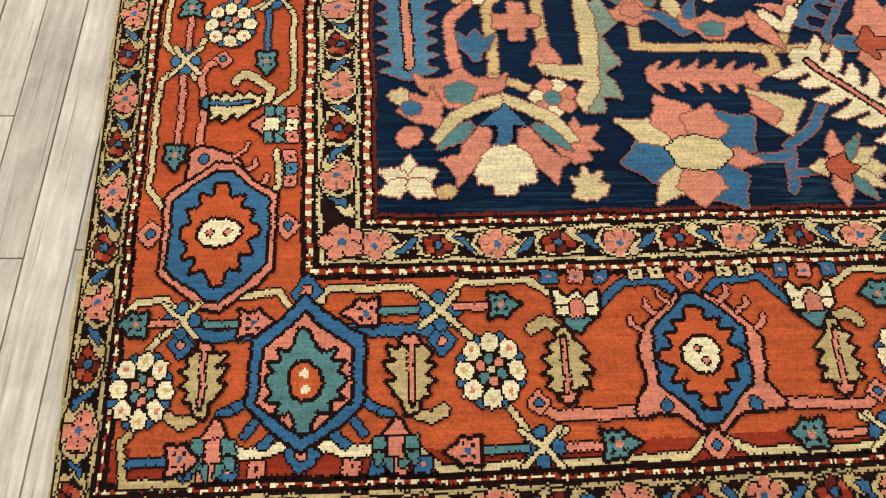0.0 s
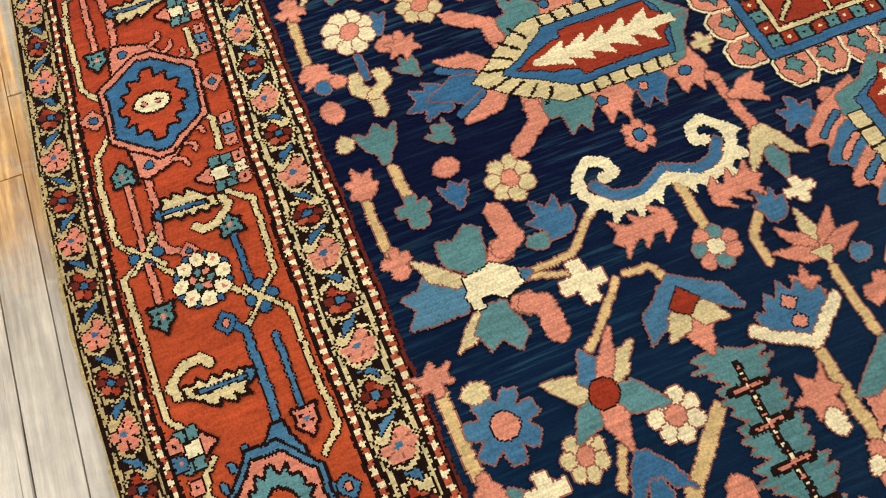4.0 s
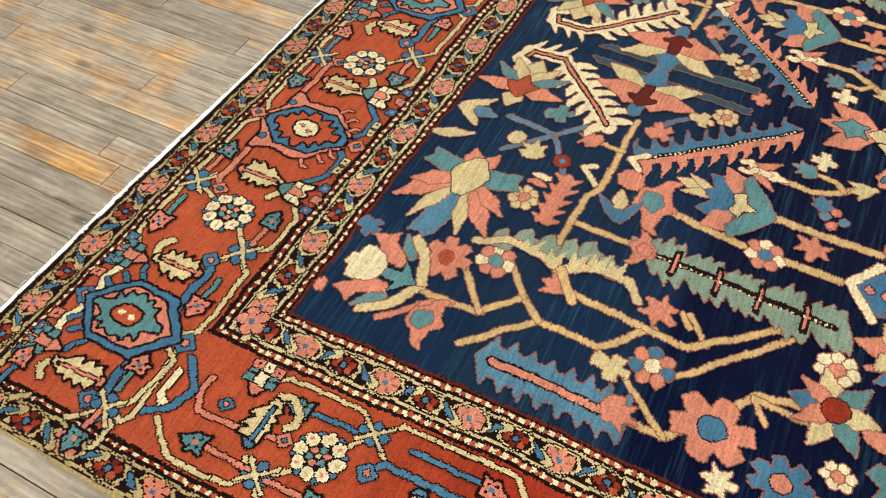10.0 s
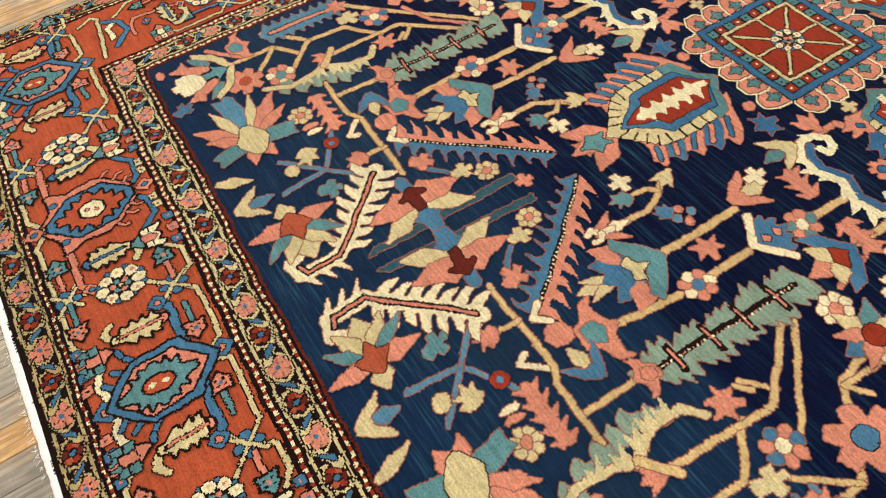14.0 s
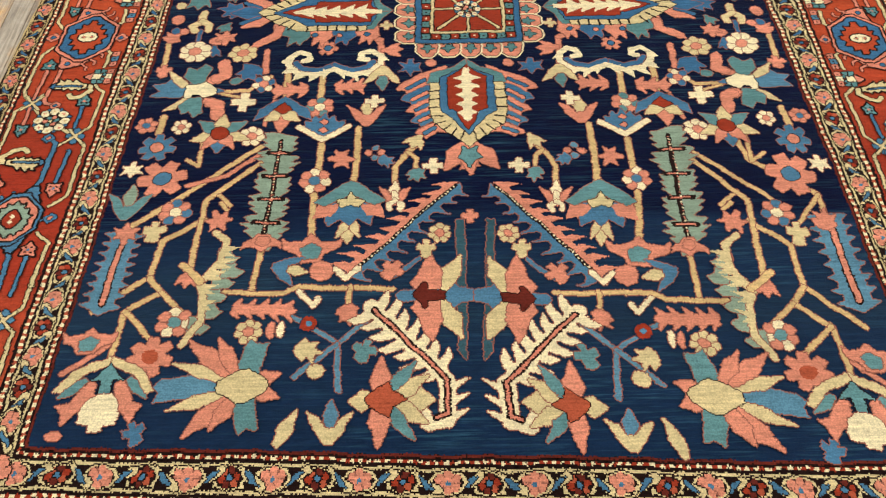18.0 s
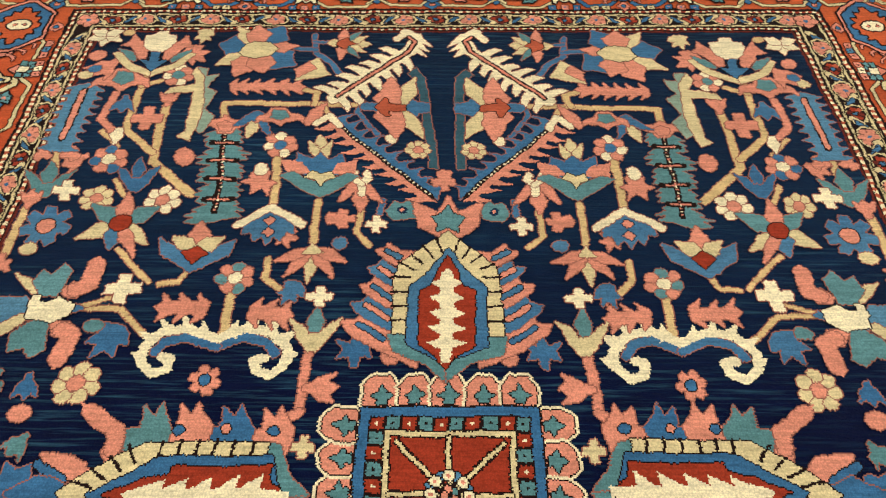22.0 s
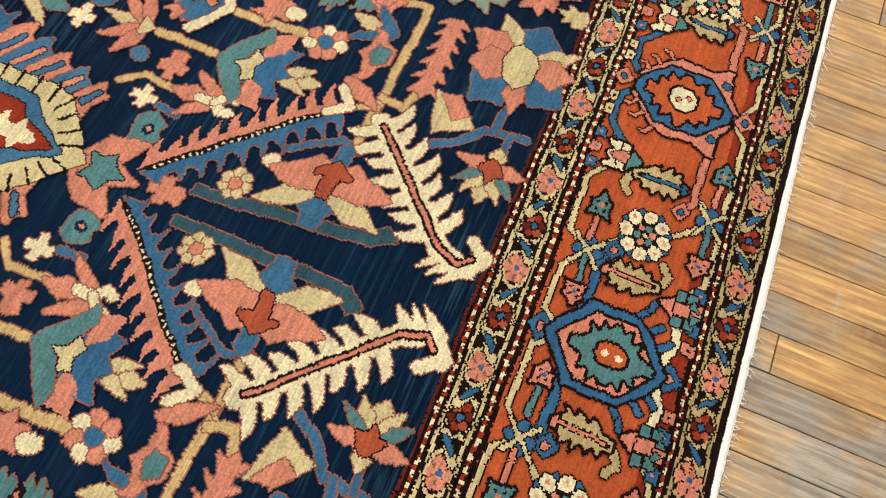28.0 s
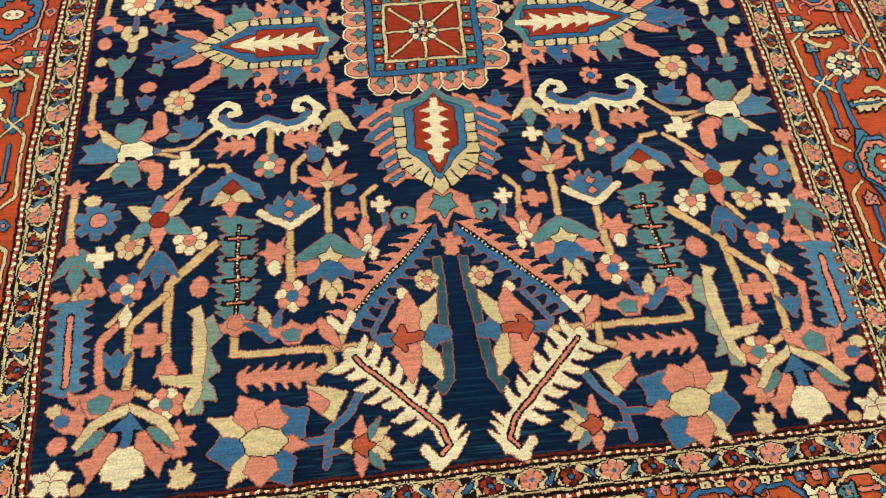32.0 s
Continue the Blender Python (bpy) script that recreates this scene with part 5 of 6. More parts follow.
# ---- the second end of the field (greener indigo), in the other side's measures ----
def second_end():
    winged_cup(0.462, 0.388, 180)
    stem([(0.462, 0.228), (0.46, 0.33)], 0.018)
    stem([(0.526, 0.16), (0.522, 0.245)], 0.017, SALMON)
    rosette(0.522, 0.29, 0.032, IVORY, SALMON, 6, BLUE)
    rosette(0.53, 0.47, 0.034, IVORY, SALMON, 7)
    stem([(0.505, 0.43), (0.488, 0.35)], 0.012, SALMON)
    chevron(0.36, 0.462, 180, 0.78)
    stem([(0.362, 0.495), (0.36, 0.58)], 0.017)
    rosette(0.366, 0.612, 0.037, SALMON, BLUE, 7, IVORY)
    stem([(0.366, 0.65), (0.361, 0.765)], 0.017)
    crown_flower(0.36, 0.793, 180, 1.0, SALMON, TEAL)
    tulip(0.258, 0.402, 180, 0.08, SALMON, CREAM)
    stem([(0.275, 0.448), (0.28, 0.62)], 0.017)
    bell(0.284, 0.672, 180, 0.92)
    fleuron(0.312, 0.546, 90, 0.058, SALMON)
    cross(0.24, 0.357, 0.046, IVORY)
    for dx, dy in ((0, 0.016), (0.016, 0), (-0.016, 0), (0, -0.016)):
        spot(0.233 + dx, 0.528 + dy, 0.0085, 0.0085, SALMON if dx else STEEL)
    stem([(0.135, 0.5), (0.158, 0.525), (0.186, 0.575), (0.184, 0.635)], 0.014)
    stem([(0.158, 0.525), (0.138, 0.545), (0.137, 0.58)], 0.011)
    fleuron(0.137, 0.6, 0, 0.045, TEAL)
    tulip(0.184, 0.658, 180, 0.062, SALMON, IVORY)
    crook(0.183, 0.678, 0, 0.05, IVORY)
    cross(0.1, 0.572, 0.044, IVORY)
    fleuron(0.206, 0.555, 60, 0.04, BLUE)
    fleuron(0.14, 0.495, -30, 0.05, CREAM)
    comb_leaf(0.457, 0.487, 0.467, 0.775, SAGE)
    crown_flower(0.467, 0.79, 0, 0.62, SALMON, SALMON)
    stem([(0.467, 0.79), (0.472, 0.9)], 0.013)
    # flowers by the long border
    k = K(0.604, 0.458)
    for a, r, w, c in ((20, 0.07, 0.036, CREAM), (160, 0.07, 0.036, CREAM), (90, 0.06, 0.05, BLUE), (215, 0.065, 0.04, TEAL), (-35, 0.065, 0.04, TEAL), (270, 0.06, 0.04, CREAM), (125, 0.06, 0.03, SALMON), (55, 0.06, 0.03, SALMON)):
        leaf(k, 0, 0, r * math.cos(math.radians(a)), r * math.sin(math.radians(a)), w, c, RIM)
    k.dot(0, 0, 0.021, DKRED, BROWN)
    motif("star_flower", k, 5)
    rosette(0.787, 0.43, 0.026, SALMON, BLUE, 6)
    rosette(0.702, 0.436, 0.026, IVORY, SALMON, 6)
    stem([(0.755, 0.455), (0.752, 0.4)], 0.018)
    bloom(0.748, 0.5, 0.042, BLUE, SALMON, None, 7)
    bloom(0.716, 0.597, 0.055, SALMON, BLUE, None, 6)
    fleuron(0.788, 0.57, 0, 0.05, IVORY)
    rosette(0.668, 0.697, 0.038, SALMON, IVORY, 7, BLUE)
    if not MIRROR[0]:
        tulip(0.775, 0.672, 180, 0.085, TEAL, SAGE)
    fleuron(0.703, 0.75, 0, 0.06, CREAM)
    fleuron(0.566, 0.722, 30, 0.058, SALMON)
    if MIRROR[0]:
        stem([(0.772, 0.713), (0.764, 0.649), (0.632, 0.556), (0.614, 0.495)], 0.0135)
        stem([(0.764, 0.649), (0.704, 0.732)], 0.011)
        stem([(0.663, 0.66), (0.507, 0.535)], 0.012)
        feather(0.774, 0.732, 0.793, 0.893)
    else:
        stem([(0.503, 0.502), (0.7, 0.685), (0.766, 0.742)], 0.014)
        stem([(0.5, 0.525), (0.57, 0.59), (0.66, 0.62)], 0.011, SALMON)
        feather(0.766, 0.785, 0.775, 0.93)
    stem([(0.6, 0.718), (0.682, 0.775), (0.688, 0.867), (0.791, 0.947)], 0.014)
    stem([(0.688, 0.867), (0.658, 0.907), (0.722, 0.949), (0.729, 1.06)], 0.0135)
    stem([(0.658, 0.907), (0.61, 0.952)], 0.012)
    stem([(0.722, 0.949), (0.647, 1.02)], 0.012)
    stem([(0.81, 1.088), (0.74, 1.025)], 0.012, SALMON)
    stem([(0.586, 0.641), (0.547, 0.679)], 0.011)
    stem([(0.5, 0.555), (0.606, 0.665), (0.612, 0.86)], 0.014)
    stem([(0.67, 0.54), (0.64, 0.56), (0.64, 0.49)], 0.011)
    stem([(0.57, 0.672), (0.552, 0.69)], 0.011)
    fleuron(0.612, 0.872, 0, 0.05, SALMON)
    fleuron(0.764, 0.71 if MIRROR[0] else 0.752, 180, 0.055, SALMON)
    rosette(0.618, 0.977, 0.036, SALMON, TEAL, 7, IVORY)
    bloom(0.65, 1.052, 0.044, SALMON, ORANGE, SALMON, 7)
    crown_flower(0.778, 1.008, 180, 0.8, SALMON, TEAL)
    k = K(0, 0)
    for x, y in ((0.562, 0.986), (0.541, 0.952), (0.536, 0.916), (0.526, 0.88), (0.511, 0.852), (0.524, 0.816)):
        k.poly([(x + 0.03, y + 0.02), (x - 0.004, y + 0.018), (x - 0.016, y + 0.004), (x + 0.002, y - 0.006), (x + 0.002, y - 0.02), (x + 0.03, y - 0.018)], SAGE, RIM)
    k.line([(0.568, 0.756), (0.541, 0.78), (0.548, 0.829), (0.583, 0.885), (0.572, 0.917), (0.568, 0.975), (0.595, 1.028)], 0.014, CREAM, RIM)
    for x, y in ((0.575, 0.94), (0.576, 0.899), (0.562, 0.864), (0.546, 0.835), (0.543, 0.806)):
        k.poly([(x + 0.004, y - 0.014), (x - 0.036, y - 0.012), (x - 0.012, y), (x - 0.026, y + 0.012), (x + 0.004, y + 0.012)], CREAM)
    k.line([(0.581, 0.881), (0.608, 0.856), (0.626, 0.839)], 0.015, TAN, RIM)
    motif("branching_form", k, 5, False, None, "slender cream branching form with sage rim")
    stem([(0.53, 0.907), (0.409, 0.911), (0.38, 0.896), (0.185, 0.907)], 0.0125)
    stem([(0.27, 0.9), (0.272, 0.955)], 0.012)
    fleuron(0.272, 0.965, 0, 0.05, SALMON)
    oak(0.505, 0.948, 0.378, 0.954, 0.055, SALMON, 5)
    k = K(0.347, 0.93)
    k.line([(0.03, -0.022), (0, 0.012), (-0.012, -0.006)], 0.011, IVORY, RIM)
    motif("ivory_tick", k, 5)
    spot(0.333, 0.86, 0.026, 0.024, SALMON)
    tulip(0.405, 0.853, 75, 0.065, BLUE, CREAM)
    rosette(0.466, 1.003, 0.03, CREAM, SALMON, 7)
    for i in (-1, 1):
        spot(0.414 + 0.009 * i, 0.998, 0.007, 0.02, SALMON if i > 0 else IVORY)
    motif("ring_flower", K(0.352, 0.985).dot(0, 0, 0.018, DKRED, NAVY).dot(0, 0, 0.007, BLUE), 4)
    # towards the end border
    big_palmette(0.463, 1.117, 90, False, 0.98)
    vase(0.722, 1.158, 180, 0.98, CREAM, TEAL)
    fleuron(0.648, 1.21, 20, 0.05, BLUE)
    spot(0.792, 1.21, 0.014, 0.01, SALMON)
    leaf_k = K(0.372, 1.205)
    leaf(leaf_k, 0.014, 0.035, -0.014, -0.035, 0.032, CREAM, RIM)
    motif("bud", leaf_k, 4)
    tulip(0.295, 1.198, 180, 0.075, CREAM, STEEL)
    fleuron(0.347, 1.048, 70, 0.055, CREAM)
    spot(0.33, 1.09, 0.018, 0.016, CREAM)
    stem([(0.395, 0.96), (0.29, 1.03), (0.21, 0.955)], 0.011, STEEL)
    stem([(0.29, 1.03), (0.283, 1.13)], 0.013, STEEL)
    stem([(0.29, 1.03), (0.37, 1.1)], 0.011, STEEL)
    fleuron(0.236, 1.05, -20, 0.055, TEAL)
    half_palmette(0.19, 1.152, 180, 1.1, ORANGE)
    vane(0.221, 0.955, 0.076, 1.112, 0.08, 1.195, -1, IVORY)
    comb_bar(0.27, 0.862, 0.05, 0.632, -1)
    k = K(0.277, 0.868)
    k.line([(0.026, -0.01), (0.004, 0.01), (-0.018, -0.012)], 0.013, IVORY, RIM)
    motif("ivory_tick", k, 5)
    star_palmette(0.098, 0.925, 180, 1.0, MAROON)
    rosette(0.086, 0.765, 0.026, CREAM, SALMON, 7)
    fleuron(0.115, 0.806, 0, 0.05, CREAM)
    k = K(0.043, 0.9)
    k.poly([(-0.009, -0.17), (0.009, -0.17), (0.009, 0.15), (-0.007, 0.17)], SLATE, RIM)
    motif("blue_column", k, 3)
    fleuron(0.19, 0.862, -40, 0.055, SALMON)
    stem([(0.185, 0.875), (0.13, 0.83)], 0.011, BLUE)


for side in (False, True):
    MIRROR[0] = side
    second_end()
MIRROR[0] = False
cross(0.02, 0.72, 0.036, SALMON)
fleuron(0.016, 0.565, 0, 0.06, SALMON)

# ---- main border ----
DC = 0.1935


def B(side, u, d=DC, turn=0.0, s=1.0, flip=1):
    """Knots in a border's frame: a along the side, b outwards, from the place u along and d outside the field."""
    base = {"west": ((0, -1, -HX - d), (1, 0, u)), "east": ((0, 1, HX + d), (1, 0, u)), "south": ((1, 0, u), (0, -1, YA - d)), "north": ((1, 0, u), (0, 1, YB + d))}[side]
    c, n = math.cos(math.radians(turn)) * s, math.sin(math.radians(turn)) * s
    (a, b, x), (e, f, y) = base
    return Knots(((flip * (a * c + b * n), -a * n + b * c, x), (flip * (e * c + f * n), -e * n + f * c, y)))


def four_ways(quarter):
    """Closes a quarter outline, given from the a axis to the b axis, to the whole."""
    half = quarter + [(-a, b) for a, b in reversed(quarter)]
    return half + [(a, -b) for a, b in reversed(half)]


def diamond(k, x, y, r, col, heart):
    """A small stepped flower."""
    k.poly([(x + r, y), (x + r * 0.45, y + r * 0.6), (x, y + r), (x - r * 0.45, y + r * 0.6), (x - r, y), (x - r * 0.45, y - r * 0.6), (x, y - r), (x + r * 0.45, y - r * 0.6)], col, BROWN)
    k.dot(x, y, r * 0.3, heart, BROWN)


def square(k, x, y, w, h, col):
    k.poly([(x - w, y - h), (x + w, y - h), (x + w, y + h), (x - w, y + h)], col, BROWN, 1)


def octagon_q(side, u, lift=0.0, fins=(-1, 1)):
    """Blue octagon with toothed rust inside and an ivory flower, pink outline, pink fins and combs."""
    long_side = side in ("west", "east")
    k = B(side, u, DC + lift)
    for f in fins if long_side else (-1, 1):
        if long_side:
            k.line([(f * 0.122, 0.036), (f * 0.165, 0.034), (f * 0.231, 0.042), (f * 0.25, 0.036), (f * 0.255, 0.022)], 0.0088, PINK, BROWN, 2)
            k.poly([(f * 0.03, 0.07), (f * 0.054, 0.05), (f * 0.117, 0.046), (f * 0.126, 0.034), (f * 0.111, -0.012), (f * 0.047, -0.062), (0, 0)], PINK, BROWN, 2)
            k.dot(f * 0.104, 0.027, 0.0062, BLUE, BROWN)
            small_flower(side, u + f * 0.259, lift + 0.011, 0.014, PINK, BLUE)
            for x, y in ((0.112, -0.016), (0.091, -0.032), (0.068, -0.048)):
                k.line([(f * (x - 0.006), y + 0.004), (f * (x + 0.004), y - 0.012), (f * (x + 0.014), y - 0.012)], 0.0052, PINK, BROWN)
        else:
            k.line([(f * 0.06, 0.058), (f * 0.175, 0.06), (f * 0.186, 0.052)], 0.0105, PINK, BROWN, 2)
            k.poly([(f * 0.016, -0.082), (f * 0.066, -0.036), (f * 0.076, -0.016), (f * 0.07, 0.03), (f * 0.086, 0.055), (f * 0.086, 0.066), (f * 0.04, 0.066), (f * 0.008, 0.088), (0, 0)], PINK, BROWN, 2)
            k.dot(f * 0.052, 0.056, 0.0065, BLUE, BROWN)
            for x, y in ((0.031, -0.07), (0.05, -0.056), (0.07, -0.036)):
                k.line([(f * x, y + 0.004), (f * (x + 0.011), y - 0.004), (f * (x + 0.011), y - 0.012)], 0.005, PINK, BROWN)
            small_flower(side, u + f * 0.193, lift + 0.045, 0.014, PINK, BLUE)
            bracket(side, [(u + f * 0.02, lift - 0.08), (u + f * 0.036, lift - 0.093), (u + f * 0.083, lift - 0.094), (u + f * 0.113, lift - 0.066)], 0.0095, BLUE)
            for x in (0.042, 0.067):
                small_square(side, u + f * x, lift - 0.103, CREAM, 0.0062)
    if long_side:
        for f, x in ((1, 0.0), (-1, 0.006)):
            k.line([(x, f * 0.062), (x, f * 0.09)], 0.0125, PINK, BROWN)
            diamond(k, x, f * 0.09, 0.018, PINK, BLUE)
        k.poly(four_ways([(0.098, 0.012), (0.05, 0.074)]), PINK, BROWN, 2)
        k.poly(four_ways([(0.086, 0.01), (0.043, 0.064)]), BLUE, BROWN, 2)
        k.poly(four_ways([(0.068, 0.008), (0.048, 0.013), (0.052, 0.031), (0.032, 0.027), (0.031, 0.044), (0.012, 0.037), (0.007, 0.05)]), RUST, BROWN, 2)
        k.poly(four_ways([(0.019, 0.01), (0.013, 0.021), (0.005, 0.027)]), IVORY, BROWN, 2)
    else:
        for y in (-0.098, 0.098):
            small_flower(side, u, lift + y, 0.0165, PINK, BLUE)
        k.poly(four_ways([(0.056, 0.032), (0.008, 0.078)]), BLUE, BROWN, 2)
        k.poly(four_ways([(0.05, 0.006), (0.033, 0.013), (0.043, 0.03), (0.024, 0.03), (0.029, 0.044), (0.011, 0.045), (0.011, 0.061)]), RUST, BROWN, 2)
        k.poly(four_ways([(0.023, 0.009), (0.01, 0.023)]), IVORY, BROWN, 2)
    for f in (-1, 1):
        x, y = (0, 0.0105 * f) if long_side else (0.004 * f, 0.0075 * f)
        k.poly([(x - 0.007, y), (x, y - 0.007), (x + 0.007, y), (x, y + 0.007)], BROWN)
        k.dot(x, y, 0.0036, PINK)
    return motif("octagon", k, 4, True, None, "blue octagon with ivory flower inside")


def octagon_p(side, u, lift=0.0, heart=TEAL):
    """Blue-rimmed octagon, pink band, toothed heart, with long blue arms."""
    long_side = side in ("west", "east")
    k = B(side, u, DC + lift)
    for f in (-1, 1):
        if long_side:
            k.line([(f * 0.06, -0.03), (f * 0.09, -0.022), (f * 0.115, -0.028), (f * 0.232, -0.03), (f * 0.246, -0.014)], 0.0095, BLUE, BROWN, 2)
            diamond(k, f * 0.251, -0.006, 0.016, BLUE, PINK)
            k.poly([(f * 0.055, 0.012), (f * 0.1, -0.016), (f * 0.1, -0.034), (f * 0.05, -0.05)], BLUE, BROWN, 2)
            bracket(side, [(u + f * 0.03, lift + 0.068), (u + f * 0.05, lift + 0.08), (u + f * 0.074, lift + 0.072), (u + f * 0.086, lift + 0.057)], 0.0075)
            for x, y in ((0.02, 0.066), (0.042, 0.056), (0.062, 0.04), (0.074, 0.018)):
                k.line([(f * (x - 0.006), y - 0.012), (f * x, y), (f * (x + 0.009), y + 0.002)], 0.0068, BLUE, BROWN)
        else:
            k.line([(f * 0.045, -0.058), (f * 0.1, -0.054), (f * 0.134, -0.056), (f * 0.146, -0.048)], 0.0125, BLUE, BROWN, 2)
            diamond(k, f * 0.152, -0.043, 0.017, BLUE, PINK)
            for x0, y0, x1, y1 in ((0.066, 0.022, 0.084, 0.034), (0.084, 0.034, 0.096, 0.036), (0.05, 0.04, 0.064, 0.056), (0.03, 0.056, 0.046, 0.07)):
                k.line([(f * x0, y0), (f * x1, y1)], 0.0085, BLUE, BROWN)
            bracket(side, [(u + f * 0.022, lift + 0.07), (u + f * 0.046, lift + 0.077), (u + f * 0.072, lift + 0.074), (u + f * 0.08, lift + 0.067)], 0.0105, IVORY)
            for x, col in ((0.05, PINK), (0.08, BLUE), (0.107, PINK), (0.132, BLUE)):
                small_square(side, u + f * x, lift + 0.093, col)
    if long_side:
        for f in (-1, 1):
            k.line([(0, f * 0.06), (-0.003, f * 0.08)], 0.012, BLUE, BROWN)
            diamond(k, -0.003, f * 0.082, 0.016, BLUE, PINK)
        k.poly(four_ways([(0.08, 0.02), (0.03, 0.062)]), BLUE, BROWN, 2)
        k.poly(four_ways([(0.067, 0.018), (0.03, 0.052)]), PINK, BROWN, 2)
        k.poly(four_ways([(0.055, 0.004), (0.042, 0.01), (0.05, 0.022), (0.033, 0.022), (0.034, 0.034), (0.018, 0.032), (0.012, 0.043), (0.005, 0.036)]), heart, BROWN, 2)
        k.poly(four_ways([(0.028, 0.004), (0.016, 0.016), (0.004, 0.021)]), DKRED if heart == SAGE else RUST, BROWN, 2)
    else:
        k.line([(0, -0.07), (0, -0.1)], 0.018, BLUE, BROWN)
        diamond(k, 0, -0.103, 0.02, BLUE, PINK)
        diamond(k, 0, 0.08, 0.02, BLUE, PINK)
        k.poly([(0, -0.1), (0.016, -0.086), (0.048, -0.06), (0.066, -0.052), (0.066, 0.026), (0.04, 0.052), (0, 0.08), (-0.04, 0.052), (-0.066, 0.026), (-0.066, -0.052), (-0.048, -0.06), (-0.016, -0.086)], BLUE, BROWN, 2)
        k.poly([(0, -0.08), (0.01, -0.07), (0.051, -0.038), (0.053, 0.024), (0.014, 0.054), (0, 0.062), (-0.014, 0.054), (-0.053, 0.024), (-0.051, -0.038), (-0.01, -0.07)], PINK, BROWN, 2)
        k.poly(four_ways([(0.045, 0.005), (0.036, 0.011), (0.045, 0.022), (0.027, 0.024), (0.035, 0.039), (0.017, 0.035), (0.011, 0.045), (0.007, 0.06)]), heart, BROWN, 2)
        k.poly(four_ways([(0.018, 0.007), (0.014, 0.017), (0.005, 0.023)]), RUST, BROWN, 2)
    for f in (-1, 1):
        x, y = (0.008 * f, 0) if long_side else (0, 0.0095 * f)
        k.poly([(x - 0.0065, y), (x, y - 0.0065), (x + 0.0065, y), (x, y + 0.0065)], IVORY)
    return motif("octagon", k, 4, True, None, "blue-rimmed pink octagon with toothed teal inside")


def border_rosette(side, u, lift=0.0):
    k = B(side, u, DC + lift, 0, 0.9)
    k.dot(0, 0, 0.034, BROWN)
    for i in range(8):
        a = math.pi / 4 * (i + 0.5)
        k.dot(0.0405 * math.cos(a), 0.0405 * math.sin(a), 0.0056, BLUE, BROWN)
    for i in range(8):
        a = math.pi / 4 * i
        c, n = math.cos(a), math.sin(a)
        k.poly([(r * c - o * n, r * n + o * c) for r, o in ((0.022, 0.004), (0.029, 0.0115), (0.04, 0.0105), (0.046, 0.003), (0.044, -0.003), (0.04, -0.0105), (0.029, -0.0115), (0.022, -0.004))], IVORY, BROWN)
        k.dot(0.035 * c, 0.035 * n, 0.0036, (TAN, PINK)[i % 2])
    for i in range(6):
        a = math.pi / 3 * i + 0.4
        k.dot(0.0135 * math.cos(a), 0.0135 * math.sin(a), 0.0058, (TEAL, PINK)[i % 2])
    k.dot(0, 0, 0.004, CREAM)
    return motif("border_rosette", k, 5, True, None, "ivory eight-petalled border rosette")


def s_leaf(side, u, lift, turn, flip=1, col=CREAM, ram=False, slit=PINK):
    """Toothed leaf with a slit and a coloured tip below, whose end curls aside into a hook."""
    k = B(side, u, DC + lift, turn, 1.0, flip)
    k.poly([(-0.013, -0.034), (0.013, -0.034), (0.006, -0.046), (-0.006, -0.046)], slit, BROWN, 2)
    if ram:
        tail = [(-0.002, 0.03), (0.004, 0.053), (0.018, 0.057), (0.04, 0.036), (0.045, 0.014), (0.034, 0.004)]
    else:
        tail = [(0.0, 0.024), (0.008, 0.042), (0.024, 0.048), (0.038, 0.038)]
    k.line(tail, 0.0115, col, BROWN, 2)
    left = [(-0.011, -0.034), (-0.017, -0.03), (-0.027, -0.034), (-0.023, -0.022), (-0.016, -0.016), (-0.03, -0.016), (-0.023, -0.003), (-0.015, 0.002), (-0.028, 0.006), (-0.019, 0.018), (-0.011, 0.026), (-0.006, 0.044)]
    if ram:
        right = [(0.012, 0.046), (0.012, 0.03), (0.02, 0.026), (0.011, 0.016), (0.019, 0.006), (0.01, -0.002), (0.018, -0.014), (0.01, -0.018), (0.014, -0.034)]
    else:
        right = [(0.01, 0.04), (0.012, 0.026), (0.024, 0.022), (0.016, 0.012), (0.028, 0.006), (0.016, -0.003), (0.029, -0.012), (0.016, -0.016), (0.026, -0.028), (0.017, -0.03), (0.011, -0.034)]
    k.poly(left + right, col, BROWN, 2)
    k.line([(0, -0.032), (0, 0.012), (0.002, 0.03)], 0.0098, BROWN)
    k.line([(0, -0.034), (0, 0.012), (0.002, 0.026)], 0.0046, slit)
    return motif("toothed_half_leaf", k, 5, True)


def bud_stem(side, u, lift, length, flower, stalk, s=1.0):
    """Small flower at u, pointed away from a straight stalk along the border."""
    k = B(side, u, DC + lift)
    f = 1 if length > 0 else -1
    k.line([(0, 0), (length, 0)], 0.0074, stalk, BROWN, 2)
    w = 0.021 * s
    k.poly([(-f * w * 1.25, 0), (-f * w * 0.5, -w * 0.5), (-f * w * 0.4, -w * 0.8), (f * w * 0.1, -w * 0.66), (f * w * 0.85, -w * 0.86), (f * w * 0.7, 0), (f * w * 0.85, w * 0.86), (f * w * 0.1, w * 0.66), (-f * w * 0.4, w * 0.8), (-f * w * 0.5, w * 0.5)], flower, BROWN, 2)
    for a in range(4):
        t = math.pi / 2 * a + 0.8
        k.dot(0.0085 * math.cos(t), 0.0085 * math.sin(t), 0.0026, BROWN)
    k.dot(0, 0, 0.0038, (PINK, BLUE)[flower == PINK], None)
    return motif("bud_on_stalk", k, 5, True)


def bracket(side, pts, w=0.0072, col=CREAM):
    return motif("lattice_line", B(side, 0.0).line(pts, w, col, BROWN, 2), 3, True)


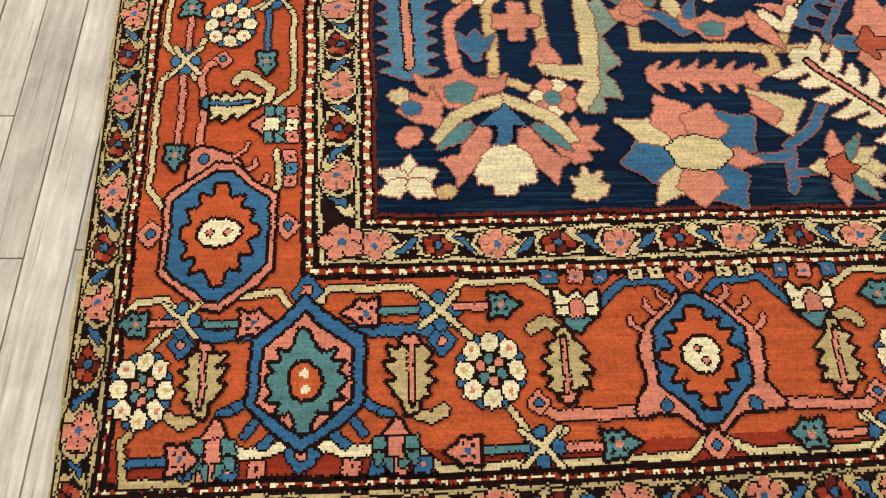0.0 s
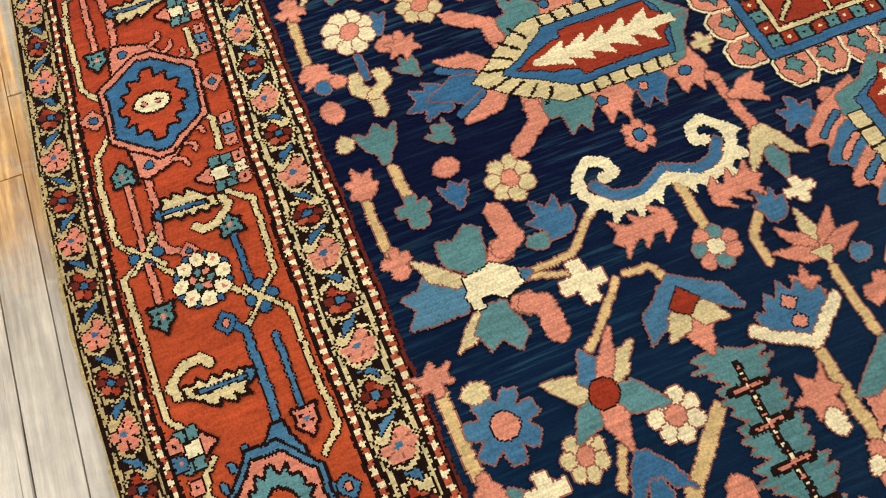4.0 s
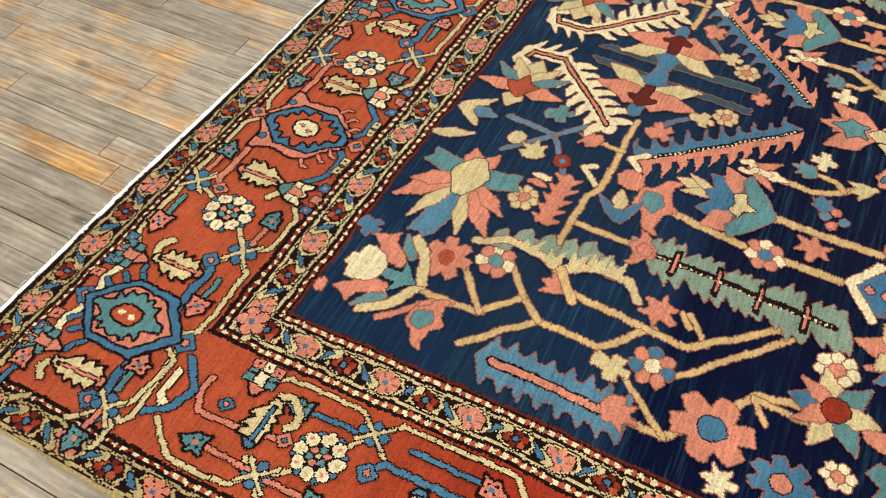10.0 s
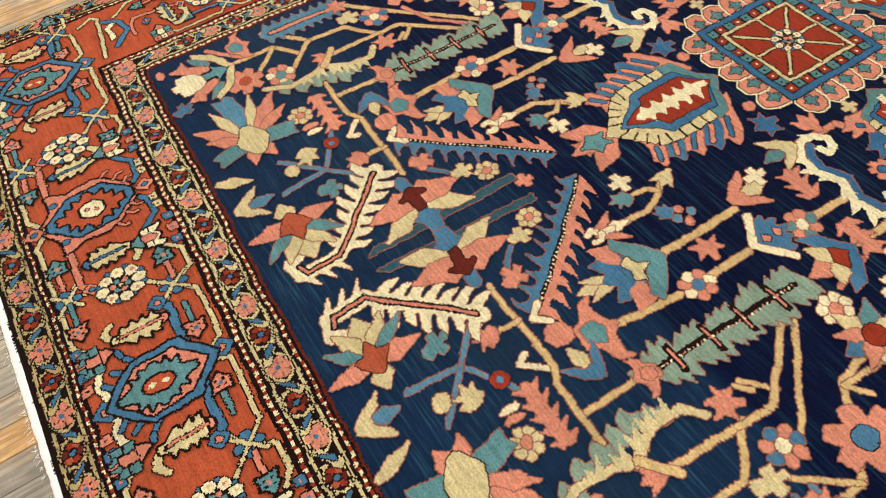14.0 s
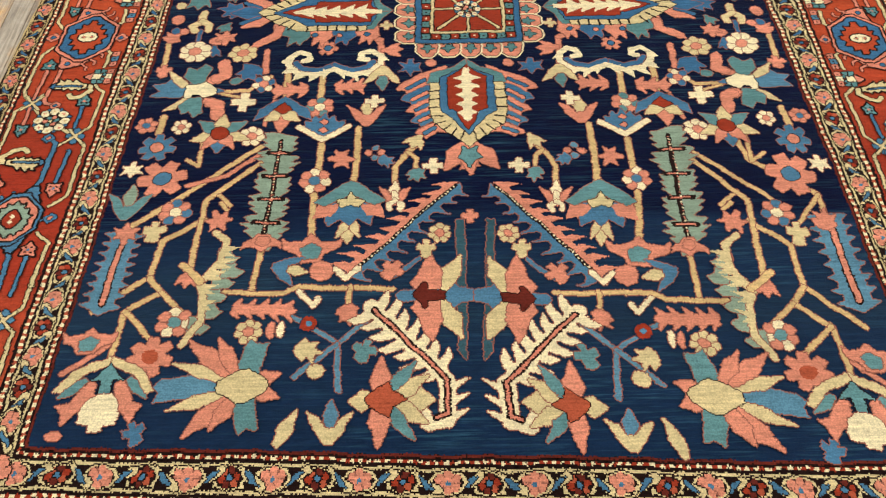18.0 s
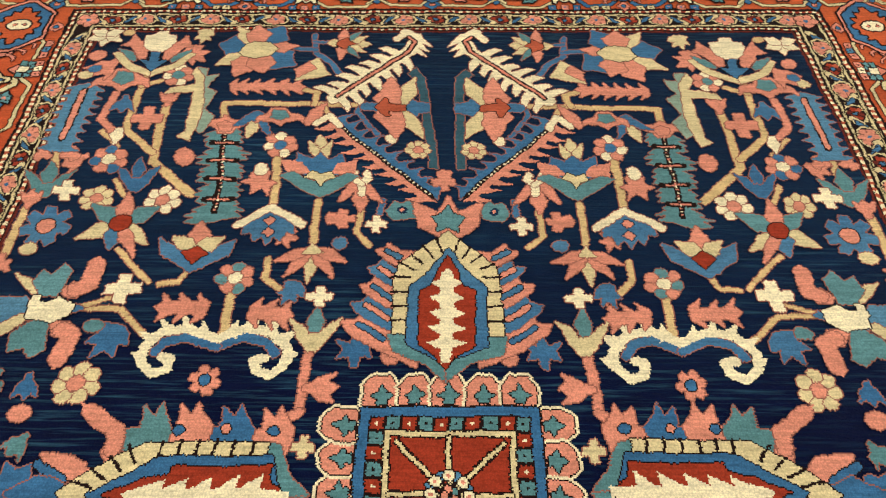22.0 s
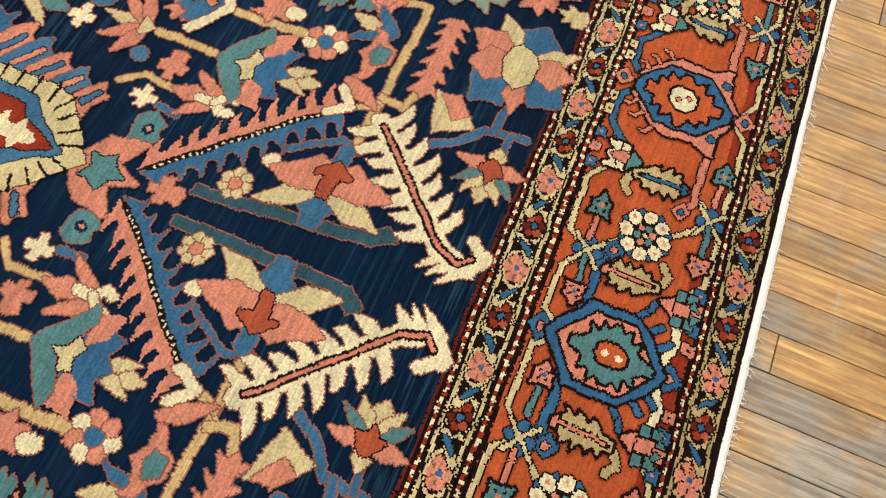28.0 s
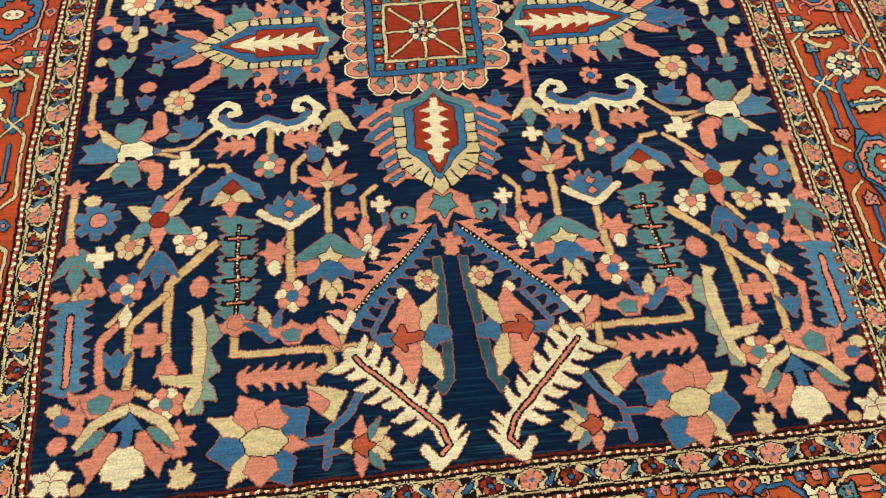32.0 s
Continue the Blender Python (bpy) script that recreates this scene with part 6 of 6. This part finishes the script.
def crossing(side, u, lift):
    k = B(side, u, DC + lift)
    for f in (-1, 1):
        k.dot(0.017 * f, 0, 0.0078, BLUE, BROWN)
        k.dot(0, 0.015 * f, 0.0072, BLUE, BROWN)
    for f in (-1, 1):
        k.line([(-0.022, -0.02 * f), (0.022, 0.02 * f)], 0.0056, CREAM, BROWN)
    k.dot(0, 0, 0.0052, CREAM)
    return motif("lattice_crossing", k, 4, True)


def crown(side, u, lift):
    """Ivory notched cup over a teal point, with three coloured squares above."""
    k = B(side, u, DC + lift)
    k.poly([(-0.022, 0.016), (0.022, 0.016), (0.004, 0.037), (-0.004, 0.037)], TEAL, BROWN, 2)
    k.poly([(-0.029, -0.018), (-0.02, -0.02), (-0.011, -0.008), (-0.004, -0.016), (0.004, -0.016), (0.011, -0.008), (0.02, -0.02), (0.029, -0.018), (0.026, 0.016), (-0.026, 0.016)], IVORY, BROWN, 2)
    k.poly([(-0.009, 0.016), (-0.009, 0.0), (0, -0.009), (0.009, 0.0), (0.009, 0.016)], PINK, BROWN)
    k.line([(-0.026, 0.002), (-0.01, 0.002)], 0.0026, BROWN)
    k.line([(0.01, 0.002), (0.026, 0.002)], 0.0026, BROWN)
    for i, col in ((-1, BLUE), (0, PINK), (1, BLUE)):
        square(k, 0.03 * i, -0.034, 0.0082, 0.0078, col)
        k.dot(0.03 * i, -0.034, 0.0024, (BLUE, PINK)[col == BLUE])
    return motif("ivory_crown", k, 5, True)


def cluster(side, u, lift, f, mid=PINK):
    """Pink point with teal steps beside it and a row of little squares behind; f = 1 points inwards."""
    k = B(side, u, DC + lift)
    k.poly([(-0.018, -0.004 * f), (-0.003, -0.026 * f), (0.003, -0.026 * f), (0.018, -0.004 * f)], PINK, BROWN, 2)
    for g in (-1, 1):
        k.poly([(g * 0.012, -0.004 * f), (g * 0.027, -0.004 * f), (g * 0.025, 0.028 * f), (g * 0.013, 0.022 * f)], TEAL, BROWN)
        k.line([(g * 0.012, 0.011 * f), (g * 0.026, 0.011 * f)], 0.004, BROWN)
        k.poly([(g * 0.004, 0.018 * f), (g * 0.016, 0.022 * f), (g * 0.004, 0.034 * f)], TEAL, BROWN)
    k.poly([(-0.0085, -0.004 * f), (0.0085, -0.004 * f), (0.0085, 0.018 * f), (-0.0085, 0.018 * f)], mid, BROWN)
    return motif("pointed_sprig", k, 5, True)


def small_square(side, u, lift, col, h=0.008):
    k = B(side, u, DC + lift)
    square(k, 0, 0, 0.0085, h, col)
    k.dot(0, 0, 0.0026, (BROWN, PINK)[col == BLUE])
    return motif("small_square", k, 5, True)


def small_flower(side, u, lift, r, col, heart):
    k = B(side, u, DC + lift)
    diamond(k, 0, 0, r, col, heart)
    return motif("small_flower", k, 5, True)


def by_q(side, q, lift, f):
    """What stands beside a Q octagon of a long side, on its side f."""
    bracket(side, [(q + f * 0.032, lift + 0.072), (q + f * 0.064, 0.098), (q + f * 0.21, 0.1)])
    bud_stem(side, q + f * 0.11, lift + 0.066, f * 0.124, TEAL, PINK)
    s_leaf(side, q + f * 0.19, lift - 0.006, 180, -f, CREAM, True, BLUE)
    cluster(side, q + f * 0.155, lift - 0.058, -1, IVORY)
    for i, col in enumerate((PINK, IVORY, PINK)):
        small_square(side, q + f * (0.137 + 0.018 * i), -0.096, col)
    bracket(side, [(q + f * 0.117, lift - 0.074), (q + f * 0.064, lift - 0.077), (q + f * 0.047, lift - 0.062)])
    for i, col in enumerate((PINK, STEEL, PINK)):
        small_square(side, q + f * (0.07 + 0.019 * i), -0.093, col)


def by_p(side, p, lift, f):
    """What stands beside a P octagon of a long side, on its side f."""
    bracket(side, [(p + f * 0.041, lift - 0.068), (p + f * 0.068, -0.097), (p + f * 0.186, -0.097)])
    bud_stem(side, p + f * 0.09, lift - 0.064, f * 0.12, PINK, BLUE)
    s_leaf(side, p + f * 0.172, lift + 0.024, 0, f, CREAM, True, BLUE)
    cluster(side, p + f * 0.108, lift + 0.072, 1, IVORY)
    small_square(side, p + f * 0.063, lift + 0.089, PINK)
    for i, col in enumerate((BLUE, PINK)):
        small_square(side, p + f * (0.096 + 0.022 * i), 0.1, col)


def about_rosette(side, r, f, q_end, p_end):
    """The rosette of a long side with its two lattice crossings; f points from the Q to the P octagon."""
    border_rosette(side, r, 0.003)
    xo, xi = r - f * 0.062, r + f * 0.052
    bracket(side, [(q_end, 0.1), (xo - f * 0.028, 0.096), (xo, 0.066), (r - f * 0.026, 0.042)])
    bracket(side, [(xo - f * 0.03, 0.05), (xo, 0.066), (xo + f * 0.024, 0.099), (p_end - f * 0.03, 0.097), (p_end - f * 0.008, 0.08)])
    crossing(side, xo, 0.066)
    bud_stem(side, r + f * 0.03, 0.066, -f * 0.075, TEAL, PINK)
    bracket(side, [(q_end + f * 0.0, -0.068), (q_end + f * 0.025, -0.095), (xi - f * 0.032, -0.095), (xi, -0.066), (xi + f * 0.03, -0.036)])
    bracket(side, [(r + f * 0.022, -0.02), (xi, -0.066), (xi + f * 0.03, -0.095), (p_end, -0.097)])
    crossing(side, xi, -0.066)
    bud_stem(side, r - f * 0.065, -0.056, f * 0.09, TEAL, BLUE)


def long_span(side, q, r, p, ql, pl):
    """From a Q octagon at q over a rosette at r to a P octagon at p, along a long side."""
    f = 1 if p > q else -1
    about_rosette(side, r, f, q + f * 0.186, p - f * 0.12)
    by_q(side, q, ql, f)
    by_p(side, p, pl, -f)


def end_span(side, p, r, q, pl, ql):
    """From a P octagon over a rosette to a Q octagon along an end."""
    f = 1 if q > p else -1
    col = OLIVE if side == "south" else CREAM
    border_rosette(side, r, 0.003)
    x = r - f * 0.058
    bracket(side, [(p + f * 0.008, -0.07), (p + f * 0.026, -0.097), (x - f * 0.034, -0.097), (x, -0.066), (r - f * 0.02, -0.034)])
    bracket(side, [(x - f * 0.034, -0.042), (x, -0.068), (x + f * 0.026, -0.101), (q - f * 0.198, -0.103), (q - f * 0.168, -0.082)])
    crossing(side, x, -0.068)
    bud_stem(side, p + f * 0.064, -0.068, f * 0.06, PINK, TEAL)
    bud_stem(side, r + f * 0.018, -0.071, -f * 0.058, TEAL, PINK)
    s_leaf(side, p + f * 0.118, pl - 0.004, 0, f, col)
    s_leaf(side, q - f * (0.158 if side == "south" else 0.134), ql + 0.002, 180, f, col, False, (PINK, BLUE)[r > 0])
    crown(side, q - f * 0.141, -0.071)
    # outer lane
    x = q - f * 0.194
    bracket(side, [(r + f * 0.016, 0.04), (x, 0.086), (x + f * 0.018, 0.104), (q - f * 0.036, 0.104), (q - f * 0.006, 0.084)])
    bracket(side, [(x + f * 0.028, 0.07), (x, 0.088), (x - f * 0.02, 0.105), (p + f * 0.15, 0.105), (p + f * 0.13, 0.09)])
    crossing(side, x, 0.088)
    bud_stem(side, q - f * 0.108, 0.088, -f * 0.056, TEAL, PINK)
    bud_stem(side, p + f * 0.178, 0.088, f * 0.066, PINK, TEAL)
    cluster(side, p + f * 0.102, pl + 0.066, 1)


for side, qs, rs, ps, ql, pl in (("west", (-1.091, 0.151), (-0.769, -0.155, 0.482), (-0.475, 0.763), 0.0, 0.0), ("east", (-1.09, 0.096), (-0.77, -0.204, 0.406), (-0.496, 0.715), 0.0, 0.0)):
    for q in qs:
        octagon_q(side, q, ql, (1,) if q < -1 else (-1, 1))
    for p in ps:
        octagon_p(side, p, pl, SAGE if p > 0 else TEAL)
    long_span(side, qs[0], rs[0], ps[0], ql, pl)
    long_span(side, qs[1], rs[1], ps[0], ql, pl)
    long_span(side, qs[1], rs[2], ps[1], ql, pl)
    # from the last P octagon to the corner
    r = ps[1] + 0.322
    about_rosette(side, r, -1, r + 0.13, ps[1] + 0.12)
    by_p(side, ps[1], pl, 1)
    bracket(side, [(r + 0.232, 0.056), (r + 0.187, 0.098), (r + 0.12, 0.1)])
    bud_stem(side, r + 0.165, 0.064, -0.09, TEAL, PINK)
    s_leaf(side, r + 0.1, -0.01, 180, 1, CREAM, True, BLUE)
    cluster(side, r + 0.142, -0.066, -1, IVORY)
    for i, col in enumerate((PINK, IVORY, PINK)):
        small_square(side, r + 0.124 + 0.018 * i, -0.096, col)
    bracket(side, [(r + 0.205, -0.045), (r + 0.205, -0.01), (r + 0.19, 0.02), (r + 0.072, 0.008)], 0.0088, PINK)
    small_flower(side, r + 0.058, 0.004, 0.014, PINK, BLUE)
    small_flower(side, r + 0.162, -0.012, 0.013, BLUE, PINK)
    bracket(side, [(r + 0.256, 0.056), (r + 0.226, 0.03), (r + 0.216, -0.012), (r + 0.252, -0.058)], 0.0115, BLUE)
    k = B(side, r + 0.24, DC)
    k.poly([(-0.006, 0.028), (0.01, 0.012), (0.006, -0.03), (0.018, -0.034), (0.018, 0.022), (0.004, 0.036)], IVORY, BROWN)
    motif("ivory_wedge", k, 5, True)
    bracket(side, [(r + 0.305, 0.07), (r + 0.274, 0.09), (r + 0.262, 0.074), (r + 0.276, -0.03), (r + 0.282, -0.086)])

for side, ps, rs, qs, pl, ql in (("south", (-0.877, 0.04, 0.93), (-0.668, -0.175, 0.232, 0.69), (-0.42, 0.484), 0.009, -0.004), ("north", (-0.92, 0.017, 0.92), (-0.675, -0.228, 0.25, 0.665), (-0.442, 0.463), 0.01, 0.002)):
    for q in qs:
        octagon_q(side, q, ql)
    for p in ps:
        octagon_p(side, p, pl)
    end_span(side, ps[0], rs[0], qs[0], pl, ql)
    end_span(side, ps[1], rs[1], qs[0], pl, ql)
    end_span(side, ps[1], rs[2], qs[1], pl, ql)
    end_span(side, ps[2], rs[3], qs[1], pl, ql)
    # beyond the corner octagons
    for f, p in ((-1, ps[0]), (1, ps[2])):
        s_leaf(side, p + f * 0.12, pl - 0.002, 0, f, OLIVE if side == "south" else CREAM)
        cluster(side, p + f * 0.1, pl + 0.066, 1)
        bud_stem(side, p + f * 0.066, -0.06, f * 0.055, PINK, TEAL)
        x = p + f * 0.15
        bracket(side, [(p + f * 0.017, -0.073), (p + f * 0.036, -0.097), (p + f * 0.13, -0.09), (x + f * 0.008, -0.063), (p + f * 0.193, -0.028)])
        bracket(side, [(p + f * 0.116, -0.039), (x, -0.063), (p + f * 0.174, -0.09), (p + f * 0.21, -0.089), (p + f * 0.224, -0.075)])
        crossing(side, x + f * 0.004, -0.063)
        bud_stem(side, p + f * 0.212, -0.06, -f * 0.05, TEAL, PINK)
        bracket(side, [(p + f * 0.12, 0.104), (p + f * 0.13, 0.112), (p + f * 0.205, 0.112), (p + f * 0.214, 0.07), (p + f * 0.19, 0.04)], 0.0082, OLIVE)
        bud_stem(side, p + f * 0.142, 0.09, f * 0.06, PINK, BLUE)
        if side == "south":
            border_rosette(side, p + f * 0.196, 0.016)


# ---- guard borders ----
def guard_flower(side, u, d, dark, outer=False):
    k = B(side, u, d)
    if dark:
        k.ring(0, 0, 0.03, 0.0185, 8, OLIVE if outer else CREAM, BROWN)
        k.ring(0, 0, 0.0255, 0.0172, 8, BROWN)
        for f in (-1, 1):
            k.dot(0.024 * f, 0.011, 0.003, OLIVE if outer else CREAM)
            k.dot(0.022 * f, -0.012, 0.0034, OLIVE if outer else CREAM)
        for i in range(6):
            a = math.pi / 3 * i + 0.3
            k.dot(0.0138 * math.cos(a), 0.0105 * math.sin(a), 0.0056, (DKRED, MAROON, ORANGE)[i % 3])
        k.dot(0, 0, 0.0045, BLUE, BROWN)
        return motif("guard_flower", k, 3, True, None, "dark red guard flower")
    k.ring(0, 0, 0.033, 0.0195, 8, OLIVE if outer else CREAM, BROWN)
    k.ring(0, 0, 0.0275, 0.0175, 8, BROWN)
    for i in range(6):
        a = math.pi / 3 * i + 0.5
        k.dot(0.0155 * math.cos(a), 0.0105 * math.sin(a), 0.0078, PINK if outer else SALMON)
    k.dot(0, 0, 0.0108, PINK if outer else SALMON)
    for i in range(6):
        a = math.pi / 3 * i + 1.02
        k.line([(0.01 * math.cos(a), 0.008 * math.sin(a)), (0.021 * math.cos(a), 0.016 * math.sin(a))], 0.0022, BROWN if outer else RIM)
    k.dot(0, 0.001, 0.0042, BLUE)
    return motif("guard_flower", k, 3, True, None, "salmon guard flower")


def guard_leaf(side, u, d, f):
    k = B(side, u, d)
    k.line([(-0.02, -0.0115 * f), (0.02, 0.0115 * f)], 0.0135, OLIVE if d > 0.2 else CREAM, BROWN)
    k.poly([(-0.016, -0.0105 * f), (-0.003, -0.0085 * f), (0.016, 0.0105 * f), (0.003, 0.0085 * f)], BLUE, BROWN)
    return motif("guard_leaf", k, 3, True)


for d, lanes in ((0.043, (("west", -1.013, 0.1385, -1.05, 1.28), ("east", -1.005, 0.1385, -1.05, 1.28), ("south", -0.802, 0.151, -0.83, 0.85), ("north", -0.81, 0.147, -0.83, 0.85))),
                 (0.3415, (("west", -1.32, 0.143, -1.38, 1.58), ("east", -1.31, 0.143, -1.38, 1.58), ("south", -1.115, 0.148, -1.13, 1.15), ("north", -1.115, 0.146, -1.13, 1.15)))):
    for side, start, pitch, lo, hi in lanes:
        n, u = 0, start
        guard_leaf(side, u - pitch / 4, d, 1)
        if d > 0.2:
            guard_flower(side, u - pitch / 2, d, True, True)
        while u < hi:
            guard_flower(side, u, d, n % 2 == 1, d > 0.2)
            if u + pitch / 4 < hi:
                guard_leaf(side, u + pitch / 4, d, 1 if n % 2 else -1)
            u += pitch / 2
            n += 1


for sx, sy in ((-1, -1), (1, -1), (-1, 1), (1, 1)):
    for d, outer in ((0.043, False), (0.3415, True)):
        if outer and sy < 0:
            continue
        k = Knots(at(sx * (HX + d - 0.004), YA - d + 0.004 if sy < 0 else YB + d - 0.004, 0, 1.15))
        for i in range(5):
            a = 2 * math.pi / 5 * i + 0.5
            k.dot(0.0135 * math.cos(a), 0.0125 * math.sin(a), 0.0088, PINK if outer else SALMON, BROWN)
        k.dot(0, 0, 0.0108, PINK if outer else SALMON)
        k.dot(0, 0, 0.0045, BLUE)
        motif("guard_flower", k, 4, True, None, "salmon guard flower")


# ---- edges: cotton fringe on the ends, overcast selvedge on the sides ----
def cotton():
    m, nt, bsdf = blank("cotton_fringe")
    geo = nt.nodes.new("ShaderNodeNewGeometry").outputs["Position"]
    v = math_node(nt, "MULTIPLY_ADD", noise_tex(nt, scaled(nt, geo, (420, 60, 60)), 1.0, 3), 0.4, 0.78)
    link(nt, mix_rgb(nt, "MULTIPLY", 1.0, lin(246, 246, 243), v), bsdf.inputs["Base Color"])
    bsdf.inputs["Roughness"].default_value = 0.95
    return m


COTTON = cotton()


def fringe(y, out):
    """A dense rolled cotton edge, uneven along its outside."""
    bm = bmesh.new()
    n, prev = 700, None
    for i in range(n + 1):
        x = -HX - OUTX + 2 * (HX + OUTX) * i / n
        px, py = warp(x, y)
        ln = (0.0165 if out > 0 else 0.0145) + 0.0022 * noise.noise((x * 40, out, 0)) + 0.0016 * noise.noise((x * 160, out, 3)) + 0.002 * math.sin(x * 7)
        up = 0.0006 * noise.noise((x * 260, 5, out))
        row = [bm.verts.new((px, py + out * ln * t, max(FLOOR_Z + 0.0004, h + up))) for t, h in ((-0.3, -0.0035), (0.1, -0.0006), (0.55, -0.0012), (0.88, -0.0055), (1.0, FLOOR_Z + 0.0004))]
        if prev:
            for j in range(4):
                bm.faces.new((prev[j], row[j], row[j + 1], prev[j + 1]) if out > 0 else (row[j], prev[j], prev[j + 1], row[j + 1]))
        prev = row
    return part("fringe", bm, COTTON, rug, "short white cotton fringe")


fringe(YA - OUT, -1)
fringe(YB + OUT, 1)


def loose_threads(y, out, seed):
    """Warp ends that stray from the fringe over the boards."""
    r = random.Random(seed)
    bm = bmesh.new()
    for i in range(420):
        px, py = warp(r.uniform(-HX - OUTX, HX + OUTX), y)
        ln, lean, curl = r.choice((0.003, 0.004, 0.006, 0.011)) * r.uniform(0.7, 1.3), r.uniform(-0.6, 0.6), r.uniform(-0.5, 0.5)
        start, w, prev = 0.014 if out < 0 else 0.019, 0.0007, None
        for j in range(4):
            s = j / 3
            cx, cy = px + ln * s * (lean + curl * s), py + out * (start + ln * s)
            z = FLOOR_Z + 0.0012 + 0.003 * (1 - s)
            row = [bm.verts.new((cx - w * (1 - 0.5 * s), cy, z)), bm.verts.new((cx, cy, z + 0.0006)), bm.verts.new((cx + w * (1 - 0.5 * s), cy, z))]
            if prev:
                for q in (0, 1):
                    bm.faces.new((prev[q], prev[q + 1], row[q + 1], row[q]))
            prev = row
    return tagged(part("loose_threads", bm, COTTON, rug, "stray white cotton threads"), kind="stuff")


loose_threads(YA - OUT, -1, 3)
loose_threads(YB + OUT, 1, 4)


def selvedge(x, out):
    bm = bmesh.new()
    prev = None
    n = 420
    for i in range(n + 1):
        y = YA - OUT + (YB - YA + 2 * OUT) * i / n
        px, py = warp(x, y)
        px += 0.0015 * math.sin(i * 0.13) + 0.001 * math.sin(i * 0.71)
        py = min(max(py, YA - OUT - 0.02), YB + OUT + 0.08)
        r = 0.0045 + 0.0006 * (i % 2)
        ring = [bm.verts.new((px + r * math.cos(a), py, -0.0055 + r * math.sin(a))) for a in [math.pi / 3 * j for j in range(6)]]
        if prev:
            for j in range(6):
                bm.faces.new((prev[j], prev[(j + 1) % 6], ring[(j + 1) % 6], ring[j]))
        prev = ring
    return part("selvedge", bm, WOOL[OLIVE], rug, "overcast wool selvedge")


selvedge(-HX - OUTX - 0.001, -1)
selvedge(HX + OUTX + 0.001, 1)

# ---- strip floor: boards 61 mm wide along y ----
def board_mesh(w, ln):
    bm = bmesh.new()
    b = 0.0006
    zs, zt = FLOOR_Z - 0.0045, FLOOR_Z
    lo = [bm.verts.new((x, y, zs)) for x, y in ((-w / 2, 0), (w / 2, 0), (w / 2, ln), (-w / 2, ln))]
    hi = [bm.verts.new((x, y, zt)) for x, y in ((-w / 2 + b, b), (w / 2 - b, b), (w / 2 - b, ln - b), (-w / 2 + b, ln - b))]
    bm.faces.new(hi)
    for i in range(4):
        j = (i + 1) % 4
        bm.faces.new((lo[i], lo[j], hi[j], hi[i]))
    me = bpy.data.meshes.new("plank")
    bm.to_mesh(me)
    bm.free()
    me.materials.append(WOOD)
    return me


PITCH = 0.061
rng = random.Random(11)
lengths = [0.4, 0.55, 0.7, 0.85, 1.05, 1.3]
meshes = [board_mesh(PITCH - 0.0011, ln - 0.0012) for ln in lengths]
rest_v, rest_f = [], []
singles = 0
x = X0 + 0.041 + PITCH / 2
while x < X1 - PITCH / 2:
    y = Y0 + rng.uniform(0, 0.6) - 0.5
    while y < Y1:
        i = rng.randrange(6)
        ln = lengths[i]
        mid = y + ln / 2
        hidden = abs(x) < 1.08 and -1.35 < y and y + ln < 1.6
        west = -1.9 < x < -1.1 and -1.9 < mid < 2.3
        north = -1.1 <= x < 1.2 and 1.4 < mid < 2.9
        south = -0.4 < x < 1.3 and -2.0 < mid < -1.35
        if not hidden and (west or north or south) and singles < 300:
            ob = part("plank", meshes[i], None, floor)
            ob.location = (x + rng.uniform(-0.0004, 0.0004), y, rng.uniform(-0.0006, 0.0))
            singles += 1
        elif not hidden and y + ln > Y0 + 0.01:
            n = len(rest_v)
            for v in meshes[i].vertices:
                rest_v.append((v.co.x + x, min(max(v.co.y + y, Y0), Y1), v.co.z + rng.uniform(-0.0003, 0)))
            for p in meshes[i].polygons:
                rest_f.append([n + q for q in p.vertices])
        y += ln
    x += PITCH
far = bpy.data.meshes.new("planks_beyond")
far.from_pydata(rest_v, [], rest_f)
far.materials.append(WOOD)
tagged(part("planks_beyond", far, None, floor), kind="stuff")

# ---- ceiling lights ----
def ceiling_light(x, y):
    base = tagged(new("ceiling_light"), "flat white rectangular ceiling light fitting", "light", "ceiling lights")
    base.location = (x, y, ZC)
    m, nt, bsdf = blank("fitting_enamel")
    bsdf.inputs["Base Color"].default_value = (0.8, 0.8, 0.78, 1)
    bsdf.inputs["Roughness"].default_value = 0.4
    bm = bmesh.new()
    for a, b, c, d in ((-0.66, 0.66, -0.34, -0.29), (-0.66, 0.66, 0.29, 0.34), (-0.66, -0.61, -0.29, 0.29), (0.61, 0.66, -0.29, 0.29)):
        box(bm, a, b, c, d, -0.07, 0)
    part("frame", bm, m, base)
    return base


for lx, ly in LAMPS:
    ceiling_light(lx, ly)
